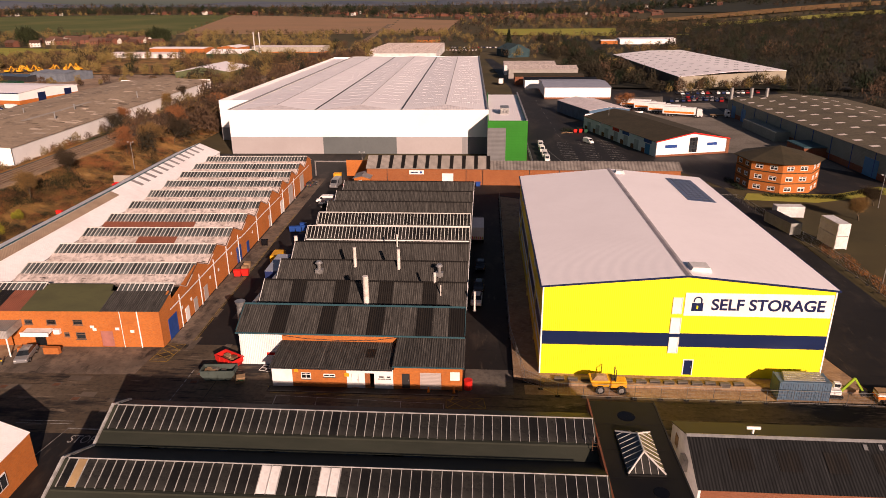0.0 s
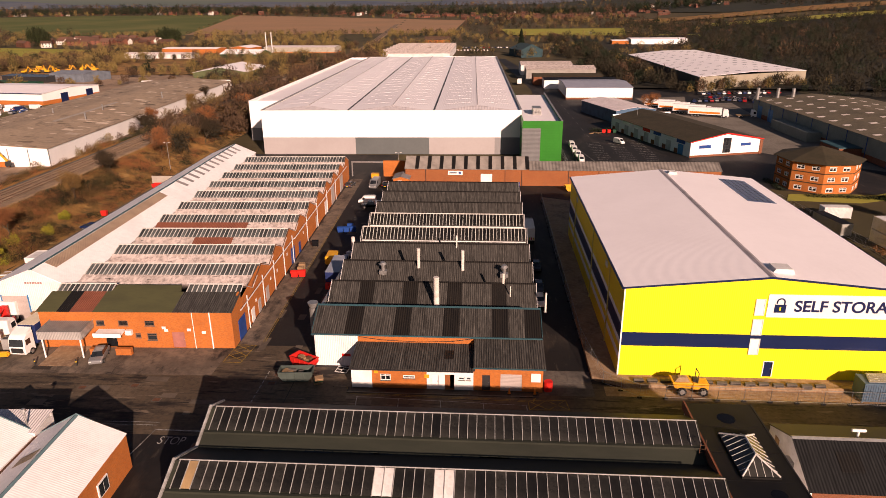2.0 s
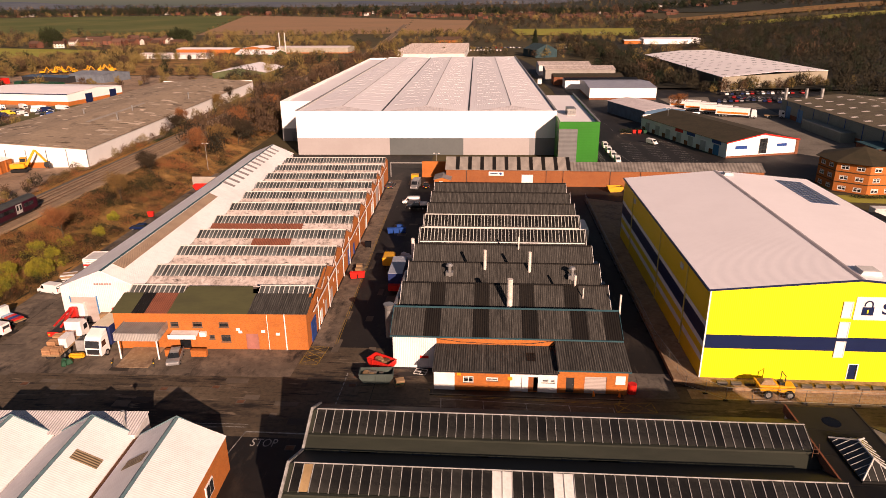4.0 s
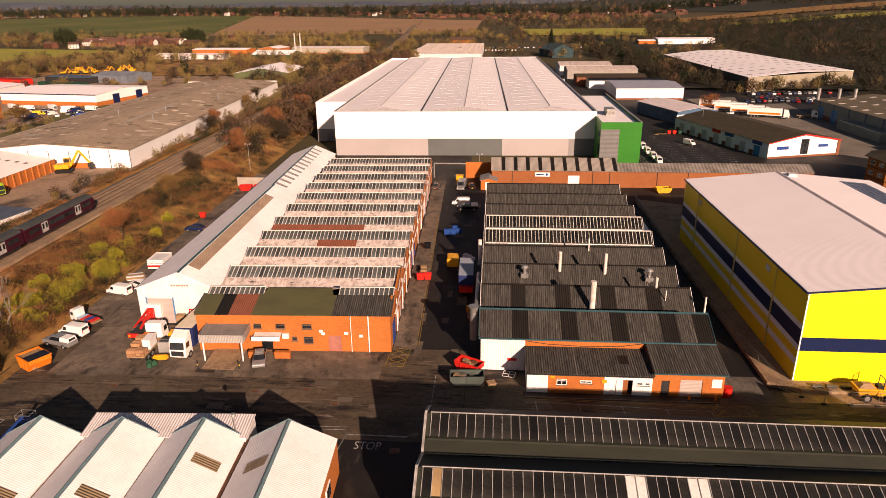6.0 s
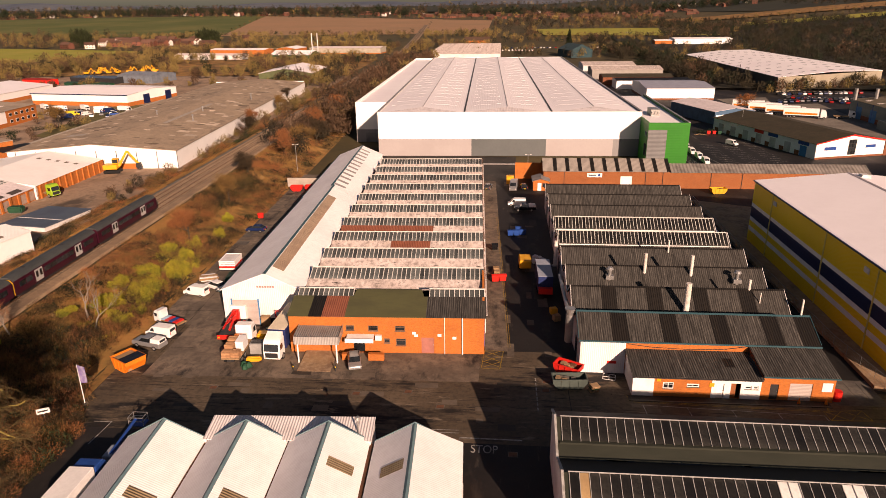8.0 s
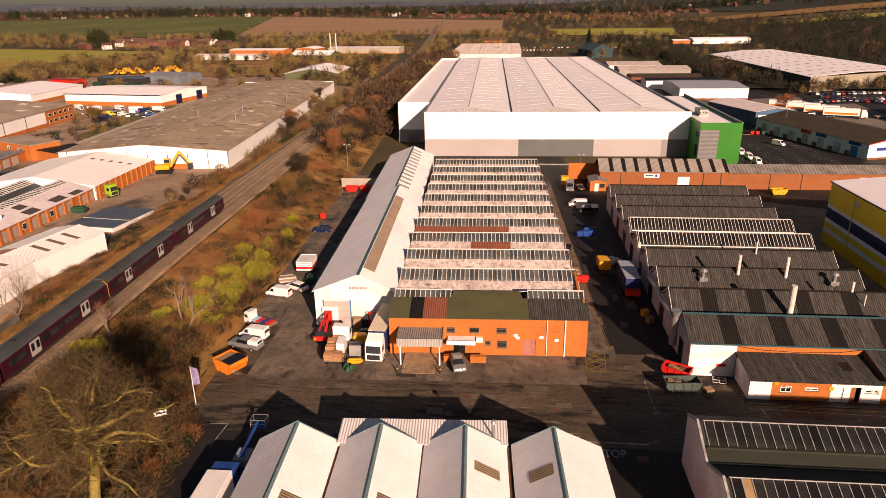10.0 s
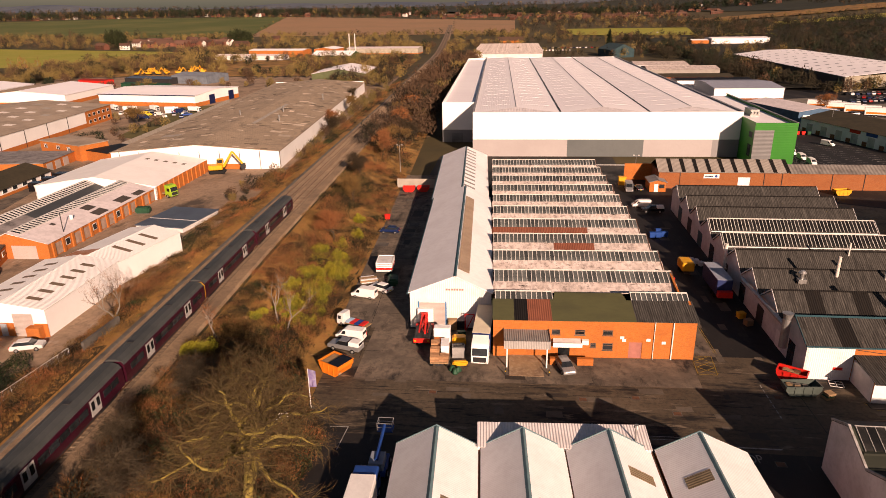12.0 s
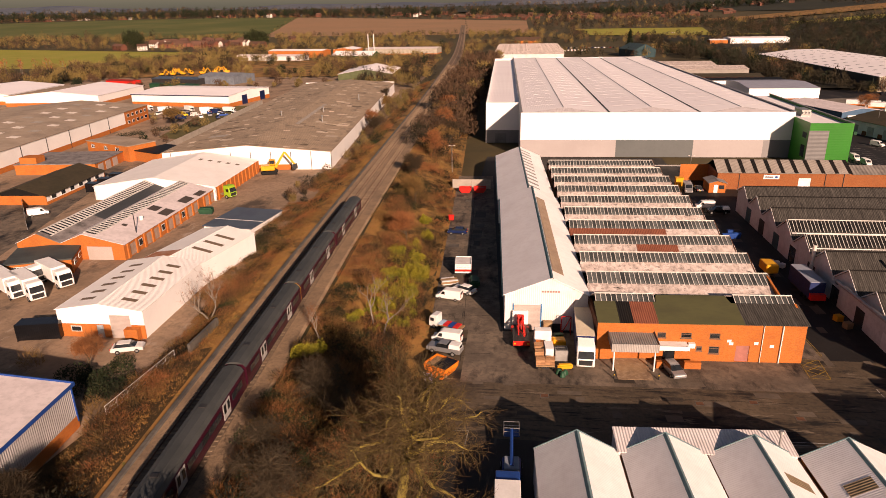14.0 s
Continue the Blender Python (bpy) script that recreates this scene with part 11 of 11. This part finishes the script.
part("board", box(-0.7, 0.7, -0.05, 0.0, 1.5, 2.2), WHITE, sgn2)
part("mark", box(-0.5, 0.5, -0.07, -0.051, 1.75, 1.95), DARK_STEEL, sgn2)

# fittings along the brick side wall
for y0, y1, h, mt in ((87.3, 90.2, 3.2, BLUE), (93.2, 94.6, 2.2, WHITE), (96.6, 98.0, 2.2, PALE_DOOR), (101, 102.6, 2.4, PALE_DOOR), (118, 120.6, 3.0, BLUE), (124, 125.3, 2.2, BLUE), (140, 142, 2.6, PALE_DOOR), (150, 153, 3.0, OFFWHITE), (158, 162, 4.2, PALE_DOOR), (170, 174, 4.0, PALE_DOOR)):
    part("door", box(0.02, 0.09, y0 - 85, y1 - 85, 0, h), mt, brick)
for k, (y0, y1, z) in enumerate(((88, 120, 4.6), (120, 150, 4.4), (150, 180, 4.7))):
    part("pipe_run", path_tube([(0.35, y0 - 85, z), (0.35, (y0 + y1) / 2 - 85, z + 0.15), (0.35, y1 - 85, z)], 0.09, 6), OFFWHITE, brick, "pale service pipe along the wall")
for y in (91.5, 99.5, 106, 112.5, 119, 131, 141, 152, 163):
    part("downpipe", tube((0.2, y - 85, 0), (0.2, y - 85, 5.4), 0.09, 0.09, 6), OFFWHITE, brick)
for y, z in ((92, 2.6), (95.6, 2.4), (104, 2.6), (108, 2.4), (115, 2.8), (128, 2.6)):
    part("notice", box(0.02, 0.06, y - 85, y - 84.5, z, z + 0.5), WHITE, brick)

# parking bays before the trade units
for k in range(13):
    for j in range(3):
        x, y = 24 + j * 7.5 + k * 0.55 - k * 0.28 * 2, 206 + k * 2.7 + j * 2.2
        line([(x, y), (x + 4.6, y + 1.4)], 0.14, LINE_WHITE, 0.0)
line([(23.5, 203), (17, 244)], 0.14, LINE_WHITE, 0.0)
for y0 in range(8):
    line([(26.5 - 0.2 * y0, 250 + y0 * 14), (26.2 - 0.2 * y0, 255 + y0 * 14)], 0.14, LINE_WHITE, 0.0)
# red bins and timber by the trade units
for k, (x, p_) in enumerate(((33.2, RED), (35.2, RED), (37.2, GREEN_BIN))):
    wheelie(x, 258.5, 0.0, 0, p_, "large waste bin before the evergreen hedge")
for k in range(7):
    s_ = thing("timber_scrap", "heap of broken timber beside bins", "timber", pose(28.5 + k * 0.5, 257.5 + 0.4 * (k % 3), 0.0, 0, 0, k * 33))
    part("plank", box(-0.8, 0.8, -0.1, 0.1, 0.1 * (k % 4), 0.1 * (k % 4) + 0.12), WOOD, s_)
# wire fence beside the line
mesh_fence([(-132.2, 60.5, 3.2), (-130.6, 73.5, 3.4)], 1.3, "pale post and wire fence beside the line", 2.0, OFFWHITE, 3)
# lineside cable trough
ribbon("cable_trough", -4.3, 0.5, 0.1, 0.4, CONCRETE, railway, "grey concrete cable trough")
# dry valley stains and debris on the foreground roof
for k in range(14):
    x, w = rp.uniform(-36, 6), rp.uniform(0.6, 3.4)
    part("puddle", slab([(x, 55.0, 5.53), (x + w * 0.8, 54.9, 5.53), (x + w, 55.4, 5.53), (x + 0.2, 55.45, 5.53)], 0.005), M("black_roof_water", (0.008, 0.009, 0.01), rough=0.08, bump=0.0), nl, "black standing water")
